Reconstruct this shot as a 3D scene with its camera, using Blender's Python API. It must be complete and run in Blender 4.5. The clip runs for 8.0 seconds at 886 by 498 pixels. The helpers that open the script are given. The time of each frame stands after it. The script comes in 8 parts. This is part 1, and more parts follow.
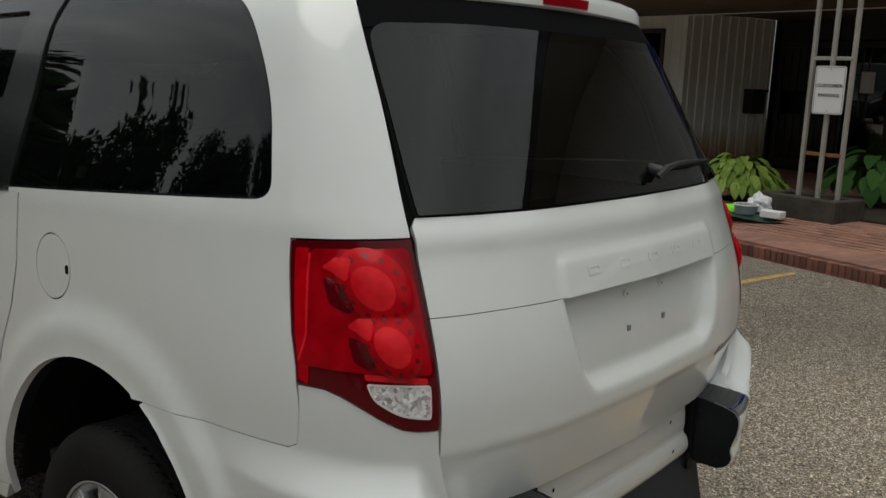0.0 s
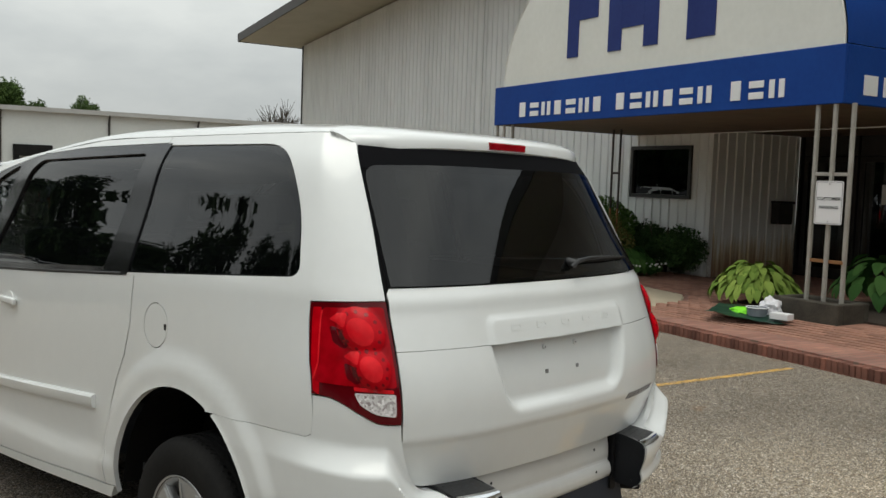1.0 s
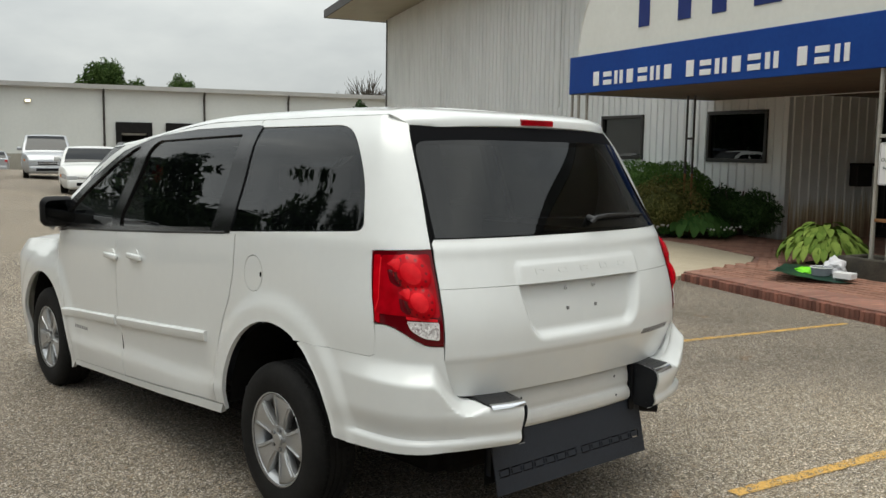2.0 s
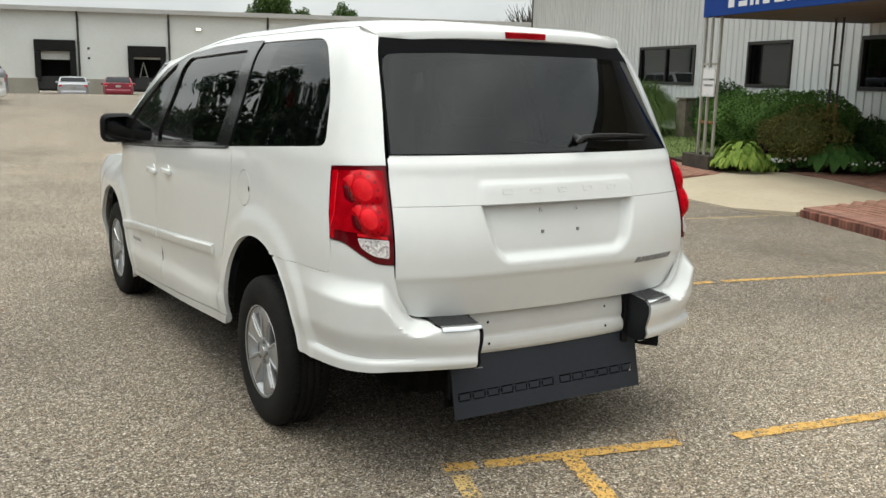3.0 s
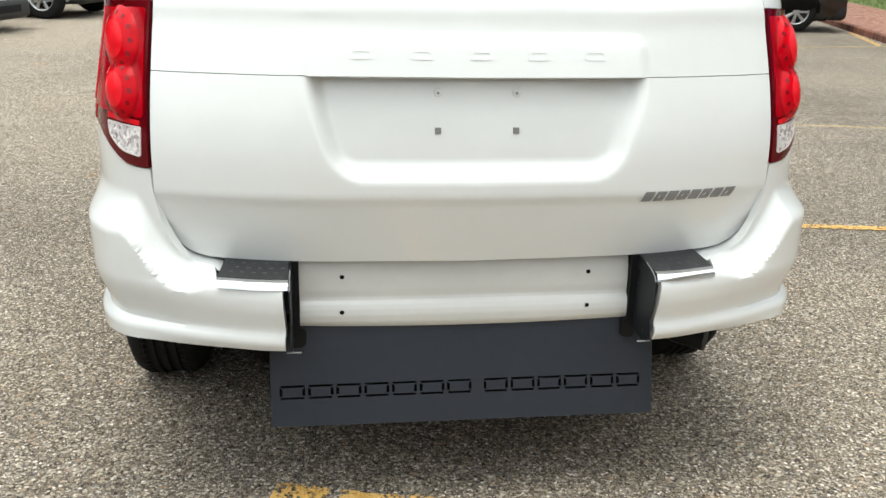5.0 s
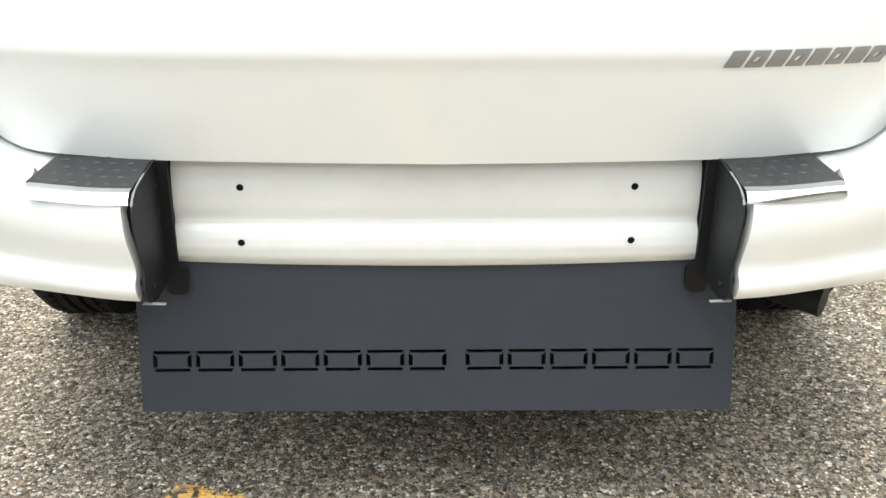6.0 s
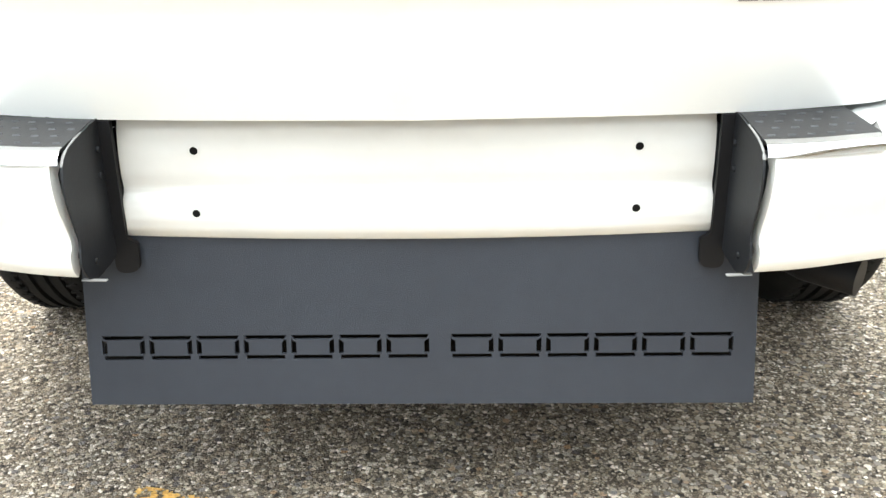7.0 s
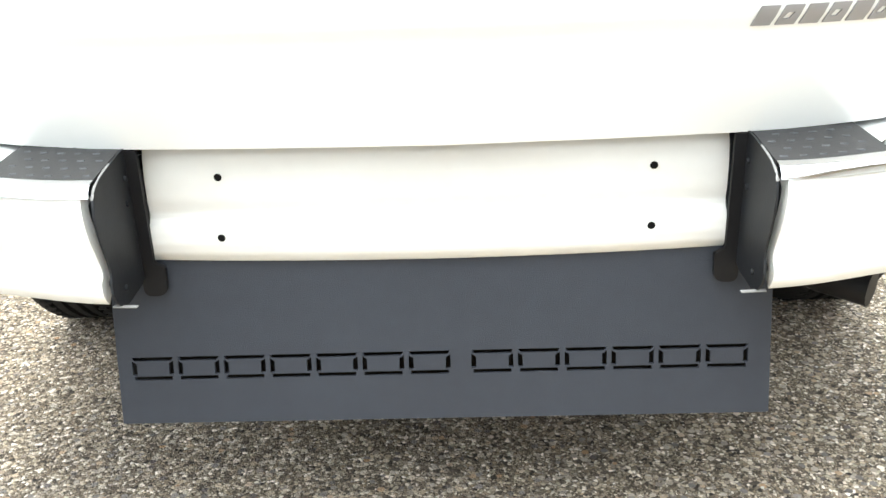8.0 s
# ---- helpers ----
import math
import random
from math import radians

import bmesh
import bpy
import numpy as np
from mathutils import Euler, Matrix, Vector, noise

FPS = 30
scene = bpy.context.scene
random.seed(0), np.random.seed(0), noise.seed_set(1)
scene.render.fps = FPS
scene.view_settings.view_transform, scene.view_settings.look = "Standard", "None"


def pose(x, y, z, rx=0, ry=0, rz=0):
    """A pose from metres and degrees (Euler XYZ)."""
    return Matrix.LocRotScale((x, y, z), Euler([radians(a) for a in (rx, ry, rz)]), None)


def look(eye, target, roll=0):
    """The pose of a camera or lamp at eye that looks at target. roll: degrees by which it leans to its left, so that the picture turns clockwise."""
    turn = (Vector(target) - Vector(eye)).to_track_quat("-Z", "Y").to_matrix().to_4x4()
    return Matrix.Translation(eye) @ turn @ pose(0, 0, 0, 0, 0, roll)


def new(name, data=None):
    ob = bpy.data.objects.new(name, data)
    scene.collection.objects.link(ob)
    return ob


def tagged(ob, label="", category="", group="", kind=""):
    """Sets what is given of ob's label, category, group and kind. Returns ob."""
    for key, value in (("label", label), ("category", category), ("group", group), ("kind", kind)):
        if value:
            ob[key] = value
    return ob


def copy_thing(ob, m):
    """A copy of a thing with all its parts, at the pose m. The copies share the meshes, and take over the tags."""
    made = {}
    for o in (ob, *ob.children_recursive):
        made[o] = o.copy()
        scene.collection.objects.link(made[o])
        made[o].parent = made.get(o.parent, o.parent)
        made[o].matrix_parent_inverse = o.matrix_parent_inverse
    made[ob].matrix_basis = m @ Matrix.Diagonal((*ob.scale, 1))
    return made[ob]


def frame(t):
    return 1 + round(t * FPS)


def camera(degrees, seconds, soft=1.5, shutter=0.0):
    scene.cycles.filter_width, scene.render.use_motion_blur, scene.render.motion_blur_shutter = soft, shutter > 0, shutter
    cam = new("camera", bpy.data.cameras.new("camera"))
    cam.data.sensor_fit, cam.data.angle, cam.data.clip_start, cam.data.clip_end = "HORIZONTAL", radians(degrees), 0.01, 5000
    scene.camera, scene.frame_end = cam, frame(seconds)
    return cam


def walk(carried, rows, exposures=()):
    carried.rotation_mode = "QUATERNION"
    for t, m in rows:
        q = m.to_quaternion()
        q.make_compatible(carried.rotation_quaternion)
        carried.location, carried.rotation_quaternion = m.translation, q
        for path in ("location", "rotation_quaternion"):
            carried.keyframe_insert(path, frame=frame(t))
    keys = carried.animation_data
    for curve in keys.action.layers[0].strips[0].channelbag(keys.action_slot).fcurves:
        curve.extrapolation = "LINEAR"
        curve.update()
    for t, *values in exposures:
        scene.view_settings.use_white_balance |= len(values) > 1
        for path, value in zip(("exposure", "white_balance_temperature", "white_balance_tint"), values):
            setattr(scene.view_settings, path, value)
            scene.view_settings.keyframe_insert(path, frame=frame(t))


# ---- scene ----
cam = camera(51.9, 8.0)
PATH = [
    (0, (-2.027, -1.09, 1.542), (-0.534, 0.192, 1.184), 1.7),
    (0.5, (-2.402, -1.534, 1.578), (-0.901, -0.222, 1.408), 1.8),
    (1, (-2.608, -1.976, 1.58), (-1.183, -0.578, 1.457), 1.6),
    (1.5, (-2.898, -2.325, 1.578), (-1.535, -0.867, 1.449), 0.9),
    (1.7, (-2.988, -2.432, 1.588), (-1.656, -0.948, 1.438), 0.7),
    (2.8, (-2.494, -3.002, 1.563), (-1.431, -1.339, 1.238), 0.7),
    (3, (-2.261, -3.001, 1.534), (-1.28, -1.293, 1.186), 0.9),
    (3.5, (-1.711, -3.02, 1.534), (-0.97, -1.202, 1.149), 1.5),
    (4, (-1.171, -2.895, 1.499), (-0.661, -1.015, 1.046), 1.7),
    (4.5, (-0.698, -2.53, 1.444), (-0.334, -0.635, 0.916), 1.5),
    (4.7, (-0.523, -2.363, 1.401), (-0.216, -0.464, 0.854), 1.4),
    (5.8, (-0.037, -1.396, 1.132), (0.003, 0.45, 0.363), 0.4),
    (6, (-0.002, -1.325, 1.047), (0.002, 0.527, 0.291), 0.2),
    (6.5, (0.052, -1.23, 0.934), (-0.003, 0.628, 0.194), -0.1),
    (7, (0.072, -1.193, 0.928), (0.005, 0.669, 0.2), -0.9),
    (7.5, (0.067, -1.191, 0.947), (0.003, 0.669, 0.214), -1.4),
    (8, (0.055, -1.202, 0.987), (-0.027, 0.646, 0.226), -2.1),
]
walk(cam, [(t, look(eye, target, roll)) for t, eye, target, roll in PATH], exposures=((0, -0.54, 6680, 4), (0.5, -0.10, 6680, 4), (1.0, 0.02, 6680, 4), (1.5, 0.08, 6680, 4), (3.0, 0.52, 6700, 4), (3.5, 0.60, 6700, 4), (4.0, 0.55, 6700, 4), (4.5, 0.67, 6620, 4), (6.0, 1.68, 6480, 4), (6.5, 2.09, 6480, 4), (7.0, 2.20, 6480, 4), (8.0, 2.25, 6480, 4)))

# ---- world, sun, exposure ----
world = bpy.data.worlds.new("overcast_sky")
scene.world = world
world.use_nodes = True
wn, wl = world.node_tree.nodes, world.node_tree.links
wn.clear()
w_out = wn.new("ShaderNodeOutputWorld")
w_bg = wn.new("ShaderNodeBackground")
w_sky = wn.new("ShaderNodeTexSky")
w_sky.sky_type, w_sky.sun_disc = "NISHITA", False
w_sky.sun_elevation, w_sky.sun_rotation = radians(80), radians(243)
w_sky.air_density, w_sky.dust_density, w_sky.ozone_density = 1.0, 4.0, 1.0
w_co = wn.new("ShaderNodeTexCoord")
w_map = wn.new("ShaderNodeMapping")
w_map.inputs["Scale"].default_value = (1.0, 1.0, 2.6)
w_noise = wn.new("ShaderNodeTexNoise")
w_noise.inputs["Scale"].default_value, w_noise.inputs["Detail"].default_value, w_noise.inputs["Roughness"].default_value = 1.7, 7.0, 0.55
w_ramp = wn.new("ShaderNodeValToRGB")
w_ramp.color_ramp.elements[0].position, w_ramp.color_ramp.elements[0].color = 0.33, (4.6, 4.95, 5.5, 1)
w_ramp.color_ramp.elements[1].position, w_ramp.color_ramp.elements[1].color = 0.66, (9.4, 9.6, 9.8, 1)
w_mix = wn.new("ShaderNodeMix")
w_mix.data_type = "RGBA"
w_mix.inputs[0].default_value = 0.93
wl.new(w_co.outputs["Generated"], w_map.inputs["Vector"])
wl.new(w_map.outputs["Vector"], w_noise.inputs["Vector"])
wl.new(w_noise.outputs["Fac"], w_ramp.inputs["Fac"])
wl.new(w_sky.outputs["Color"], w_mix.inputs[6])
wl.new(w_ramp.outputs["Color"], w_mix.inputs[7])
# an overcast sky is brighter overhead than at the horizon
w_sep = wn.new("ShaderNodeSeparateXYZ")
w_up = wn.new("ShaderNodeMapRange")
w_up.inputs["To Min"].default_value, w_up.inputs["To Max"].default_value = 0.72, 2.0
w_mul = wn.new("ShaderNodeVectorMath")
w_mul.operation = "SCALE"
wl.new(w_co.outputs["Generated"], w_sep.inputs["Vector"])
wl.new(w_sep.outputs["Z"], w_up.inputs["Value"])
wl.new(w_mix.outputs[2], w_mul.inputs[0])
wl.new(w_up.outputs["Result"], w_mul.inputs["Scale"])
wl.new(w_mul.outputs["Vector"], w_bg.inputs["Color"])
w_bg.inputs["Strength"].default_value = 0.088
wl.new(w_bg.outputs["Background"], w_out.inputs["Surface"])

sun = new("sun", bpy.data.lights.new("sun", "SUN"))
sun.data.energy, sun.data.angle, sun.data.color = 1.2, radians(42), (1.0, 0.97, 0.92)
sun.matrix_world = look((-4, -2, 26), (0, 0, 0))


# ---- materials ----
def mat_new(name, base, rough=0.5, metal=0.0, coat=0.0, spec=0.5, alpha=1.0, trans=0.0, ior=1.45):
    m = bpy.data.materials.new(name)
    m.use_nodes = True
    b = m.node_tree.nodes["Principled BSDF"]
    b.inputs["Base Color"].default_value = (*base, 1)
    b.inputs["Roughness"].default_value = rough
    b.inputs["Metallic"].default_value = metal
    b.inputs["Coat Weight"].default_value = coat
    b.inputs["Coat Roughness"].default_value = 0.04
    b.inputs["Specular IOR Level"].default_value = spec
    b.inputs["Transmission Weight"].default_value = trans
    b.inputs["IOR"].default_value = ior
    return m


def node_of(m, kind, **inputs):
    nd = m.node_tree.nodes.new(kind)
    for key, value in inputs.items():
        nd.inputs[key.replace("_", " ")].default_value = value
    return nd


def tie(m, a, b):
    m.node_tree.links.new(a, b)


def bsdf(m):
    return m.node_tree.nodes["Principled BSDF"]


def coords(m, kind="Object", scale=(1, 1, 1)):
    tc = node_of(m, "ShaderNodeTexCoord")
    mp = node_of(m, "ShaderNodeMapping")
    mp.inputs["Scale"].default_value = scale
    tie(m, tc.outputs[kind], mp.inputs["Vector"])
    return mp.outputs["Vector"]


def ramp_of(m, fac, stops):
    r = node_of(m, "ShaderNodeValToRGB")
    els = r.color_ramp.elements
    while len(els) < len(stops):
        els.new(0.5)
    for e, (p, c) in zip(els, stops):
        e.position, e.color = p, (*c, 1)
    tie(m, fac, r.inputs["Fac"])
    return r.outputs["Color"]


def mix_col(m, fac, a, b, mode="MIX"):
    x = node_of(m, "ShaderNodeMix")
    x.data_type, x.blend_type = "RGBA", mode
    for sock, val in ((x.inputs[0], fac), (x.inputs[6], a), (x.inputs[7], b)):
        if isinstance(val, (int, float)):
            sock.default_value = val
        elif isinstance(val, tuple):
            sock.default_value = (*val, 1)
        else:
            tie(m, val, sock)
    return x.outputs[2]


def noise_of(m, vec, scale, detail=4.0, rough=0.55):
    nz = node_of(m, "ShaderNodeTexNoise", Scale=scale, Detail=detail, Roughness=rough)
    tie(m, vec, nz.inputs["Vector"])
    return nz.outputs["Fac"]


def bump_of(m, height, strength, distance=0.01):
    bp = node_of(m, "ShaderNodeBump", Strength=strength, Distance=distance)
    tie(m, height, bp.inputs["Height"])
    tie(m, bp.outputs["Normal"], bsdf(m).inputs["Normal"])


def varied(name, c1, c2, scale, rough=0.7, rough2=None, bump=0.0, bscale=None, metal=0.0, coat=0.0, fine=0.35, spec=0.5):
    """A surface whose colour wanders between two tones at a coarse and a fine scale."""
    m = mat_new(name, c1, rough, metal, coat, spec)
    v = coords(m)
    coarse, small = noise_of(m, v, scale, 5), noise_of(m, v, scale * 14, 3)
    t = mix_col(m, fine, coarse, small)
    tie(m, ramp_of(m, t, [(0.32, c1), (0.68, c2)]), bsdf(m).inputs["Base Color"])
    if rough2 is not None:
        mr = node_of(m, "ShaderNodeMapRange", To_Min=rough, To_Max=rough2)
        tie(m, coarse, mr.inputs["Value"])
        tie(m, mr.outputs["Result"], bsdf(m).inputs["Roughness"])
    if bump:
        bump_of(m, noise_of(m, v, bscale or scale * 20, 4), bump, 0.005)
    return m


WHITE = varied("white_car_paint", (0.725, 0.735, 0.725), (0.76, 0.77, 0.757), 1.3, 0.26, 0.32, coat=0.85)
# flat black for the rear window border and the painted shade under the spoiler
RECESS = mat_new("flat_black_border_and_shade", (0.008, 0.008, 0.009), 0.95, spec=0.04)
GELWHITE = varied("cream_white_gelcoat", (0.58, 0.572, 0.548), (0.64, 0.632, 0.606), 1.8, 0.3, 0.4, coat=0.35)
BLACKGLOSS = mat_new("gloss_black_trim", (0.012, 0.012, 0.013), 0.18, coat=0.3)
SATINBLACK = varied("satin_black_trim", (0.016, 0.016, 0.017), (0.03, 0.03, 0.032), 6, 0.42, 0.55, 0.08, 200)
PLASTIC = varied("dark_grained_plastic", (0.014, 0.014, 0.015), (0.028, 0.028, 0.030), 9, 0.5, 0.65, 0.25, 320)
PANELBLACK = varied("black_painted_steel", (0.0075, 0.0085, 0.0105), (0.014, 0.0155, 0.019), 5, 0.45, 0.6, 0.06, 160, spec=0.3)
FLAPGREY = varied("charcoal_powder_coat", (0.0135, 0.0165, 0.0245), (0.020, 0.0245, 0.0345), 2.5, 0.55, 0.65, 0.25, 700)
RUBBER = varied("tyre_rubber", (0.008, 0.008, 0.008), (0.019, 0.018, 0.017), 5, 0.75, 0.88, 0.2, 150, spec=0.2)
ALLOY = varied("silver_alloy", (0.42, 0.425, 0.43), (0.52, 0.525, 0.53), 8, 0.3, 0.4, metal=0.75)
CHROME = mat_new("chrome", (0.75, 0.76, 0.78), 0.12, 1.0)
# near-black for holes, notch and gaps: their shade is put into the colour
DARKHOLE = mat_new("recess_shade_black", (0.006, 0.006, 0.006), 0.9, spec=0.1)
INTERIOR = varied("grey_interior_fabric", (0.045, 0.046, 0.05), (0.075, 0.076, 0.08), 6, 0.85, bump=0.2)
UNDER = varied("underbody_black", (0.006, 0.006, 0.006), (0.014, 0.013, 0.012), 4, 0.9, spec=0.05)
DECAL = mat_new("grey_lettering", (0.24, 0.24, 0.25), 0.32, 0.3)
MATTEBLACK = mat_new("matte_black_plastic", (0.007, 0.007, 0.008), 0.55, spec=0.2)
CLIPGREY = mat_new("grey_clip_plastic", (0.22, 0.22, 0.22), 0.6)
PADSTUD = varied("worn_pad_stud", (0.018, 0.019, 0.022), (0.055, 0.058, 0.066), 30, 0.4, 0.55)
STEEL = varied("bare_steel", (0.25, 0.25, 0.25), (0.4, 0.4, 0.4), 20, 0.35, 0.5, metal=0.9)


def tint_glass(name, tint, clear, edge=0.65, low=0.05):
    """Dark privacy glass: a glossy coat over a pane that lets little light through."""
    m = bpy.data.materials.new(name)
    m.use_nodes = True
    nt = m.node_tree
    nt.nodes.clear()
    out = nt.nodes.new("ShaderNodeOutputMaterial")
    tr = nt.nodes.new("ShaderNodeBsdfTransparent")
    tr.inputs["Color"].default_value = (*tint, 1)
    df = nt.nodes.new("ShaderNodeBsdfDiffuse")
    df.inputs["Color"].default_value = (0.006, 0.007, 0.008, 1)
    gl = nt.nodes.new("ShaderNodeBsdfGlossy")
    gl.inputs["Roughness"].default_value = 0.012
    lw = nt.nodes.new("ShaderNodeLayerWeight")
    lw.inputs["Blend"].default_value = 0.28
    fr = nt.nodes.new("ShaderNodeMapRange")
    fr.inputs["To Min"].default_value, fr.inputs["To Max"].default_value = low, edge
    pw = nt.nodes.new("ShaderNodeMath")
    pw.operation = "POWER"
    pw.inputs[1].default_value = 2.2
    nt.links.new(lw.outputs["Facing"], pw.inputs[0])
    nt.links.new(pw.outputs[0], fr.inputs["Value"])
    a = nt.nodes.new("ShaderNodeMixShader")
    a.inputs[0].default_value = clear
    b = nt.nodes.new("ShaderNodeMixShader")
    nt.links.new(df.outputs[0], a.inputs[1])
    nt.links.new(tr.outputs[0], a.inputs[2])
    nt.links.new(fr.outputs[0], b.inputs[0])
    nt.links.new(a.outputs[0], b.inputs[1])
    nt.links.new(gl.outputs[0], b.inputs[2])
    nt.links.new(b.outputs[0], out.inputs["Surface"])
    return m


DOORGLASS = tint_glass("entrance_glass", (0.3, 0.33, 0.33), 0.75, low=0.11)
PRIVACY = tint_glass("privacy_glass", (0.16, 0.17, 0.18), 0.8, 1.0)
REARGLASS = tint_glass("rear_privacy_glass", (0.10, 0.107, 0.115), 0.8)
CARGLASS = tint_glass("car_window_glass", (0.25, 0.27, 0.28), 0.6, 0.9)
PARKGLASS = tint_glass("dark_car_glass", (0.2, 0.2, 0.2), 0.0, 0.4)
WINGLASS = tint_glass("building_window_glass", (0.3, 0.33, 0.33), 0.75, low=0.08)


def lens_mat(name, deep, light, rough=0.1):
    m = mat_new(name, deep, rough, coat=0.0, spec=0.16)
    v = coords(m)
    tie(m, ramp_of(m, noise_of(m, v, 17, 2), [(0.35, deep), (0.7, light)]), bsdf(m).inputs["Base Color"])
    wv = node_of(m, "ShaderNodeTexVoronoi", Scale=160)
    tie(m, v, wv.inputs["Vector"])
    bump_of(m, wv.outputs["Distance"], 0.10, 0.002)
    return m


REDLENS = lens_mat("red_lens", (0.44, 0.0, 0.006), (0.62, 0.002, 0.010))
# REDMID, REDBLACK, REDGLOW: the lens's shade and shine put into the colour
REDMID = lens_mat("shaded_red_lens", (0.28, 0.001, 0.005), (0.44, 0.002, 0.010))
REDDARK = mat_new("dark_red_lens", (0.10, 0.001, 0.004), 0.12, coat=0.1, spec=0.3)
REDBLACK = mat_new("red_reflector_painted_shade", (0.10, 0.0008, 0.004), 0.15, coat=0.2, spec=0.3)
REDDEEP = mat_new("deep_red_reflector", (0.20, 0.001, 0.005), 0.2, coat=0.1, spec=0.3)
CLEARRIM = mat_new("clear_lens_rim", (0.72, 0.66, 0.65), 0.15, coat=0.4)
REDGLOW = lens_mat("red_lens_painted_bright", (0.62, 0.008, 0.016), (0.86, 0.025, 0.035))
CLEARLENS = lens_mat("clear_faceted_lens", (0.5, 0.48, 0.47), (0.85, 0.83, 0.82))
facet = node_of(CLEARLENS, "ShaderNodeTexVoronoi", Scale=130.0)
tie(CLEARLENS, coords(CLEARLENS), facet.inputs["Vector"])
fsep = node_of(CLEARLENS, "ShaderNodeSeparateColor")
tie(CLEARLENS, facet.outputs["Color"], fsep.inputs["Color"])
tie(CLEARLENS, ramp_of(CLEARLENS, fsep.outputs["Red"], [(0.0, (0.30, 0.25, 0.25)), (0.45, (0.56, 0.53, 0.52)), (1.0, (0.85, 0.82, 0.81))]), bsdf(CLEARLENS).inputs["Base Color"])


# ---- mesh helpers ----
def mesh_ob(name, verts, faces, mat, parent=None, smooth=False, label=""):
    me = bpy.data.meshes.new(name)
    me.from_pydata([tuple(v) for v in verts], [], [tuple(f) for f in faces])
    me.update()
    if mat:
        me.materials.append(mat)
    if smooth:
        me.polygons.foreach_set("use_smooth", [True] * len(me.polygons))
    ob = new(name, me)
    ob.parent = parent
    if label:
        ob["label"] = label
    return ob


def part(name, bm, mat, parent=None, label="", smooth=False):
    me = bpy.data.meshes.new(name)
    bmesh.ops.recalc_face_normals(bm, faces=bm.faces)
    bm.to_mesh(me)
    bm.free()
    me.materials.append(mat)
    if smooth:
        me.polygons.foreach_set("use_smooth", [True] * len(me.polygons))
        me.set_sharp_from_angle(angle=radians(38))
    ob = new(name, me)
    ob.parent = parent
    if label:
        ob["label"] = label
    return ob


def thing(name, label, category, group="", kind="", at=None):
    ob = new(name)
    ob.empty_display_size = 0.2
    if at is not None:
        ob.matrix_world = at
    return tagged(ob, label, category, group, kind)


def box_bm(x0, x1, y0, y1, z0, z1, bev=0.0, seg=2, m=None):
    bm = bmesh.new()
    bmesh.ops.create_cube(bm, size=1.0)
    for v in bm.verts:
        v.co = Vector(((x0 + x1) / 2 + v.co.x * (x1 - x0), (y0 + y1) / 2 + v.co.y * (y1 - y0), (z0 + z1) / 2 + v.co.z * (z1 - z0)))
    if bev:
        bmesh.ops.bevel(bm, geom=list(bm.edges), offset=bev, segments=seg, affect="EDGES", profile=0.5)
    if m is not None:
        bmesh.ops.transform(bm, matrix=m, verts=bm.verts)
    return bm


def add_bm(bm, other):
    me = bpy.data.meshes.new("tmp")
    other.to_mesh(me)
    other.free()
    bm.from_mesh(me)
    bpy.data.meshes.remove(me)
    return bm


def cyl_bm(r, h, seg=24, m=None, r2=None, bev=0.0):
    bm = bmesh.new()
    bmesh.ops.create_cone(bm, cap_ends=True, segments=seg, radius1=r, radius2=r if r2 is None else r2, depth=h)
    if bev:
        es = [e for e in bm.edges if abs(e.verts[0].co.z - e.verts[1].co.z) < 1e-6]
        bmesh.ops.bevel(bm, geom=es, offset=bev, segments=2, affect="EDGES", profile=0.5)
    if m is not None:
        bmesh.ops.transform(bm, matrix=m, verts=bm.verts)
    return bm


def extrude_bm(poly, depth, m=None, bev=0.0):
    """A prism of a 2D outline in x and z, going depth along +y."""
    bm = bmesh.new()
    vs = [bm.verts.new((x, 0, z)) for x, z in poly]
    f = bm.faces.new(vs)
    r = bmesh.ops.extrude_face_region(bm, geom=[f])
    bmesh.ops.translate(bm, vec=(0, depth, 0), verts=[g for g in r["geom"] if isinstance(g, bmesh.types.BMVert)])
    if bev:
        bmesh.ops.bevel(bm, geom=list(bm.edges), offset=bev, segments=2, affect="EDGES", profile=0.5)
    if m is not None:
        bmesh.ops.transform(bm, matrix=m, verts=bm.verts)
    bmesh.ops.recalc_face_normals(bm, faces=bm.faces)
    return bm


def tube_bm(points, r, seg=8):
    """A round bar along points."""
    bm = bmesh.new()
    pts = [Vector(p) for p in points]
    rings = []
    for i, p in enumerate(pts):
        d = (pts[min(i + 1, len(pts) - 1)] - pts[max(i - 1, 0)]).normalized()
        a = d.orthogonal().normalized() if i == 0 else (rings_a - d * rings_a.dot(d)).normalized()
        rings_a = a
        b = d.cross(a)
        rr = r[i] if isinstance(r, (list, tuple)) else r
        rings.append([bm.verts.new(p + rr * (math.cos(t) * a + math.sin(t) * b)) for t in [2 * math.pi * k / seg for k in range(seg)]])
    for q, w in zip(rings, rings[1:]):
        for k in range(seg):
            bm.faces.new((q[k], q[(k + 1) % seg], w[(k + 1) % seg], w[k]))
    bm.faces.new(rings[0][::-1])
    bm.faces.new(rings[-1])
    return bm


def lathe(profile, seg=48):
    """Verts and faces of a profile of (radius, x) turned about the x axis."""
    verts, faces, n = [], [], len(profile)
    for k in range(seg):
        a = 2 * math.pi * k / seg
        verts += [(x, r * math.cos(a), r * math.sin(a)) for r, x in profile]
    for k in range(seg):
        for i in range(n - 1):
            p, q = k * n + i, ((k + 1) % seg) * n + i
            faces.append((p, p + 1, q + 1, q))
    return verts, faces


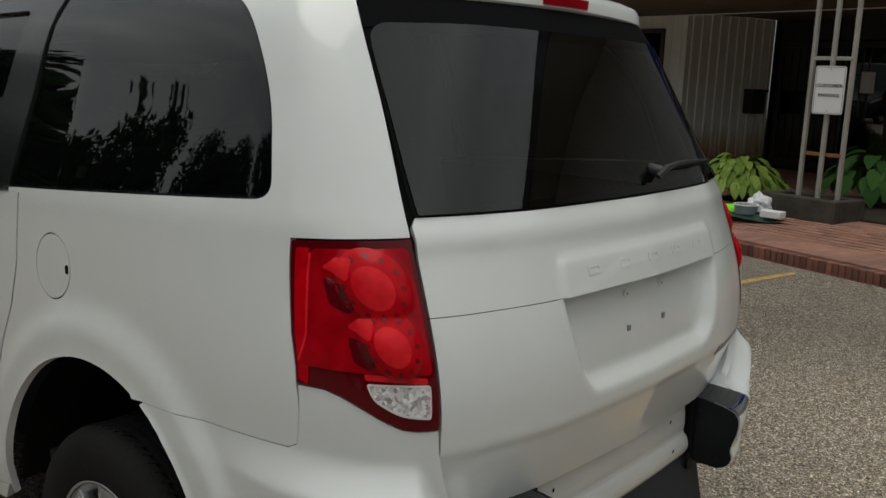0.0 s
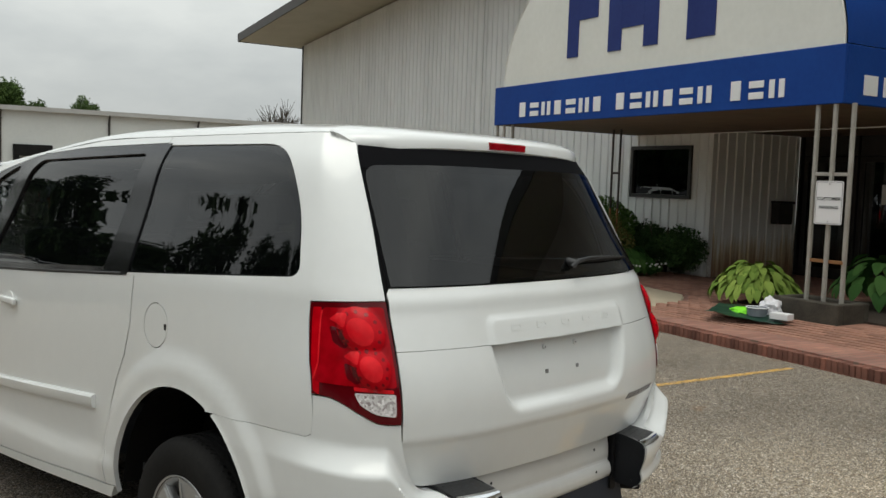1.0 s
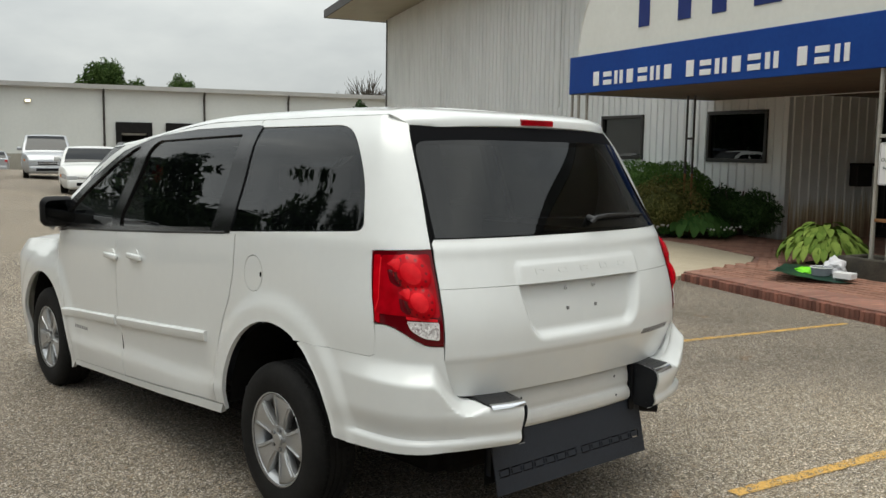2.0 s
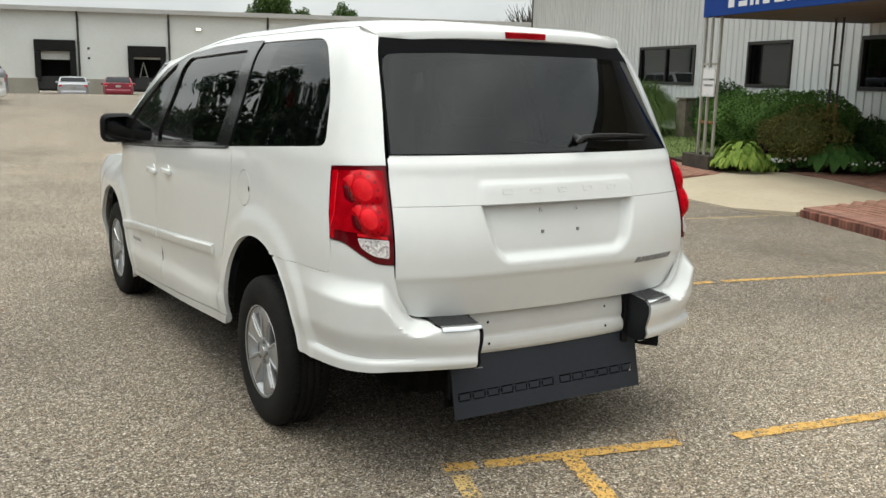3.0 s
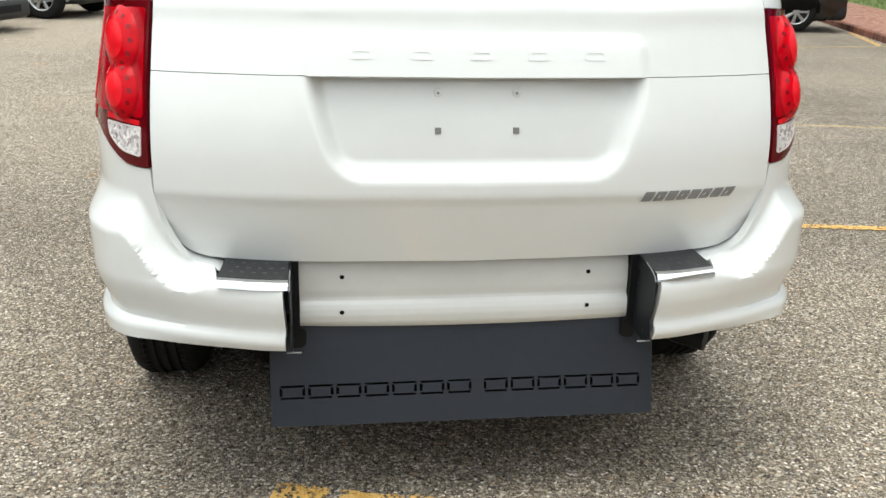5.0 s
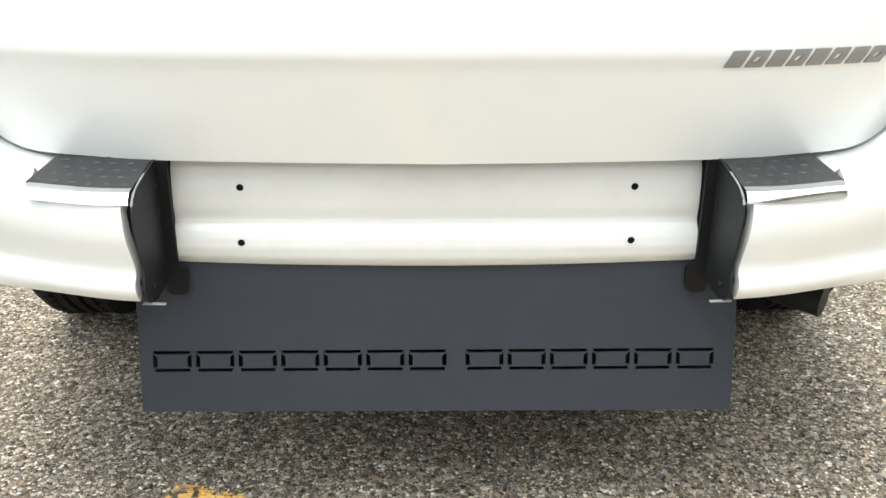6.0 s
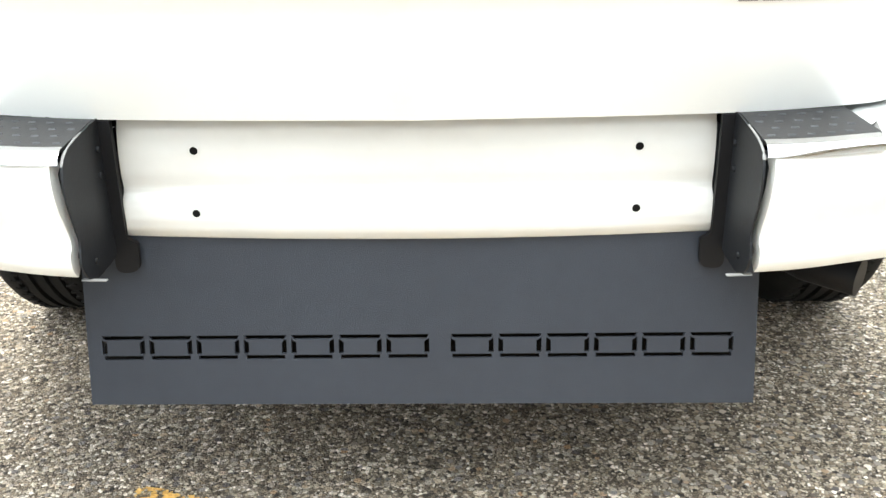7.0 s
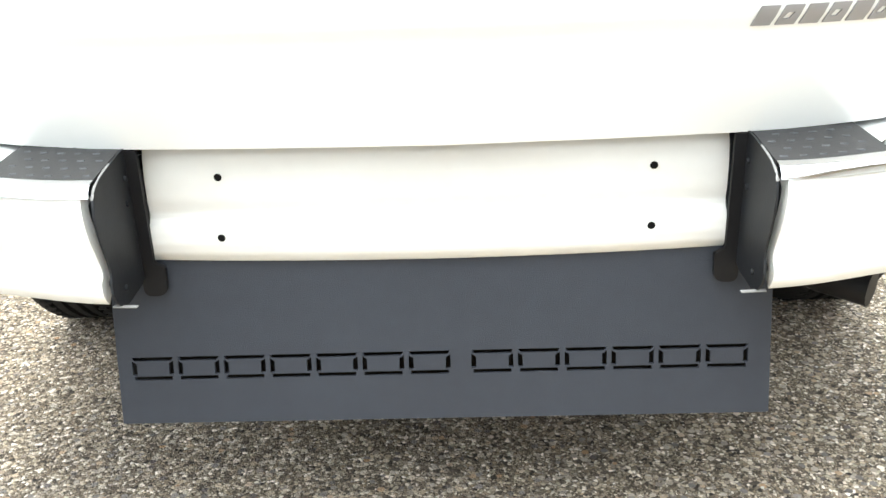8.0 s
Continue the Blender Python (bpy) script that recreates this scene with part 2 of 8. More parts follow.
def smooth01(t):
    t = min(1.0, max(0.0, t))
    return t * t * (3 - 2 * t)


def hermite(xs, ys, x):
    """A smooth curve through (xs, ys) that does not overshoot."""
    n = len(xs)
    if x <= xs[0]:
        return ys[0]
    if x >= xs[-1]:
        return ys[-1]
    i = max(k for k in range(n - 1) if xs[k] <= x)
    d = [(ys[k + 1] - ys[k]) / (xs[k + 1] - xs[k]) for k in range(n - 1)]

    def slope(k):
        if k in (0, n - 1):
            return d[0] if k == 0 else d[-1]
        return 0.0 if d[k - 1] * d[k] <= 0 else 2 * d[k - 1] * d[k] / (d[k - 1] + d[k])

    h = xs[i + 1] - xs[i]
    t = (x - xs[i]) / h
    return (2 * t**3 - 3 * t**2 + 1) * ys[i] + (t**3 - 2 * t**2 + t) * h * slope(i) + (3 * t**2 - 2 * t**3) * ys[i + 1] + (t**3 - t**2) * h * slope(i + 1)


def inside(poly, pts):
    """Which of the points lie inside the polygon (numpy)."""
    p, res = np.asarray(poly), np.zeros(len(pts), bool)
    x, y = pts[:, 0], pts[:, 1]
    for (x1, y1), (x2, y2) in zip(p, np.roll(p, -1, 0)):
        c = (y1 > y) != (y2 > y)
        if y1 != y2:
            res ^= c & (x < (x2 - x1) * (y - y1) / (y2 - y1) + x1)
    return res


def dense(poly, step):
    out = []
    for (x1, y1), (x2, y2) in zip(poly, poly[1:] + poly[:1]):
        k = max(1, int(math.hypot(x2 - x1, y2 - y1) / step))
        out += [(x1 + (x2 - x1) * i / k, y1 + (y2 - y1) * i / k) for i in range(k)]
    return out


def rounded(poly, r, seg=5):
    """A polygon with its corners rounded; r is one radius or one for each corner."""
    out, n = [], len(poly)
    for i, p in enumerate(poly):
        a, b = Vector(poly[i - 1]) - Vector(p), Vector(poly[(i + 1) % n]) - Vector(p)
        rr = min(r[i] if isinstance(r, (list, tuple)) else r, 0.49 * a.length, 0.49 * b.length)
        if rr < 1e-4:
            out.append(tuple(p))
            continue
        s, e = Vector(p) + a.normalized() * rr, Vector(p) + b.normalized() * rr
        for k in range(seg + 1):
            t = k / seg
            q = (1 - t) ** 2 * s + 2 * t * (1 - t) * Vector(p) + t * t * e
            out.append((q.x, q.y))
    return out


from mathutils import geometry


def panel(name, outline, holes, surf, mat, parent, step=0.02, flange=0.012, sign=1, label="", lift=0.0, back=0.0):
    """A curved sheet: the outline less the holes, in the surface's own two numbers, laid on surf, with its rim turned inwards."""
    rings = [dense(list(p), step) for p in [outline] + list(holes)]
    flat = [p for ring in rings for p in ring]
    lo, hi = np.min(rings[0], 0), np.max(rings[0], 0)
    gx, gy = np.arange(lo[0] + step / 2, hi[0], step), np.arange(lo[1] + step / 2, hi[1], step)
    pts = np.array([(x, y) for x in gx for y in gy]).reshape(-1, 2)
    keep = inside(rings[0], pts)
    for ring in rings[1:]:
        keep &= ~inside(ring, pts)
    pts, rim = pts[keep], np.array(flat)
    if len(pts):
        near = np.array([np.min(np.abs(rim - p).max(1)) for p in pts])
        pts = pts[near > step * 0.45]
    edges, k = [], 0
    for ring in rings:
        edges += [(k + i, k + (i + 1) % len(ring)) for i in range(len(ring))]
        k += len(ring)
    vin = [Vector(p) for p in flat] + [Vector(p) for p in pts]
    vo, _, fo, *_ = geometry.delaunay_2d_cdt(vin, edges, [], 0, 1e-5)
    vo = [tuple(v) for v in vo]
    cen = np.array([np.mean([vo[i] for i in f], 0) for f in fo])
    ok = inside(rings[0], cen)
    for ring in rings[1:]:
        ok &= ~inside(ring, cen)
    tris = [f for f, g in zip(fo, ok) if g]
    verts = [Vector(surf(u, v)) for u, v in vo]
    if lift:
        nrm = [Vector() for _ in verts]
        for f in tris:
            c = (verts[f[1]] - verts[f[0]]).cross(verts[f[2]] - verts[f[0]])
            for i in f:
                nrm[i] += c
        mid = sum(verts, Vector()) / len(verts)
        flip = 1 if sum((v - Vector((0, 2.2, 0.9))).dot(q) for v, q in zip(verts, nrm)) > 0 else -1
        verts = [v + flip * lift * (q.normalized() if q.length > 0 else q) for v, q in zip(verts, nrm)]
    # rim: boundary edges of the kept triangles, turned inwards with vertices of their own
    count = {}
    for f in tris:
        for a, b in ((f[0], f[1]), (f[1], f[2]), (f[2], f[0])):
            count[(min(a, b), max(a, b))] = count.get((min(a, b), max(a, b)), 0) + 1
    border = [e for e, n in count.items() if n == 1]
    nrm = [Vector() for _ in verts]
    for f in tris:
        c = (verts[f[1]] - verts[f[0]]).cross(verts[f[2]] - verts[f[0]])
        for i in f:
            nrm[i] += c
    out = 1 if sum((v - Vector((0, 2.2, 0.9))).dot(q) for v, q in zip(verts, nrm)) > 0 else -1
    faces, nv = [tuple(f) if out > 0 else tuple(f)[::-1] for f in tris], len(verts)
    if flange:
        idx = {}
        for e in border:
            for i in e:
                if i not in idx:
                    idx[i] = len(verts)
                    inn = verts[i] - out * flange * (nrm[i].normalized() if nrm[i].length else nrm[i])
                    verts += [verts[i].copy(), inn]
        for a, b in border:
            faces.append((idx[a], idx[b], idx[b] + 1, idx[a] + 1))
    if sign < 0:
        verts = [Vector((-v.x, v.y, v.z)) for v in verts]
        faces = [f[::-1] for f in faces]
    ob = mesh_ob(name, verts, faces, mat, parent, True, label)
    ob.data.set_sharp_from_angle(angle=radians(50))
    return ob


# ---- the white minivan: its surface ----
# plan of the tail at eight heights: half-width and distance ahead of the tail, from the centre line round the corner to the side
TAIL_Z = [0.25, 0.50, 0.88, 1.24, 1.30, 1.48, 1.66, 1.80]
TAIL = {
    0.88: [(0, -0.078), (0.4, -0.062), (0.62, -0.02), (0.741, 0.021), (0.80, 0.062), (0.868, 0.15), (0.915, 0.30), (0.94, 0.5), (0.955, 0.8), (0.966, 1.1)],
    1.24: [(0, 0.0), (0.4, 0.022), (0.62, 0.072), (0.727, 0.118), (0.80, 0.19), (0.862, 0.30), (0.90, 0.45), (0.925, 0.65), (0.942, 0.88), (0.953, 1.1)],
    1.48: [(0, 0.112), (0.4, 0.134), (0.59, 0.189), (0.684, 0.238), (0.750, 0.285), (0.807, 0.37), (0.836, 0.50), (0.853, 0.68), (0.865, 0.9), (0.872, 1.1)],
    1.66: [(0, 0.203), (0.4, 0.228), (0.565, 0.286), (0.652, 0.338), (0.706, 0.376), (0.757, 0.43), (0.778, 0.55), (0.793, 0.71), (0.804, 0.9), (0.812, 1.1)],
    1.80: [(0, 0.30), (0.4, 0.33), (0.535, 0.38), (0.602, 0.432), (0.640, 0.472), (0.675, 0.52), (0.692, 0.63), (0.704, 0.77), (0.712, 0.93), (0.718, 1.1)],
}
TAIL[1.30] = [(xa + 0.22 * (xb - xa), ya + 0.25 * (yb - ya)) for (xa, ya), (xb, yb) in zip(TAIL[1.24], TAIL[1.48])]
TAIL[0.50] = [(x * 0.995, y + 0.02 * (1 if x < 0.75 else 0.3)) for x, y in TAIL[0.88]]
TAIL[0.25] = [(x * 0.962, y + 0.05) for x, y in TAIL[0.88]]
KNOT = [0.0]
for (xa, ya), (xb, yb) in zip(TAIL[1.24], TAIL[1.24][1:]):
    KNOT.append(KNOT[-1] + math.hypot(xb - xa, yb - ya))
U_GATE, U_SIDE = KNOT[3], KNOT[9]
ring_cache = {}


def ring_at(z):
    key = round(z, 4)
    if key not in ring_cache:
        xs = [hermite(TAIL_Z, [TAIL[q][k][0] for q in TAIL_Z], z) for k in range(10)]
        ys = [hermite(TAIL_Z, [TAIL[q][k][1] for q in TAIL_Z], z) for k in range(10)]
        ring_cache[key] = (xs, ys)
    return ring_cache[key]


def nose_start(z):
    return 4.42 if z < 1.03 else 3.78 - (z - 1.08) * 1.5


def plan(u, z):
    xs, ys = ring_at(z)
    if u <= U_SIDE:
        return hermite(KNOT, xs, u), hermite(KNOT, ys, u)
    y, ye = 1.1 + u - U_SIDE, nose_start(z)
    w = xs[9] * (1 + 0.028 * smooth01((min(y, ye) - 1.1) / 1.2) - 0.012 * smooth01((min(y, ye) - 3.0) / 1.4))
    if y <= ye:
        return w, y
    q = min(1.0, (y - ye) / 1.2) * math.pi / 2
    depth = 0.62 if z < 1.03 else 0.5
    return w * math.cos(q) ** 0.62, ye + depth * math.sin(q) ** 0.9


def u_at_y(y, z):
    if y >= 1.1:
        return U_SIDE + y - 1.1
    xs, ys = ring_at(z)
    lo, hi = 0.0, U_SIDE
    for _ in range(30):
        mid = (lo + hi) / 2
        lo, hi = (mid, hi) if hermite(KNOT, ys, mid) < y else (lo, mid)
    return lo


def u_at_x(x, z):
    xs, ys = ring_at(z)
    lo, hi = 0.0, U_SIDE
    for _ in range(30):
        mid = (lo + hi) / 2
        lo, hi = (mid, hi) if hermite(KNOT, xs, mid) < x else (lo, mid)
    return lo


REAR_AXLE, FRONT_AXLE, HUB_Z, TYRE_R = 0.93, 3.96, 0.336, 0.345


def shoulder(u):
    """Height of the bumper's shoulder."""
    return 0.632 + 0.014 * smooth01((0.66 - u) / 0.08) + 0.138 * smooth01((u - 0.66) / 0.16) + 0.008 * smooth01((u - 0.85) / 0.25)


def swell(u, z):
    """How far the skin stands out from the plain plan: bumper and wheel arches."""
    y = plan(u, z)[1]
    out = 0.0
    if u < U_SIDE:
        big = 0.098 - 0.04 * smooth01((u - 0.45) / 0.4) - 0.054 * smooth01((u - 0.85) / 0.5)
        wide = 0.048 - 0.018 * smooth01((0.66 - u) / 0.08) + 0.035 * smooth01((u - 0.62) / 0.25)
        step = min(1.0, max(0.0, (shoulder(u) - z) / wide + 0.5))
        out += big * (step ** 1.7 * (1 - 0.25 * step) / 0.75)
        lip = 0.022 * smooth01((1.25 - u) / 0.1)
        out += -0.03 * smooth01((0.62 - z) / 0.12) * smooth01((1.45 - u) / 0.4) + lip * smooth01((0.514 - z) / 0.016)
    for ya in (REAR_AXLE, FRONT_AXLE):
        if abs(y - ya) < 0.8 and u > 0.9:
            r = math.hypot((y - ya) / 1.0, (z - 0.37) / 1.06)
            low = smooth01((z - 0.34) / 0.22) if y > ya else 1.0
            out += low * (0.018 * smooth01((0.60 - r) / 0.07) + 0.006 * smooth01((0.475 - r) / 0.02))
    if u > U_SIDE and y > 3.55:
        out -= 0.085 * smooth01((z - 0.84) / 0.2) * smooth01((y - 3.6) / 0.35)
    # the door skin's soft hollow above the moulding and the tuck at the sill
    if u > U_SIDE:
        out += -0.012 * math.exp(-((z - 0.52) / 0.11) ** 2) * smooth01((y - 1.45) / 0.2) * smooth01((3.4 - y) / 0.2)
        crease = 0.512 - 0.0375 * (y - 1.45)
        out += 0.015 * smooth01((crease - z) / 0.026) * smooth01((y - 1.36) / 0.08) * smooth01((3.46 - y) / 0.08)
    return out


# cross-section of the bumper where it has been cut away: distance behind the tail at each height
CUT_Z = [0.440, 0.460, 0.474, 0.490, 0.503, 0.515, 0.545, 0.575, 0.600, 0.618, 0.630, 0.640, 0.648, 0.655]
CUT_Y = [-0.080, -0.097, -0.111, -0.118, -0.116, -0.112, -0.120, -0.129, -0.131, -0.128, -0.120, -0.100, -0.055, 0.0]


def bumper_fix(u, z):
    if u > 0.84 or z > 0.85:
        return 0.0
    uc = 0.432
    zz = min(z, 0.632)
    x, y = plan(uc, zz)
    x2, y2 = plan(uc + 0.004, zz)
    base = y - swell(uc, zz) * (x2 - x) / math.hypot(x2 - x, y2 - y)
    return (hermite(CUT_Z, CUT_Y, zz) - base) * (1 - smooth01((u - 0.52) / 0.30)) * (1 - smooth01((z - shoulder(u) - 0.01) / 0.05))


def skin(u, z):
    x, y = plan(u, z)
    e = swell(u, z)
    if abs(e) > 1e-5:
        x2, y2 = plan(u + 0.004, z)
        tx, ty = x2 - x, y2 - y
        ln = math.hypot(tx, ty) or 1
        x, y = x + e * ty / ln, y - e * tx / ln
    return (x, y + bumper_fix(u, z), z)


def gate_skin(u, z):
    """The tailgate, both halves: u below zero is the left half."""
    s, a = (1, u) if u >= 0 else (-1, -u)
    x, y = plan(a, z)
    y += 0.006 * smooth01((0.822 - z) / 0.02) + 0.046 * min(1.0, max(0.0, (0.812 - z) / 0.165))
    # hollow for the plate, sharp under the handle bar and soft below
    half = 0.392 - 0.05 * smooth01((1.09 - z) / 0.25)
    qx, qz = max(0.0, a - half + 0.08), max(0.0, 0.935 - z)
    into = 0.08 - math.hypot(qx, qz)
    deep = smooth01(into / 0.042) * (1 if z < 1.089 else 0)
    y += 0.036 * deep
    # the raised bar above it
    if 1.0895 <= z <= 1.19 and a < 0.41:
        edge = smooth01((0.034 - math.hypot(max(0.0, a - 0.361), max(0.0, z - 1.146))) / 0.015)
        y -= 0.0085 * edge
    # rounded ledge under the window
    y += -0.005 * math.exp(-((z - 1.235) / 0.025) ** 2)
    return (s * x, y, z)


def glass_skin(u, z):
    """The rear window: one even curve up and across."""
    x, h = gate_skin(u, z)[0], z - 1.24
    return (x, 0.4445 * h + 0.0926 * h * h + (0.068 - 0.08 * (z - 1.48)) * x * x + (0.452 + 1.1 * (z - 1.48)) * x ** 4, z)


minivan = thing("minivan", "white minivan with tinted windows and cut-out rear bumper, parked on asphalt", "car", at=pose(0, 0, 0, 0, 0, 1.0))


def gate_bottom(a):
    """Lower edge of the tailgate: flat, then rising round its corner."""
    return 0.650 + 0.004 * (a / 0.6) ** 2 + 0.178 * max(0.0, (a - 0.56) / 0.183) ** 5


# ---- tailgate ----
GE = U_GATE - 0.004
corner = [(a, gate_bottom(a)) for a in np.linspace(0.0, GE, 70)]
right_low = [(a, z) for a, z in corner if z < 0.875]
low_edge = [(-a, z) for a, z in right_low[::-1]] + right_low[1:]
lower = low_edge + [(GE, 0.90), (GE, 1.0885), (-GE, 1.0885), (-GE, 0.90)]
tailgate = panel("tailgate", lower, [], gate_skin, WHITE, minivan, 0.0105, 0.02, label="white lower tailgate skin with plate hollow")
upper = [(-GE, 1.0902), (GE, 1.0902), (GE, 1.262), (GE - 0.012, 1.278), (-GE + 0.012, 1.278), (-GE, 1.262)]
panel("gate_trim", upper, [], gate_skin, WHITE, tailgate, 0.0105, 0.016)
panel("gate_backing", [(-GE + 0.03, 0.70), (GE - 0.03, 0.70), (GE - 0.03, 1.7), (-GE + 0.03, 1.7)], [[(-0.60, 1.29), (0.60, 1.29), (0.57, 1.66), (-0.57, 1.66)]], lambda u, z: (lambda p: (p[0], p[1] + 0.05, p[2]))(gate_skin(u, z)), SATINBLACK, tailgate, 0.05, 0.0)
pane = rounded([(-GE + 0.012, 1.284), (GE - 0.022, 1.284), (GE - 0.022, 1.664), (0.45, 1.673), (-0.45, 1.673), (-GE + 0.012, 1.664)], [0.004, 0.004, 0.05, 0.2, 0.2, 0.05])
rear_window = panel("rear_window", pane, [], glass_skin, REARGLASS, minivan, 0.03, 0.004, label="dark privacy glass rear window")
band = 0.035
panel("window_border", [(-GE + 0.006, 1.281), (GE - 0.006, 1.281), (GE - 0.006, 1.664), (-GE + 0.006, 1.664)], [rounded([(-GE + 0.01 + band, 1.296), (GE - 0.01 - band, 1.296), (GE - 0.01 - band, 1.652), (-GE + 0.01 + band, 1.652)], 0.03)], lambda u, z: (lambda p: (p[0], p[1] + 0.006, p[2]))(glass_skin(u, z)), RECESS, rear_window, 0.03, 0.003)
# plain embossed marks on the bar
for k in range(5):
    cx = -0.265 + k * 0.1325
    m = rounded([(cx - 0.026, 1.127), (cx + 0.026, 1.127), (cx + 0.026, 1.149), (cx - 0.026, 1.149)], 0.006)
    panel("embossed_mark", m, [rounded([(cx - 0.018, 1.133), (cx + 0.018, 1.133), (cx + 0.018, 1.143), (cx - 0.018, 1.143)], 0.004)], lambda u, z: (lambda p: (p[0], p[1] - 0.0014, p[2]))(gate_skin(u, z)), WHITE, tailgate, 0.01, 0.004)
# plate bolts and clips
for bx, bz in ((-0.093, 1.052), (0.088, 1.052), (-0.093, 0.968), (0.088, 0.968)):
    y = gate_skin(bx, bz)[1]
    if bz > 1:
        part("plate_screw", cyl_bm(0.0095, 0.010, 14, pose(bx, y - 0.002, bz, 90, 0, 0), bev=0.002), WHITE, tailgate, smooth=True)
        part("screw_socket", cyl_bm(0.0032, 0.004, 8, pose(bx, y - 0.0065, bz, 90, 0, 0)), DECAL, tailgate)
    else:
        part("plate_clip", box_bm(bx - 0.007, bx + 0.007, y - 0.004, y + 0.004, bz - 0.007, bz + 0.007, 0.001, 1), CLIPGREY, tailgate)
# slanted grey marks of the maker's badge, as plain bars
for k in range(8):
    x0 = 0.392 + k * 0.0318
    sh = 0.010
    p = [(x0, 0.801), (x0 + 0.025, 0.801), (x0 + 0.025 + sh, 0.826), (x0 + sh, 0.826)]
    hole = [(x0 + 0.0075, 0.8085 if k % 2 else 0.801), (x0 + 0.0165, 0.8085 if k % 2 else 0.801), (x0 + 0.0165 + 0.006, 0.817), (x0 + 0.0075 + 0.006, 0.817)]
    panel("badge_mark", p, [hole] if k % 2 else [], lambda u, z: (lambda q: (q[0], q[1] - 0.003, q[2]))(gate_skin(u, z)), DECAL, tailgate, 0.01, 0.002)

# wiper
wy = lambda x, z: gate_skin(x, z)[1]
wiper = part("wiper", cyl_bm(0.017, 0.045, 20, pose(0.125, wy(0.125, 1.335) - 0.015, 1.335, 100, 0, 0), bev=0.006), SATINBLACK, minivan, "black rear wiper", True)
arm = [(0.10, wy(0.1, 1.325) - 0.03, 1.322), (0.13, wy(0.13, 1.34) - 0.045, 1.343), (0.22, wy(0.22, 1.35) - 0.042, 1.352), (0.36, wy(0.36, 1.35) - 0.032, 1.350), (0.52, wy(0.52, 1.345) - 0.022, 1.344)]
part("arm", tube_bm(arm, [0.008, 0.010, 0.006, 0.005, 0.003], 8), PLASTIC, wiper, smooth=True)
blade = [(0.19, wy(0.19, 1.338) - 0.014, 1.338), (0.37, wy(0.37, 1.338) - 0.014, 1.338), (0.56, wy(0.56, 1.338) - 0.012, 1.338)]
part("blade", tube_bm(blade, 0.007, 6), RUBBER, wiper)

# ---- roof and spoiler ----
Z_RAIL = 1.775
roof_us = list(np.linspace(0, U_SIDE, 26)) + list(np.linspace(U_SIDE + 0.1, U_SIDE + 2.35, 22)) + list(np.linspace(U_SIDE + 2.45, U_SIDE + 3.0, 6))


def droop(y):
    return 0.125 * smooth01((y - 1.75) / 1.35)


def roof_point(u, k, drop=0.0):
    yy = 1.1 + u - U_SIDE
    rail_z = Z_RAIL - (droop(yy) if yy > 1.1 else 0)
    x, y = plan(u, rail_z)
    y += 0.05 * (1 - smooth01((u - U_GATE + 0.2) / 0.2))
    t = math.sin(k * math.pi / 2)
    y2 = min(max(y, 0.75), 2.6)
    c = 1 - math.cos(k * math.pi / 2)
    z = rail_z + 0.075 * t * (0.55 + 0.45 * smooth01((y - 0.2) / 0.9)) - drop
    return (x * (1 - c), y + (y2 - y) * c, z)


rv, rf, nk = [], [], 9
for sgn in (1, -1):
    base = len(rv)
    for u in roof_us:
        rv += [(sgn * p[0], p[1], p[2]) for p in (roof_point(u, k / (nk - 1)) for k in range(nk))]
    for i in range(len(roof_us) - 1):
        for k in range(nk - 1):
            a = base + i * nk + k
            f = (a, a + nk, a + nk + 1, a + 1)
            rf.append(f if sgn > 0 else f[::-1])
roof = mesh_ob("roof", rv, rf, WHITE, minivan, True)
hv = [(x * 0.96, y + (0.05 if y < 1 else -0.03), z - 0.05) for x, y, z in rv]
mesh_ob("headliner", hv, [f[::-1] for f in rf], INTERIOR, minivan, True)


def spoiler_point(u, j):
    """Cross-section of the roof spoiler: over the top, down the rear face and back under."""
    sec = [(0.22, 0.050), (0.12, 0.042), (0.045, 0.030), (0.006, 0.016), (-0.004, 0.002), (-0.006, -0.024), (0.004, -0.033), (0.07, -0.030)]
    dy, dz = sec[j]
    q = abs(u) / U_GATE
    end, back = q ** 8, max(0.0, 1 - j / 4)
    x, y = plan(abs(u) + 0.13 * end * back, 1.74)
    return ((1 if u >= 0 else -1) * x, y + dy * (1 - 0.9 * end), 1.763 - 0.012 * end * back + dz * (1 - 0.35 * end) - (0.024 * q * q + 0.006 * end) * (1 - 0.85 * back))


us = np.linspace(-U_GATE, U_GATE, 41)
sv = [spoiler_point(u, j) for u in us for j in range(8)]
sf = [(i * 8 + j, i * 8 + j + 1, (i + 1) * 8 + j + 1, (i + 1) * 8 + j) for i in range(40) for j in range(7)]
sf += [tuple(range(8)), tuple(40 * 8 + j for j in range(7, -1, -1))]
spoiler = mesh_ob("spoiler", sv, sf, WHITE, minivan, True)
spoiler.data.set_sharp_from_angle(angle=radians(45))
# the spoiler's shade on the tailgate, painted as a flat black band
panel("spoiler_shade_band", [(-GE + 0.002, 1.655), (GE - 0.002, 1.655), (GE - 0.002, 1.742), (-GE + 0.002, 1.742)], [], lambda u, z: (lambda p: (p[0], p[1] + 0.006, p[2]))(gate_skin(u, z)), RECESS, spoiler, 0.03, 0.0)
bl = [(x, gate_skin(x, 1.74)[1] - 0.010) for x in np.linspace(-0.102, 0.102, 9)]
bv = [(x, y + dy, 1.7555 + dz) for x, y in bl for dy, dz in ((0.01, -0.0145), (-0.001, -0.0125), (-0.003, 0.0105), (0.008, 0.0145))]
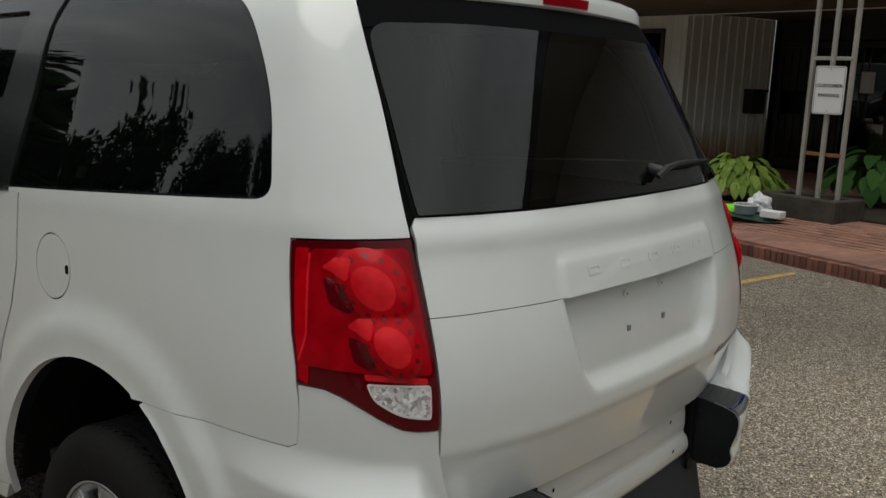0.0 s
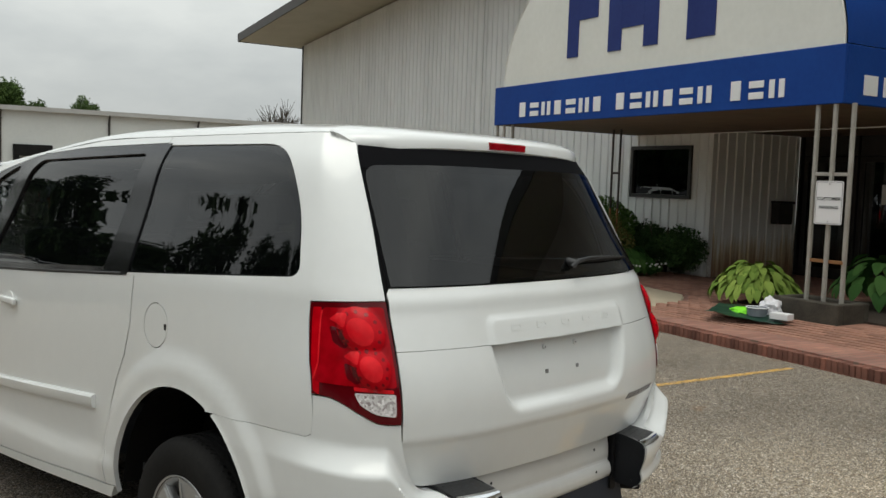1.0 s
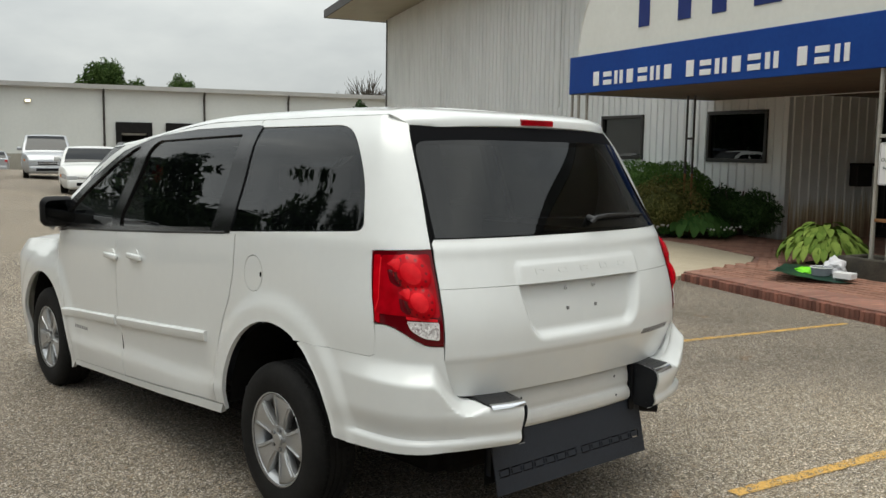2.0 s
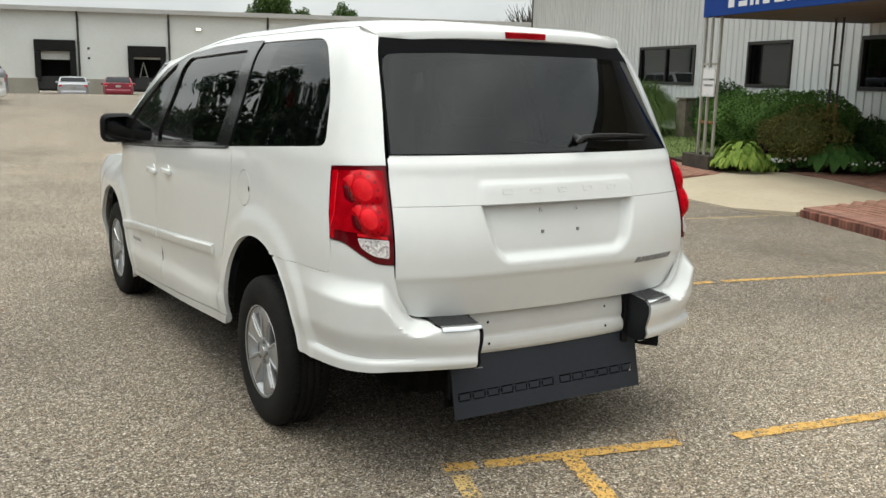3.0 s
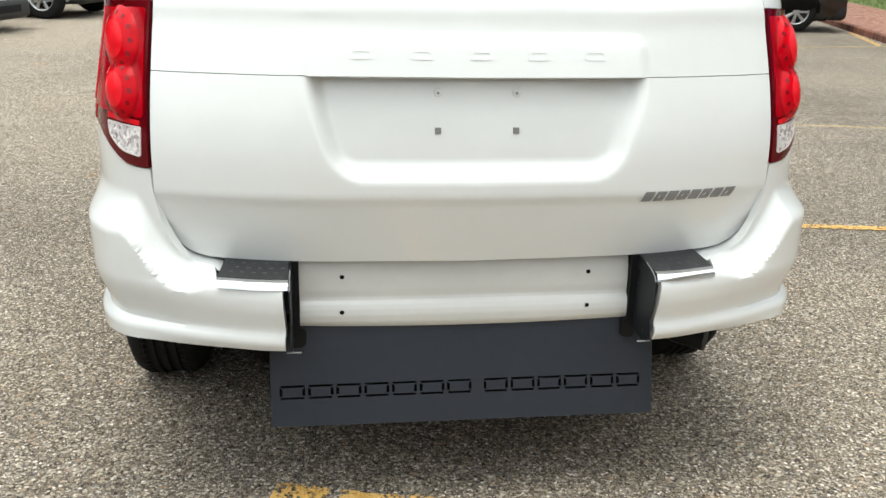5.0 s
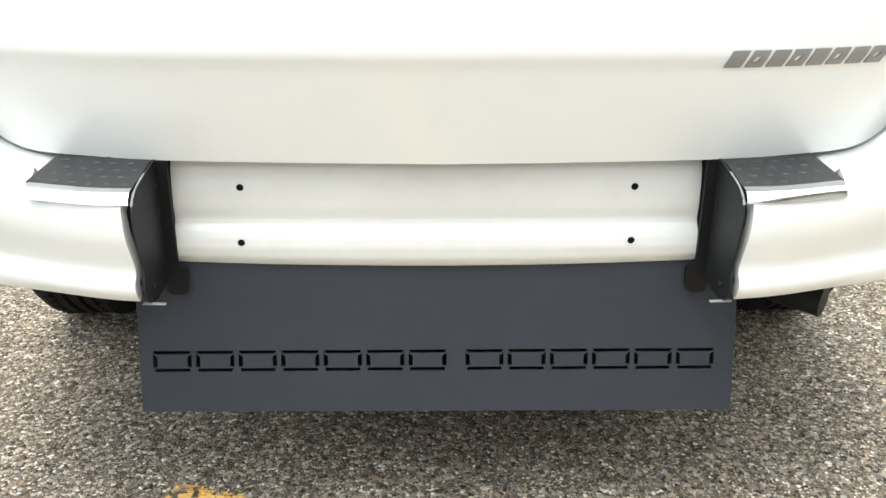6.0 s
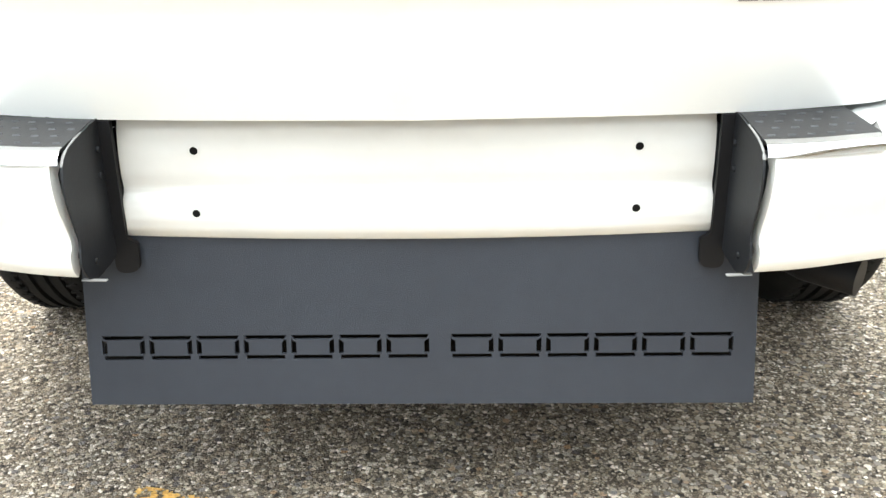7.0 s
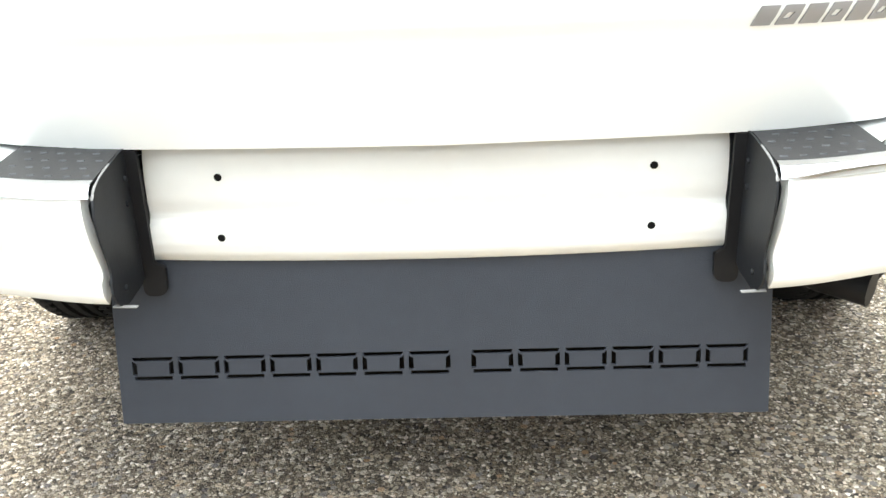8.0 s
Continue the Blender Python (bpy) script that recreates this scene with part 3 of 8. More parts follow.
bf = [(i * 4 + j, i * 4 + j + 1, i * 4 + j + 5, i * 4 + j + 4) for i in range(8) for j in range(3)] + [(0, 1, 2, 3), (35, 34, 33, 32)]
mesh_ob("brake_light", bv, bf, REDMID, spoiler, False, "red high brake light")


# ---- the flanks: built for one side and mirrored ----
def belt(y):
    """Lower edge of the side glass."""
    return 1.326 - 0.066 * y + 0.003 * y * y


def P(y, z):
    return (u_at_y(y, z), z)


def arch_poly(ya, n=36, rx=0.457, rz=0.497, zc=0.37, low=0.2):
    pts = [(ya + rx * math.cos(t), zc + rz * math.sin(t)) for t in np.linspace(math.pi, 0, n)]
    return [(ya - rx, low)] + pts + [(ya + rx, low)]


def flank(sign, tag):
    far = "driver" if sign < 0 else "passenger"
    door_seam = [(1.275, 1.30), (1.275, 1.22), (1.285, 1.05), (1.32, 0.93), (1.38, 0.82), (1.42, 0.72), (1.44, 0.60), (1.45, 0.42)]
    # window openings, in (y, z)
    q_glass = rounded([(1.345, belt(1.345)), (0.374, belt(0.374)), (0.44, 1.54), (0.60, 1.735), (1.352, 1.738)], [0.01, 0.045, 0.14, 0.21, 0.01], 7)
    lamp = [(U_GATE + 0.004, 1.238), P(0.310, 1.228), P(0.280, 1.05), P(0.256, 0.955)]
    lamp += [(U_GATE + 0.004 + t * (lamp[-1][0] - U_GATE - 0.004), 0.877 + 0.076 * smooth01((t - 0.22) / 0.66)) for t in (0.92, 0.82, 0.72, 0.62, 0.52, 0.42, 0.32, 0.2)] + [(U_GATE + 0.004, 0.876)]
    qg = [P(y, z) for y, z in q_glass]
    cap_c = (1.10, 1.068)
    ring = [(cap_c[0] + 0.082 * math.cos(t), cap_c[1] + 0.084 * math.sin(t)) for t in np.linspace(0, 2 * math.pi, 29)[:-1]]
    # quarter panel
    top = [P(y, Z_RAIL - 0.002) for y in (1.366, 1.16, 0.9, 0.7, 0.55)] + [(U_GATE + 0.1, Z_RAIL - 0.002), (U_GATE + 0.004, Z_RAIL - 0.004)]
    seam_z = 0.817
    out = top + [(U_GATE + 0.004, 1.30)] + lamp[:1]
    quarter = top + [(U_GATE + 0.004, 1.242), (lamp[1][0] + 0.004, 1.232), (lamp[2][0] + 0.004, 1.05), (lamp[3][0] + 0.005, 0.95)]
    quarter += [P(0.250, 0.88), P(0.254, seam_z + 0.0105), P(0.275, seam_z + 0.0005)]
    fl = [(y, z) for y, z in arch_poly(REAR_AXLE)]
    quarter += [P(0.56, seam_z)]
    up = [(y, z) for y, z in fl[1:-1] if (y < REAR_AXLE and z > seam_z) or y >= REAR_AXLE]
    quarter = quarter[:-1] + [P(up[0][0] - 0.01, seam_z)] + [P(y, z) for y, z in up]
    quarter += [P(REAR_AXLE + 0.46, 0.40), P(1.446, 0.40)] + [P(y - 0.0035, z) for y, z in door_seam[::-1] if z < 1.235]
    quarter += [P(1.27, belt(1.27) - 0.012), P(1.36, belt(1.36) - 0.011), P(1.352, 1.30), P(1.366, 1.742)]
    quarter_ob = panel("quarter_panel", quarter, [qg, [P(y, z) for y, z in ring]], skin, WHITE, minivan, 0.024, 0.02, sign, "white %s-side rear quarter panel" % far)
    # fuel door
    cap = panel("fuel_door", [P(cap_c[0] + (y - cap_c[0]) * 0.955, cap_c[1] + (z - cap_c[1]) * 0.955) for y, z in ring], [], skin, WHITE, minivan, 0.02, 0.008, sign) if sign < 0 else None
    if cap:
        u, z = P(1.035, 1.068)
        x, y, _ = skin(u, z)
        part("finger_notch", box_bm(-0.002, 0.0015, -0.007, 0.006, -0.011, 0.011, 0.003, 1, pose(-x, y, z)), DARKHOLE, cap)
    # side windows
    gap = 0.006
    win_mat = PRIVACY
    q = [P(y, z) for y, z in rounded([(1.34, belt(1.34) + gap), (0.382, belt(0.38) + gap), (0.448, 1.54), (0.607, 1.729), (1.347, 1.732)], [0.01, 0.04, 0.14, 0.205, 0.01], 7)]
    panel("quarter_window", q, [], lambda u, z: (lambda p: (p[0] - 0.004, p[1], p[2]))(skin(u, z)), win_mat, minivan, 0.02, 0.003, sign, "tinted rear quarter window")
    rim_in = [P(y, z) for y, z in rounded([(1.30, belt(1.30) + 0.032), (0.414, belt(0.41) + 0.03), (0.473, 1.54), (0.625, 1.712), (1.31, 1.718)], [0.01, 0.03, 0.12, 0.19, 0.01], 7)]
    panel("window_border", qg, [rim_in], lambda u, z: (lambda p: (p[0] - 0.0065, p[1], p[2]))(skin(u, z)), BLACKGLOSS, quarter_ob, 0.05, 0.003, sign)
    # black pillar between quarter and door glass, door frames
    frame_out = [P(1.33, belt(1.33) - 0.010), P(1.325, belt(1.325)), P(1.336, 1.744), P(2.0, 1.735), P(2.45, 1.705), P(2.83, 1.625), P(3.2, 1.465), P(3.5, 1.29), P(3.78, 1.11), P(3.76, 1.085), P(3.4, belt(3.4) - 0.01), P(2.65, belt(2.65) - 0.011), P(2.0, belt(2.0) - 0.011)]
    slide_glass = rounded([(2.60, belt(2.60) + 0.02), (1.50, belt(1.5) + 0.02), (1.47, 1.705), (2.40, 1.682), (2.48, 1.62)], [0.02, 0.02, 0.03, 0.05, 0.03])
    front_glass = rounded([(3.55, belt(3.55) + 0.035), (2.72, belt(2.72) + 0.02), (2.60, 1.66), (2.70, 1.632), (2.9, 1.555), (3.2, 1.40), (3.5, 1.20)], [0.03, 0.02, 0.03, 0.03, 0.03, 0.05, 0.02])
    sg, fg = [P(y, z) for y, z in slide_glass], [P(y, z) for y, z in front_glass]
    panel("window_frame", frame_out, [sg, fg], skin, BLACKGLOSS, minivan, 0.05, 0.02, sign, "gloss black window frames and pillars", 0.003)
    for nm, g in (("sliding_door_window", sg), ("front_door_window", fg)):
        panel(nm, g, [], lambda u, z: (lambda p: (p[0] - 0.010, p[1], p[2]))(skin(u, z)), win_mat if "slid" in nm else CARGLASS, minivan, 0.025, 0.003, sign, "tinted side window")
    # belt weatherstrip
    strip = [skin(*P(y, belt(y) - 0.004)) for y in np.linspace(1.37, 3.7, 22)]
    part("belt_strip", tube_bm([(sign * (x - 0.001), y, z) for x, y, z in strip], 0.0065, 6), SATINBLACK, minivan, smooth=True)
    # roof side rail
    rail = [P(y, Z_RAIL - 0.002 - droop(y)) for y in (1.371, 1.6, 1.9, 2.2, 2.55, 2.85)] + [P(3.3, 1.49), P(3.55, 1.33), P(3.85, 1.14), P(3.80, 1.115), P(3.5, 1.295), P(3.2, 1.47), P(2.83, 1.63), P(2.45, 1.71), P(2.0, 1.740), P(1.371, 1.749)]
    panel("roof_rail", rail, [], skin, WHITE, minivan, 0.05, 0.02, sign)
    # doors
    seam2 = [(2.645, 1.20), (2.65, 0.80), (2.62, 0.60), (2.58, 0.36)]
    slide = [P(y + 0.004, z) for y, z in door_seam if z < 1.235][::1]
    slide = [P(1.278, belt(1.278) - 0.012)] + slide + [P(1.454, 0.40), P(2.566, 0.325)] + [P(y - 0.002, z) for y, z in seam2[::-1] if z < 1.15] + [P(2.643, belt(2.643) - 0.013), P(2.0, belt(2.0) - 0.013)]
    door = panel("sliding_door", slide, [], skin, WHITE, minivan, 0.03, 0.025, sign, "white sliding side door")
    front = [P(2.649, belt(2.649) - 0.013), P(2.654, 0.80), P(2.624, 0.60), P(2.578, 0.322), P(3.40, 0.275), P(3.47, 0.40), P(3.56, 0.70), P(3.66, 0.9), P(3.68, 1.02), P(3.60, belt(3.6) - 0.012)]
    fdoor = panel("front_door", front, [], skin, WHITE, minivan, 0.03, 0.025, sign, "white front door")
    fender = [P(3.685, 1.025), P(3.664, 0.9), P(3.565, 0.70), P(3.475, 0.40), P(3.405, 0.275)] + [P(y, z) for y, z in arch_poly(FRONT_AXLE, 30, rz=0.455, zc=0.345) if y > 3.4]
    fender += [P(4.5, 0.2), P(5.55, 0.22), P(5.6, 0.5), P(5.6, 0.80), P(5.0, 0.92), P(4.5, 0.99)]
    panel("front_fender", fender, [], skin, WHITE, minivan, 0.05, 0.025, sign, "white front wing and bumper")
    # handles
    for y, ob in ((2.30, door), (2.70, fdoor)):
        u, z = P(y + (0.06 if ob is door else 0), 1.038 if ob is door else 1.015)
        x, yy, z = skin(u, z)
        part("handle_cup", cyl_bm(0.04, 0.008, 20, pose(sign * (x - 0.001), yy, z, 0, 90, 0)), WHITE, ob, smooth=True)
        part("handle", box_bm(-0.011, 0.011, -0.088, 0.088, -0.017, 0.015, 0.009, 3, pose(sign * (x + 0.014), yy, z, 1.5, 0, 0)), WHITE, ob, "white pull handle", True)
        part("lock_knob", cyl_bm(0.011, 0.02, 16, pose(sign * (x + 0.014), yy + (-0.06 if ob is door else 0.02), z + 0.004, 0, 90, 0), bev=0.004), WHITE, ob, smooth=True)
    # mouldings
    for y0, y1, ob in ((1.545, 2.63, door), (2.67, 3.52, fdoor)):
        ys = np.linspace(y0, y1, 16)
        mv, mf = [], []
        for y in ys:
            zc = 0.712 - 0.066 * (y - 1.53)
            x, yy, _ = skin(*P(y, zc))
            mv += [(sign * (x + dx), yy, zc + dz) for dx, dz in ((-0.004, -0.031), (0.013, -0.026), (0.017, -0.018), (0.019, 0.016), (0.013, 0.024), (-0.004, 0.028))]
        for i in range(15):
            mf += [(i * 6 + j, i * 6 + j + 1, i * 6 + j + 7, i * 6 + j + 6) for j in range(5)]
        mf += [tuple(range(6)), tuple(15 * 6 + j for j in range(5, -1, -1))]
        mo = mesh_ob("side_moulding", mv, mf, WHITE, ob, True)
        mo.data.set_sharp_from_angle(angle=radians(30))
    # sill
    sill = [P(1.40, 0.396), P(1.43, 0.345), P(3.42, 0.235), P(3.42, 0.27), P(2.57, 0.318), P(1.45, 0.392)]
    panel("sill", sill, [], skin, WHITE, minivan, 0.05, 0.03, sign)
    # bumper corner
    x_cut = 0.437 if sign < 0 else 0.424
    u_cut = u_at_x(x_cut, 0.6)
    edge = [(a, gate_bottom(a) - 0.007) for a in np.linspace(u_cut, U_GATE, 48)]
    edge = [(a, min(z, 0.872) - 0.012 * smooth01(((0.618 if sign < 0 else 0.603) - a) / 0.030)) for a, z in edge]
    lo_arch = [(y, z) for y, z in arch_poly(REAR_AXLE) if y < REAR_AXLE and z < seam_z]
    bumper = edge + [(U_GATE + 0.004, 0.872)] + [(u, z - 0.004) for u, z in lamp[4:-1][::-1]] + [(lamp[3][0] + 0.001, 0.948)]
    bumper += [P(0.2494, 0.88), P(0.2532, seam_z + 0.0094), P(0.275, seam_z - 0.0015), P(lo_arch[-1][0] - 0.01, seam_z - 0.0015)]
    bumper += [P(y, z) for y, z in lo_arch[::-1] if z > 0.44] + [P(0.47, 0.448), P(0.40, 0.448), (U_GATE + 0.15, 0.460), (U_GATE, 0.465), (u_cut, 0.466)]
    bump = panel("rear_bumper", bumper, [], skin, WHITE, minivan, 0.0085, 0.02, sign, "white rear bumper corner with cut end")
    # inner end plate of the cut bumper
    prof = [(hermite(CUT_Z, CUT_Y, z), z) for z in np.linspace(0.462, 0.652, 28)]
    poly = [(y - 0.0006, z) for y, z in prof] + [(0.05, 0.656), (0.055, 0.50), (0.035, 0.465), (-0.02, 0.455), (-0.075, 0.453)]
    ex = extrude_bm(poly, 0.003, Matrix(((0, sign, 0, sign * (x_cut - 0.0045)), (1, 0, 0, 0), (0, 0, 1, 0), (0, 0, 0, 1))))
    part("bumper_end_plate", ex, PANELBLACK, bump, "black steel plate closing the bumper end")
    tab = rounded([(x_cut - 0.021, 0.65), (x_cut, 0.65), (x_cut, 0.430), (x_cut - 0.034, 0.430), (x_cut - 0.036, 0.474), (x_cut - 0.021, 0.482)], [0.0, 0.0, 0.012, 0.018, 0.004, 0.004], 5)
    part("bracket", extrude_bm([(sign * x, z) for x, z in tab], 0.008, pose(0, -0.002, 0)), MATTEBLACK, bump, "black steel bracket")
    for hz, hy in ((0.615, -0.015), (0.580, -0.020), (0.478, -0.075)):
        part("rivet", cyl_bm(0.0045, 0.004, 10, pose(sign * (x_cut - 0.0055), hy, hz, 0, 90, 0), bev=0.001), PANELBLACK, bump)
    # bent foot of the plate and the ragged bright edge left by the saw
    part("plate_foot", box_bm(-0.017, 0.017, -0.003, 0.004, -0.001, 0.001, 0.0006, 1, pose(sign * (x_cut - 0.008), -0.097, 0.4595, 0, 0, sign * 4)), CLIPGREY, bump, "bare bent edge of the plate")
    rough_cut = random.Random(17 if sign < 0 else 23)
    cut_pts = [(sign * (x_cut - 0.0025), hermite(CUT_Z, CUT_Y, z) + 0.0005, z) for z in np.linspace(0.622, 0.648, 12)]
    part("cut_edge", tube_bm(cut_pts, [0.0012 + 0.0012 * rough_cut.random() for _ in cut_pts], 5), CLIPGREY, bump, "pale raw edge of the saw cut")
    # step pad: black studded top falling gently to a bright rolled front edge
    outer = 0.597 if sign < 0 else 0.581

    def pad_front(x):
        return -0.127 + 0.036 * smooth01((x - x_cut) / (outer + 0.05 - x_cut)) ** 1.3

    def pad_z(k):
        """Height of the pad a way k behind its front edge."""
        return 0.6425 + 0.0105 * min(1.0, max(0.0, k - 0.024) / 0.10)

    pv, pf, cols, deep = [], [], 12, [0.024, 0.05, 0.08, 0.11, 0.14, 0.20]
    for i in range(cols + 1):
        for k in deep:
            x = x_cut + 0.001 + (outer - 0.10 * max(0.0, k - 0.024) - x_cut) * i / cols
            pv.append((sign * x, pad_front(x) + k, pad_z(k)))
    nd = len(deep)
    top_n = len(pv)
    pv += [(x, y, z - 0.008) for x, y, z in pv]
    for i in range(cols):
        for k in range(nd - 1):
            a = i * nd + k
            pf += [(a, a + 1, a + nd + 1, a + nd), (top_n + a, top_n + a + nd, top_n + a + nd + 1, top_n + a + 1)]
    rim = [i * nd for i in range(cols + 1)] + [cols * nd + k for k in range(1, nd)] + [i * nd + nd - 1 for i in range(cols - 1, -1, -1)] + [k for k in range(nd - 2, 0, -1)]
    pf += [(a, b, top_n + b, top_n + a) for a, b in zip(rim, rim[1:] + rim[:1])]
    bm = bmesh.new()
    pvs = [bm.verts.new(p) for p in pv]
    for f in pf:
        bm.faces.new([pvs[q] for q in f])
    padob = part("step_pad", bm, SATINBLACK, bump, "black step pad with raised studs")
    studs = bmesh.new()
    for i in range(8):
        for j in range(5):
            sx, k = x_cut + 0.014 + i * 0.026 + (j % 2) * 0.013, 0.036 + j * 0.025
            if sx < outer - 0.10 * (k - 0.024) - 0.012:
                add_bm(studs, cyl_bm(0.0046, 0.0020, 10, pose(sign * sx, pad_front(sx) + k, pad_z(k) + 0.0004) @ Matrix.Diagonal((1.4, 0.75, 1, 1)), r2=0.0030))
    part("studs", studs, PADSTUD, padob)
    bm = bmesh.new()
    rows = []
    for x in np.linspace(x_cut + 0.001, outer - 0.002, 10):
        rows.append([bm.verts.new((sign * x, pad_front(x) + dy, z)) for dy, z in ((0.0255, 0.6424), (0.015, 0.6416), (0.006, 0.6378), (0.001, 0.632), (-0.0015, 0.625), (0.006, 0.6225))])
    for a, b in zip(rows, rows[1:]):
        for i in range(5):
            bm.faces.new((a[i], a[i + 1], b[i + 1], b[i]))
    part("bright_edge", bm, CHROME, padob, "chrome front edge", True)
    # white top of the bumper running in under the tailgate
    tv, tf = [], []
    for a in np.linspace(u_cut, U_GATE, 24):
        x, y, z = skin(a, min(gate_bottom(a) - 0.008, 0.871))
        z -= 0.012 * smooth01(((0.618 if sign < 0 else 0.603) - a) / 0.030)
        x2, y2, _ = gate_skin(a, max(z, 0.66))
        tv += [(sign * x, y, z), (sign * (x + (x2 - x) * 0.6), y + 0.035, z + 0.002), (sign * x2 * 0.985, max(y2, y) + 0.06, z - 0.004)]
    tf = [(3 * i + j, 3 * i + j + 1, 3 * i + j + 4, 3 * i + j + 3) for i in range(23) for j in range(2)]
    mesh_ob("bumper_top", tv, tf, WHITE, bump, True)
    # black tubes added behind the door gaps, standing for the shade inside them
    for line in (door_seam[1:], [(2.648, 1.12), (2.652, 0.80), (2.622, 0.60), (2.578, 0.36)]):
        pts = [skin(*P(y + 0.001, z)) for y, z in line]
        part("gap_dark_tube", tube_bm([(sign * (x - 0.014), y, z) for x, y, z in pts], 0.009, 6), DARKHOLE, minivan)
    # tail lamp
    lamp_light(sign, lamp)
    # wheel housings
    for ya in (REAR_AXLE, FRONT_AXLE):
        hv, hf, n = [], [], 20
        for t in np.linspace(0.08, math.pi - 0.08, n):
            for xx in (0.60, 0.93):
                hv.append((sign * xx, ya + 0.47 * math.cos(t), 0.36 + 0.50 * math.sin(t)))
        hf = [(i * 2, i * 2 + 1, i * 2 + 3, i * 2 + 2) for i in range(n - 1)]
        hf += [tuple(i * 2 for i in range(n))]
        mesh_ob("wheel_housing", hv, hf, UNDER, minivan)
    # door mirror
    mir = part("door_mirror", mirror_shell(sign), MATTEBLACK, minivan, "black door mirror", True)
    mir.matrix_basis = Matrix.Translation((-sign * 0.036, 0, 0))
    face = rounded([(-0.092, -0.074), (0.092, -0.078), (0.096, 0.070), (-0.088, 0.080)], 0.045, 6)
    part("mirror_glass", extrude_bm([(sign * (1.066 + x), 1.236 + z) for x, z in face], 0.006, pose(0, 3.456, 0)), MIRRORGLASS, mir)
    part("mirror_arm", tube_bm([(sign * 0.90, 3.60, 1.14), (sign * 0.98, 3.57, 1.145), (sign * 1.03, 3.55, 1.16)], [0.04, 0.032, 0.03], 8), SATINBLACK, mir, smooth=True)


MIRRORGLASS = mat_new("mirror_glass", (0.085, 0.088, 0.092), 0.06, 1.0)


def mirror_shell(sign):
    bm = box_bm(-0.112, 0.112, -0.065, 0.065, -0.098, 0.098, 0.055, 6)
    for v in bm.verts:
        if v.co.y > 0:
            v.co.x *= 0.72
            v.co.z *= 0.72
            v.co.y *= 1.3
    bmesh.ops.transform(bm, matrix=pose(sign * 1.066, 3.525, 1.236), verts=bm.verts)
    return bm


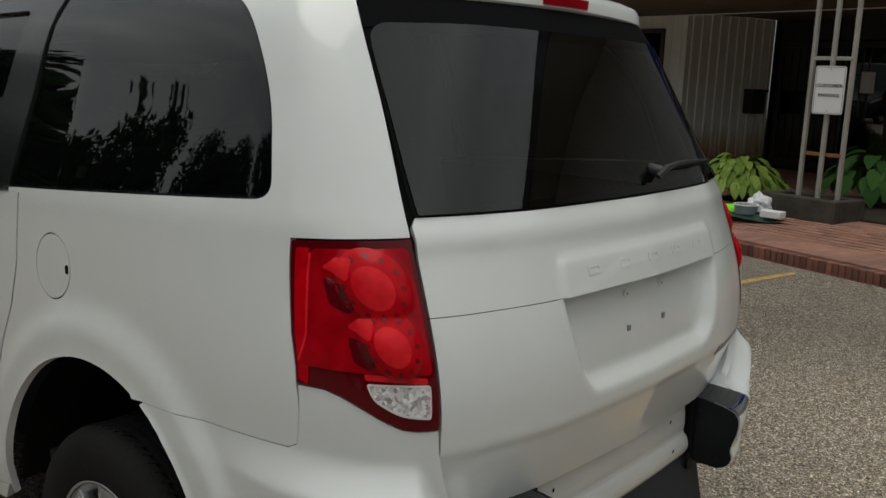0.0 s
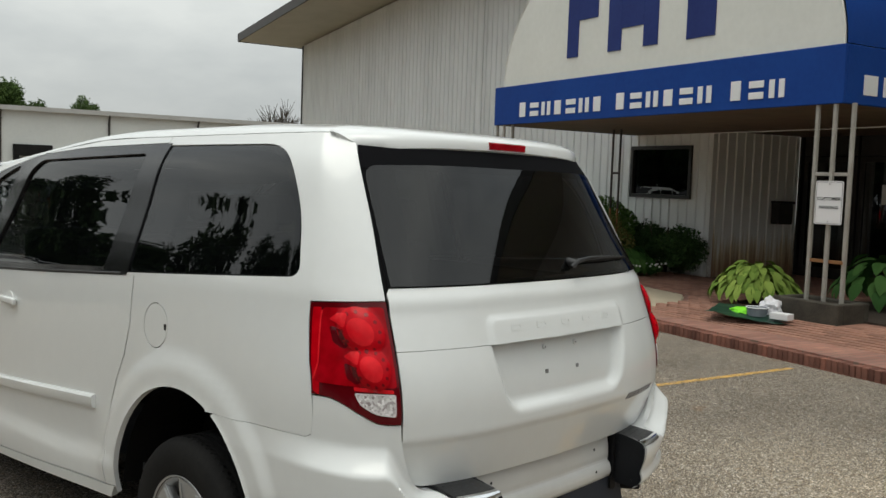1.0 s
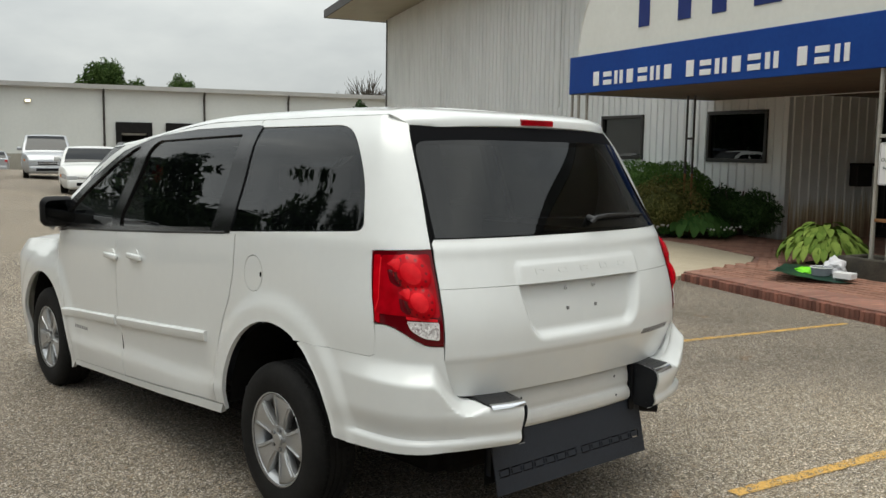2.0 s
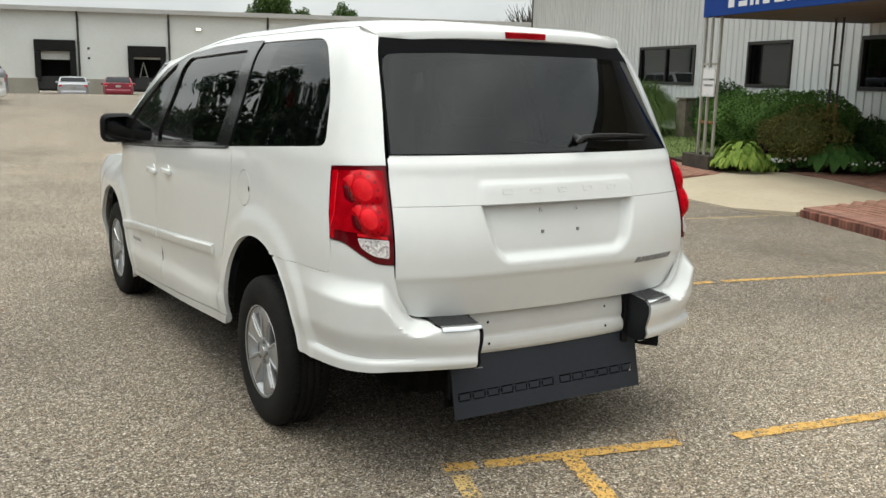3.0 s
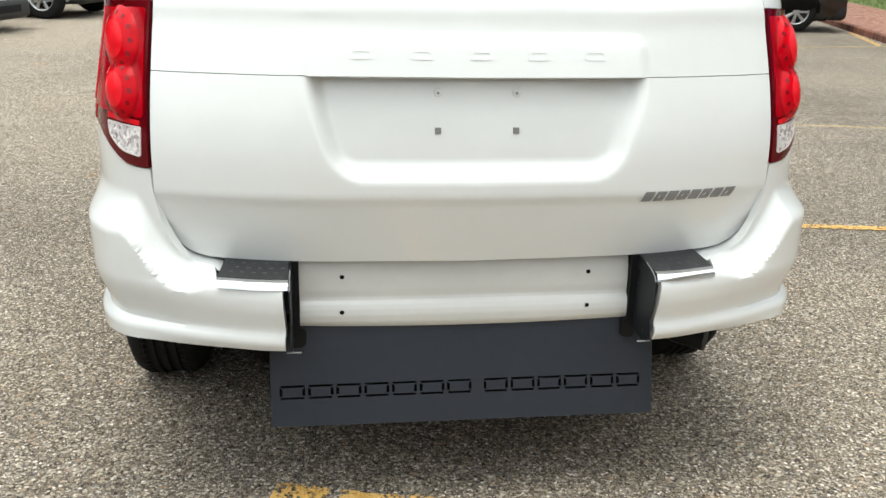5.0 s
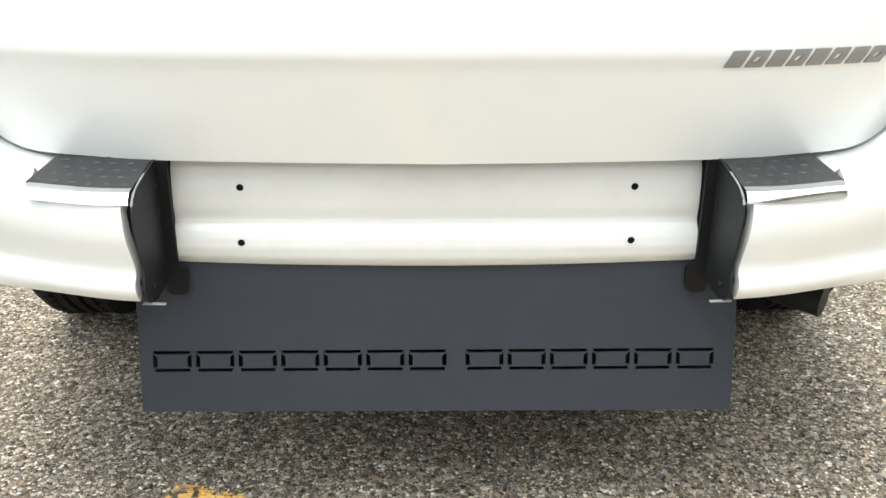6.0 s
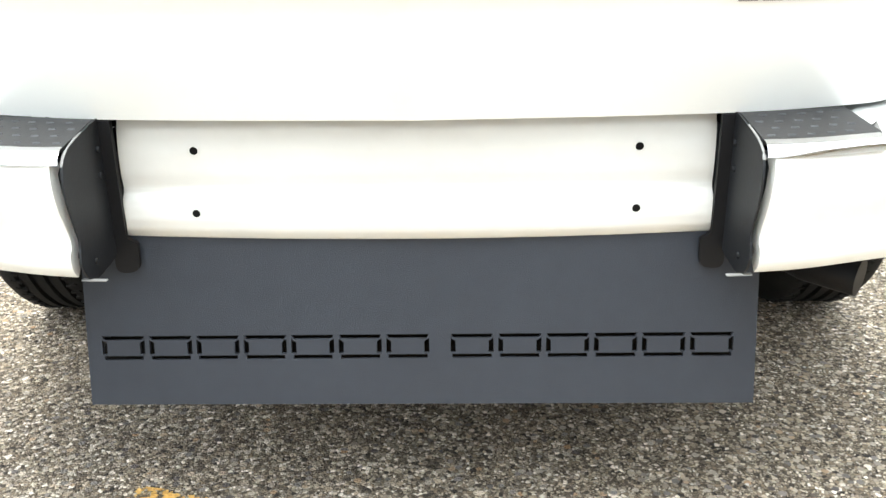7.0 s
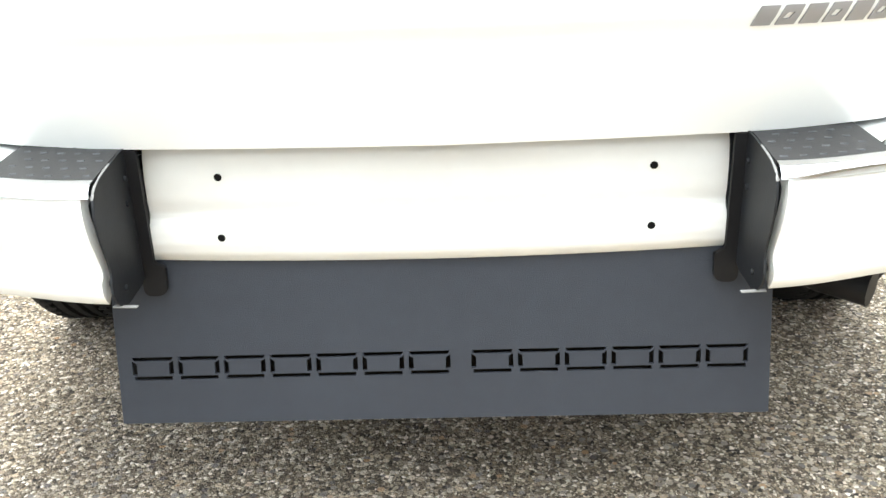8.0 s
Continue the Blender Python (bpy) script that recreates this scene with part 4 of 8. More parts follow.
def lamp_light(sign, lamp):
    """Tail lamp: dark surround, red lens with two round lobes, clear reversing lens."""
    base = panel("tail_lamp", lamp, [], skin, REDDARK, minivan, 0.014, 0.03, sign, "red tail lamp with two round lobes and clear reversing lens", 0.004)
    body = rounded([(lamp[0][0] + 0.010, 1.224), (lamp[1][0] - 0.040, 1.216), (lamp[2][0] - 0.036, 1.05), (lamp[3][0] - 0.02, 0.992), (lamp[0][0] + 0.010, 0.985)], 0.014)
    side = rounded([(lamp[1][0] - 0.036, 1.217), (lamp[1][0] - 0.008, 1.216), (lamp[2][0] - 0.008, 1.05), (lamp[3][0] - 0.008, 0.965), (lamp[3][0] - 0.026, 0.955), (lamp[2][0] - 0.032, 1.05)], 0.005)
    lobes = [(U_GATE + 0.098, 1.152, 0.076), (U_GATE + 0.095, 1.045, 0.070)]

    def lens(u, z):
        x, y, z = skin(u, z)
        h = 0.0065
        for cu, cz, r in lobes:
            d = math.hypot(u - cu, z - cz) / r
            if d < 1:
                h = max(h, 0.0065 + 0.031 * (1 - d * d) ** 0.7)
        x2, y2 = plan(u + 0.004, z)
        x1, y1 = plan(u, z)
        ln = math.hypot(x2 - x1, y2 - y1) or 1
        return (x + h * (y2 - y1) / ln, y - h * (x2 - x1) / ln, z)

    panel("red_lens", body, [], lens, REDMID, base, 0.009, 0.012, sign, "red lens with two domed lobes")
    panel("side_reflector", side, [], lens, REDLENS, base, 0.014, 0.010, sign)
    panel("lower_band", rounded([(lamp[0][0] + 0.024, 0.980), (U_GATE + 0.175, 0.988), (U_GATE + 0.175, 0.976), (lamp[0][0] + 0.024, 0.969)], 0.004), [], lens, REDGLOW, base, 0.014, 0.006, sign)
    rev = rounded([(lamp[0][0] + 0.022, 0.963), (U_GATE + 0.172, 0.966), (U_GATE + 0.164, 0.940), (U_GATE + 0.114, 0.911), (lamp[0][0] + 0.026, 0.903)], [0.008, 0.008, 0.025, 0.03, 0.01])
    clear = panel("reversing_lens", rev, [], lens, CLEARLENS, base, 0.012, 0.008, sign, "clear faceted reversing lens")
    # each lobe a bright bowl with a ring of small reflector cells
    for cu, cz, r in lobes:
        bowl = [(cu + 0.95 * r * math.cos(q), cz + 0.95 * r * math.sin(q)) for q in np.linspace(0, 2 * math.pi, 33)[:-1]]
        panel("lobe", bowl, [], lens, REDLENS, base, 0.008, 0.001, sign, "bright red domed lobe", 0.0006)
        for k in range(12):
            t = 2 * math.pi * k / 12
            u, z = cu + 0.76 * r * math.cos(t), cz + 0.76 * r * math.sin(t)
            dot = [(u + 0.0055 * math.cos(q), z + 0.0055 * math.sin(q)) for q in np.linspace(0, 2 * math.pi, 9)[:-1]]
            panel("reflector_cell", dot, [], lens, REDDEEP, base, 0.01, 0.001, sign, lift=0.0016)
        core = [(cu + 0.54 * r * math.cos(q), cz + 0.54 * r * math.sin(q)) for q in np.linspace(0, 2 * math.pi, 19)[:-1]]
        panel("lobe_core", core, [], lens, REDGLOW, base, 0.012, 0.001, sign, lift=0.0016)
        # shade and shine of the reflector's facets, painted as dark and bright patches
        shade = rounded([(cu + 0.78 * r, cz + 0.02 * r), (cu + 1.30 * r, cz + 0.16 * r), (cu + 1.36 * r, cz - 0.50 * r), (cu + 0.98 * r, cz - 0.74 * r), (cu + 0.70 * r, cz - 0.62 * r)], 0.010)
        panel("painted_shade_facet", shade, [], lens, REDBLACK, base, 0.009, 0.001, sign, lift=0.0012)
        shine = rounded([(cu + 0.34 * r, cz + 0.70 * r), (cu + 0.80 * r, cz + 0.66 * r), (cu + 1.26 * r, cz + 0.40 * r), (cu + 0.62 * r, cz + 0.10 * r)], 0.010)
        panel("painted_shine_facet", shine, [], lens, REDGLOW, base, 0.009, 0.001, sign, lift=0.0020)
    # bright line down the outer side of the lens box
    strip = [(lamp[1][0] - 0.039, 1.208), (lamp[1][0] - 0.034, 1.208), (lamp[2][0] - 0.030, 1.05), (lamp[3][0] - 0.016, 1.000), (lamp[3][0] - 0.021, 1.000), (lamp[2][0] - 0.035, 1.05)]
    panel("side_band", rounded(strip, 0.002), [], lens, REDGLOW, base, 0.02, 0.003, sign, lift=0.002)
    rim_out = rounded([(lamp[0][0] + 0.018, 0.967), (U_GATE + 0.176, 0.970), (U_GATE + 0.168, 0.938), (U_GATE + 0.116, 0.907), (lamp[0][0] + 0.022, 0.899)], [0.008, 0.008, 0.025, 0.03, 0.01])
    panel("lens_rim", rim_out, [rev], lens, CLEARRIM, base, 0.012, 0.006, sign, "clear moulded rim", 0.001)


flank(-1, "left")
flank(1, "right")

# ---- centre of the bumper, towing flap, exhaust ----
sec = [(0.060, 0.662), (0.036, 0.650), (0.026, 0.628), (0.021, 0.600), (0.020, 0.568), (0.023, 0.549), (0.021, 0.541), (0.012, 0.533), (0.007, 0.522), (0.004, 0.508), (0.006, 0.494), (0.014, 0.481), (0.030, 0.475), (0.055, 0.475)]
secd = []
for (ya, za), (yb, zb) in zip(sec, sec[1:]):
    secd += [(ya + (yb - ya) * t / 4, za + (zb - za) * t / 4) for t in range(4)]
secd.append(sec[-1])
cv, n = [], len(secd)
xs = np.linspace(-0.420, 0.405, 33)
for x in xs:
    bow = 0.006 * (x / 0.4) ** 2 - 0.003
    cv += [(x, y + bow, z - (0.002 + 0.006 * (1 - (x / 0.4) ** 2)) * smooth01((0.515 - z) / 0.03)) for y, z in secd]
cf = [(i * n + j, i * n + j + 1, (i + 1) * n + j + 1, (i + 1) * n + j) for i in range(32) for j in range(n - 1)]
valance = mesh_ob("bumper_centre", cv, cf, GELWHITE, minivan, True, "white recessed bumper centre with four drilled holes")
for hx, hz in ((-0.3135, 0.602), (0.300, 0.602), (-0.315, 0.516), (0.2975, 0.518)):
    bow = 0.006 * (hx / 0.4) ** 2 - 0.003
    y = (0.0212 if hz > 0.56 else 0.0058) + bow
    # flat black disc: the shade inside the drilled hole, painted on the sheet
    bm = bmesh.new()
    bmesh.ops.create_circle(bm, cap_ends=True, segments=16, radius=0.0058, matrix=pose(hx, y - 0.0015, hz, 90, 0, 0))
    part("hole_dark_disc", bm, DARKHOLE, valance)
    bm = bmesh.new()
    for a, b in zip(np.linspace(0, 2 * math.pi, 17), np.linspace(0, 2 * math.pi, 17)[1:]):
        q = [(hx + r * math.cos(t), y - 0.002, hz + r * math.sin(t)) for t, r in ((a, 0.0058), (b, 0.0058), (b, 0.0070), (a, 0.0070))]
        bm.faces.new([bm.verts.new(p) for p in q])
    part("hole_rim", bm, GELWHITE, valance)

slots = []
cell, u0 = 0.0692, -0.4705
for k in list(range(7)) + list(range(8, 14)):
    # each cut-out is a plain open box of four bars with bridges left at the corners
    x0 = u0 + k * cell - (0.045 if k > 7 else 0)
    w, t, z0, z1, g = 0.0625, 0.0058, 0.2985, 0.3335, 0.0022
    slots.append([(x0 + 0.004, z1 - t), (x0 + w - 0.004, z1 - t), (x0 + w, z1), (x0, z1)])
    slots.append([(x0 + 0.003, z0), (x0 + w - 0.003, z0), (x0 + w - 0.003, z0 + t), (x0 + 0.003, z0 + t)])
    slots.append([(x0, z0 + t + g), (x0 + 0.0072, z0 + t + g), (x0 + 0.0072, z1 - t - 2 * g), (x0, z1 - t)])
    slots.append([(x0 + w - 0.0072, z0 + t + g), (x0 + w, z0 + t + g), (x0 + w, z1 - t), (x0 + w - 0.0072, z1 - t - 2 * g)])
flap_surf = lambda x, z: (x, -0.011 + 0.21 * (z - 0.333), z)
flap = panel("tow_flap", [(-0.492, 0.232), (0.479, 0.229), (0.479, 0.486), (-0.492, 0.486)], slots, flap_surf, FLAPGREY, minivan, 0.05, 0.006, label="charcoal steel flap with a row of cut-out slots")
fm = bmesh.new()
fm.from_mesh(flap.data)
bmesh.ops.remove_doubles(fm, verts=fm.verts, dist=0.00005)
fm.to_mesh(flap.data)
fm.free()
flap.data.polygons.foreach_set("use_smooth", [False] * len(flap.data.polygons))
# black sheet added for the shade seen through the slots
mesh_ob("slot_dark_sheet", [(-0.498, 0.045, 0.26), (0.484, 0.045, 0.26), (0.484, 0.045, 0.50), (-0.498, 0.045, 0.50)], [(0, 1, 2, 3)], DARKHOLE, minivan)
for sx in (-0.484, 0.471):
    part("flap_side", box_bm(sx - 0.003, sx + 0.003, 0.022, 0.05, 0.30, 0.47, 0.001, 1), PANELBLACK, flap)
ex = bmesh.new()
tip = [(0.46, 0.34, 0.415), (0.52, 0.16, 0.414), (0.570, 0.065, 0.409), (0.628, 0.018, 0.405)]
add_bm(ex, tube_bm(tip, [0.026, 0.027, 0.028, 0.029], 20))
part("exhaust_tip", ex, MATTEBLACK, minivan, "black exhaust tip pointing down and out", True)

# ---- wheels ----
def build_wheel():
    w = bpy.data.objects.new("wheel", None)
    scene.collection.objects.link(w)
    w.parent = minivan
    prof = [(0.205, -0.098), (0.232, -0.108), (0.27, -0.112), (0.308, -0.108), (0.328, -0.098), (0.339, -0.084), (0.3445, -0.066)]
    for g in (-0.048, -0.016, 0.016, 0.048):
        prof += [(0.345, g - 0.008), (0.336, g - 0.006), (0.336, g + 0.005), (0.345, g + 0.007)]
    prof += [(0.3445, 0.066), (0.339, 0.084), (0.328, 0.098), (0.308, 0.108), (0.27, 0.112), (0.232, 0.108), (0.205, 0.098)]
    v, f = lathe(prof, 72)
    tyre = mesh_ob("tyre", v, f, RUBBER, w, True)
    tyre.data.set_sharp_from_angle(angle=radians(35))
    lug = bmesh.new()
    for k in range(72):
        for side in (-1, 1):
            a = 360 * k / 72 + (2.5 if side > 0 else 0)
            add_bm(lug, box_bm(side * 0.064 - 0.012, side * 0.064 + 0.012, -0.004, 0.004, 0.3395, 0.3456, 0, 1, pose(0, 0, 0, a, 0, 0) @ pose(0, 0, 0, 0, 0, side * 25)))
    part("tread", lug, RUBBER, w)["kind"] = "stuff"
    v, f = lathe([(0.207, -0.10), (0.214, -0.104), (0.211, -0.096), (0.190, -0.088), (0.182, -0.04), (0.178, 0.09), (0.205, 0.10)], 60)
    rim = mesh_ob("rim", v, f, ALLOY, w, True, "five-spoke silver alloy wheel")
    v, f = lathe([(0.001, 0.0), (0.17, 0.0), (0.172, 0.005)], 40)
    mesh_ob("brake_disc", v, f, SATINBLACK, rim)
    # five broad flat spokes, each with a raised rib down either side and bolt pockets between their roots
    for k in range(5):
        bm = bmesh.new()
        a = [(-0.030, 0.050), (0.030, 0.050), (0.043, 0.10), (0.060, 0.15), (0.076, 0.189), (0.0, 0.199), (-0.076, 0.189), (-0.060, 0.15), (-0.043, 0.10)]
        vs = [bm.verts.new((-0.084 - 0.012 * smooth01((z - 0.05) / 0.12), y, z)) for y, z in a]
        face = bm.faces.new(vs)
        r = bmesh.ops.extrude_face_region(bm, geom=[face])
        bmesh.ops.translate(bm, vec=(0.034, 0, 0), verts=[g for g in r["geom"] if isinstance(g, bmesh.types.BMVert)])
        bmesh.ops.bevel(bm, geom=list(bm.edges), offset=0.004, segments=2, affect="EDGES", profile=0.5)
        turn = pose(0, 0, 0, 72 * k, 0, 0)
        bmesh.ops.transform(bm, matrix=turn, verts=bm.verts)
        part("spoke", bm, ALLOY, rim, smooth=True)
        for sd in (-1, 1):
            rib = tube_bm([(-0.088, sd * 0.022, 0.066), (-0.095, sd * 0.034, 0.12), (-0.097, sd * 0.056, 0.178)], [0.004, 0.005, 0.006], 6)
            bmesh.ops.transform(rib, matrix=turn, verts=rib.verts)
            part("rib", rib, ALLOY, rim, smooth=True)
    part("hub", cyl_bm(0.062, 0.04, 28, pose(-0.068, 0, 0, 0, 90, 0), bev=0.008), ALLOY, rim, smooth=True)
    part("hub_cap", cyl_bm(0.030, 0.02, 20, pose(-0.090, 0, 0, 0, 90, 0), bev=0.005), ALLOY, rim, smooth=True)
    for k in range(5):
        a = radians(72 * k + 20)
        part("wheel_nut", cyl_bm(0.010, 0.02, 6, pose(-0.090, 0.046 * math.cos(a), 0.046 * math.sin(a), 0, 90, 0)), STEEL, rim)
    return w


wheel = build_wheel()
wheel.matrix_basis = pose(-0.858, REAR_AXLE - 0.02, HUB_Z, 12, 0, 0)
copy_thing(wheel, pose(-0.872, FRONT_AXLE, HUB_Z, 40, 0, 0))
copy_thing(wheel, pose(0.858, REAR_AXLE - 0.02, HUB_Z, 5, 0, 180))
copy_thing(wheel, pose(0.872, FRONT_AXLE, HUB_Z, 25, 0, 180))

# ---- underside, inside ----
part("underbody", box_bm(-0.56, 0.56, 0.30, 4.6, 0.24, 0.44, 0.03, 1), UNDER, minivan)
part("rear_axle_beam", cyl_bm(0.045, 1.5, 16, pose(0, REAR_AXLE, 0.30, 0, 90, 0)), UNDER, minivan)
part("fuel_tank", box_bm(-0.5, 0.5, 0.25, 0.75, 0.24, 0.46, 0.04, 2), UNDER, minivan)
lin_u = list(np.linspace(U_GATE + 0.12, U_SIDE + 3.0, 36))
lv, lf = [], []
for sgn in (1, -1):
    b0 = len(lv)
    for u in lin_u:
        for z in (0.92, 1.0, 1.1, 1.22):
            x, y, _ = skin(u, z)
            lv.append((sgn * x * 0.93, y + (0.09 if y < 0.8 else 0), z))
    for i in range(len(lin_u) - 1):
        lf += [(b0 + i * 4 + j, b0 + i * 4 + j + 1, b0 + (i + 1) * 4 + j + 1, b0 + (i + 1) * 4 + j) for j in range(3)]
mesh_ob("interior_lining", lv, lf, INTERIOR, minivan, True)
part("cabin_floor", box_bm(-0.85, 0.85, 0.15, 4.2, 0.44, 0.47), INTERIOR, minivan)
for yb, xsn in ((1.35, (-0.42, 0.42)), (2.35, (-0.43, 0.43)), (3.0, (-0.42, 0.42))):
    for xc in xsn:
        seat = part("seat", box_bm(xc - 0.25, xc + 0.25, yb, yb + 0.5, 0.60, 0.80, 0.06, 3), INTERIOR, minivan, smooth=True)
        part("backrest", box_bm(xc - 0.24, xc + 0.24, yb - 0.09, yb + 0.06, 0.72, 1.33, 0.05, 3), INTERIOR, seat, smooth=True)
        part("headrest", box_bm(xc - 0.13, xc + 0.13, yb - 0.10, yb + 0.0, 1.37, 1.55, 0.045, 3), INTERIOR, seat, smooth=True)
part("dashboard", box_bm(-0.8, 0.8, 3.65, 4.1, 0.75, 1.08, 0.08, 3), PLASTIC, minivan, smooth=True)
# windscreen and bonnet
wsv = []
for z in (1.10, 1.25, 1.4, 1.55, 1.68):
    for k in range(9):
        q = k / 8
        u = U_SIDE + nose_start(z) - 1.1 + 1.2 * q
        x, y = plan(u, z)
        wsv.append((x, y, z))
full = []
for r in range(5):
    row = wsv[r * 9:(r + 1) * 9]
    full += [(-x, y, z) for x, y, z in row[:-1]] + [(x, y, z) for x, y, z in row[::-1]]
n = 17
mesh_ob("windscreen", full, [(r * n + i, r * n + i + 1, (r + 1) * n + i + 1, (r + 1) * n + i) for r in range(4) for i in range(n - 1)], CARGLASS, minivan, True)
bon, nb = [], 15
fend_y, fend_z = [3.60, 3.685, 4.5, 5.0, 5.6], [1.03, 1.025, 0.99, 0.92, 0.80]
rows_y = list(np.linspace(3.64, 5.56, 16))
for y in rows_y:
    ze = hermite(fend_y, fend_z, y)
    ex, ey, ez = skin(U_SIDE + y - 1.1, ze - 0.004)
    for k in range(nb):
        q = -1 + 2 * k / (nb - 1)
        bon.append((ex * q, ey + 0.10 * (1 - q * q) * (1 - smooth01((y - 3.6) / 0.8)), ez + 0.055 * (1 - q * q) ** 0.8 * min(1.0, ex / 0.5)))
mesh_ob("bonnet", bon, [(r * nb + i, r * nb + i + 1, (r + 1) * nb + i + 1, (r + 1) * nb + i) for r in range(len(rows_y) - 1) for i in range(nb - 1)], WHITE, minivan, True)
# small grey badge bars low on the front doors
for k in range(6):
    for sg in (-1, 1):
        u, z = P(3.20 + 0.034 * k, 0.505)
        x, y, _ = skin(u, z)
        part("badge_mark", box_bm(-0.001, 0.0025, -0.013, 0.013, -0.011, 0.011, 0.001, 1, pose(sg * x, y, z)), DECAL, minivan)


# ---- the site: local x runs from the parking to the building, local y along its front ----
FLAT = pose(0, 0, 0, 0, 0, -15.5)
SITE = FLAT @ pose(0, 5, 0, 0.848, 0, 0) @ pose(0, -5, 0)
CA, SA = math.cos(radians(15.5)), math.sin(radians(15.5))


def site(d, s, z=0.0):
    return Vector((d * CA + s * SA, -d * SA + s * CA, z))


def ramp_s(s):
    return 0.0 if s < 4 else (s - 4) ** 2 / 4 if s < 6 else s - 5


def rise(d, s):
    """Height of the ground: it climbs away from the van, more on the far side of the car park."""
    q = min(1.0, max(0.0, s - 24) / 26)
    far = 0.026 * ramp_s(min(s, 24)) + 0.026 * 26 * (q - q * q / 2)
    w = smooth01((d + 6) / 11)
    far -= 0.40 * smooth01((s - 56) / 5)
    return (1 - w) * far + w * 0.0148 * ramp_s(min(s, 75))


def gz(x, y):
    return rise(x * CA - y * SA, x * SA + y * CA)


def struct(ob, label="", category=""):
    return tagged(ob, label, category, kind="structure")


def asphalt_mat():
    m = mat_new("chip_seal_asphalt", (0.1, 0.095, 0.085), 0.85, spec=0.25)
    v = coords(m)
    # three sizes of stone: fines in the binder, the common chips, and a scatter of larger pebbles
    big = node_of(m, "ShaderNodeTexVoronoi", Scale=128.0, Randomness=1.0)
    small = node_of(m, "ShaderNodeTexVoronoi", Scale=270.0, Randomness=1.0)
    edge = node_of(m, "ShaderNodeTexVoronoi", Scale=128.0, Randomness=1.0)
    pebble = node_of(m, "ShaderNodeTexVoronoi", Scale=58.0, Randomness=1.0)
    edge.feature = "DISTANCE_TO_EDGE"
    warp = node_of(m, "ShaderNodeTexNoise", Scale=140.0, Detail=2.0)
    tie(m, v, warp.inputs["Vector"])
    bent = node_of(m, "ShaderNodeVectorMath")
    bent.operation = "MULTIPLY_ADD"
    tie(m, warp.outputs["Color"], bent.inputs[0])
    bent.inputs[1].default_value = (0.0022, 0.0022, 0.0022)
    tie(m, v, bent.inputs[2])
    for q in (big, small, edge, pebble):
        tie(m, bent.outputs["Vector"], q.inputs["Vector"])
    sep = node_of(m, "ShaderNodeSeparateColor")
    tie(m, big.outputs["Color"], sep.inputs["Color"])
    stones = ramp_of(m, sep.outputs["Red"], [(0.0, (0.030, 0.028, 0.027)), (0.16, (0.13, 0.115, 0.095)), (0.34, (0.25, 0.208, 0.154)), (0.52, (0.30, 0.286, 0.263)), (0.70, (0.44, 0.388, 0.302)), (0.86, (0.60, 0.568, 0.504)), (1.0, (0.88, 0.86, 0.81))])
    sep2 = node_of(m, "ShaderNodeSeparateColor")
    tie(m, small.outputs["Color"], sep2.inputs["Color"])
    fines = ramp_of(m, sep2.outputs["Green"], [(0.0, (0.05, 0.044, 0.036)), (0.5, (0.165, 0.144, 0.113)), (0.85, (0.33, 0.298, 0.243)), (1.0, (0.66, 0.63, 0.565))])
    pick = ramp_of(m, sep.outputs["Blue"], [(0.36, (0, 0, 0)), (0.44, (1, 1, 1))])
    mixed = mix_col(m, pick, fines, stones)
    rim = ramp_of(m, edge.outputs["Distance"], [(0.0, (0.26, 0.235, 0.22)), (0.12, (1.02, 0.94, 0.88))])
    mixed = mix_col(m, 0.85, mixed, rim, "MULTIPLY")
    sep3 = node_of(m, "ShaderNodeSeparateColor")
    tie(m, pebble.outputs["Color"], sep3.inputs["Color"])
    chosen = node_of(m, "ShaderNodeMath")
    chosen.operation = "MULTIPLY"
    tie(m, ramp_of(m, sep3.outputs["Red"], [(0.56, (0, 0, 0)), (0.58, (1, 1, 1))]), chosen.inputs[0])
    tie(m, ramp_of(m, pebble.outputs["Distance"], [(0.36, (1, 1, 1)), (0.42, (0, 0, 0))]), chosen.inputs[1])
    pebbles = ramp_of(m, sep3.outputs["Green"], [(0.0, (0.09, 0.085, 0.085)), (0.22, (0.24, 0.24, 0.245)), (0.45, (0.37, 0.325, 0.25)), (0.62, (0.43, 0.42, 0.39)), (0.80, (0.55, 0.51, 0.43)), (0.92, (0.36, 0.25, 0.155)), (1.0, (0.74, 0.72, 0.67))])
    mixed = mix_col(m, chosen.outputs["Value"], mixed, mix_col(m, 1.0, pebbles, (0.92, 0.85, 0.80), "MULTIPLY"))
    wide = noise_of(m, v, 0.55, 6, 0.6)
    tone = ramp_of(m, wide, [(0.30, (0.74, 0.73, 0.72)), (0.50, (0.96, 0.96, 0.96)), (0.72, (1.14, 1.11, 1.06))])
    mixed = mix_col(m, 1.0, mixed, tone, "MULTIPLY")
    clump = ramp_of(m, noise_of(m, v, 26, 5, 0.7), [(0.34, (0.74, 0.73, 0.71)), (0.52, (1.0, 1.0, 1.0)), (0.70, (1.18, 1.17, 1.14))])
    mixed = mix_col(m, 0.75, mixed, clump, "MULTIPLY")
    stain = ramp_of(m, noise_of(m, v, 1.3, 7, 0.65), [(0.26, (0.50, 0.48, 0.46)), (0.36, (1, 1, 1))])
    mixed = mix_col(m, 0.8, mixed, stain, "MULTIPLY")
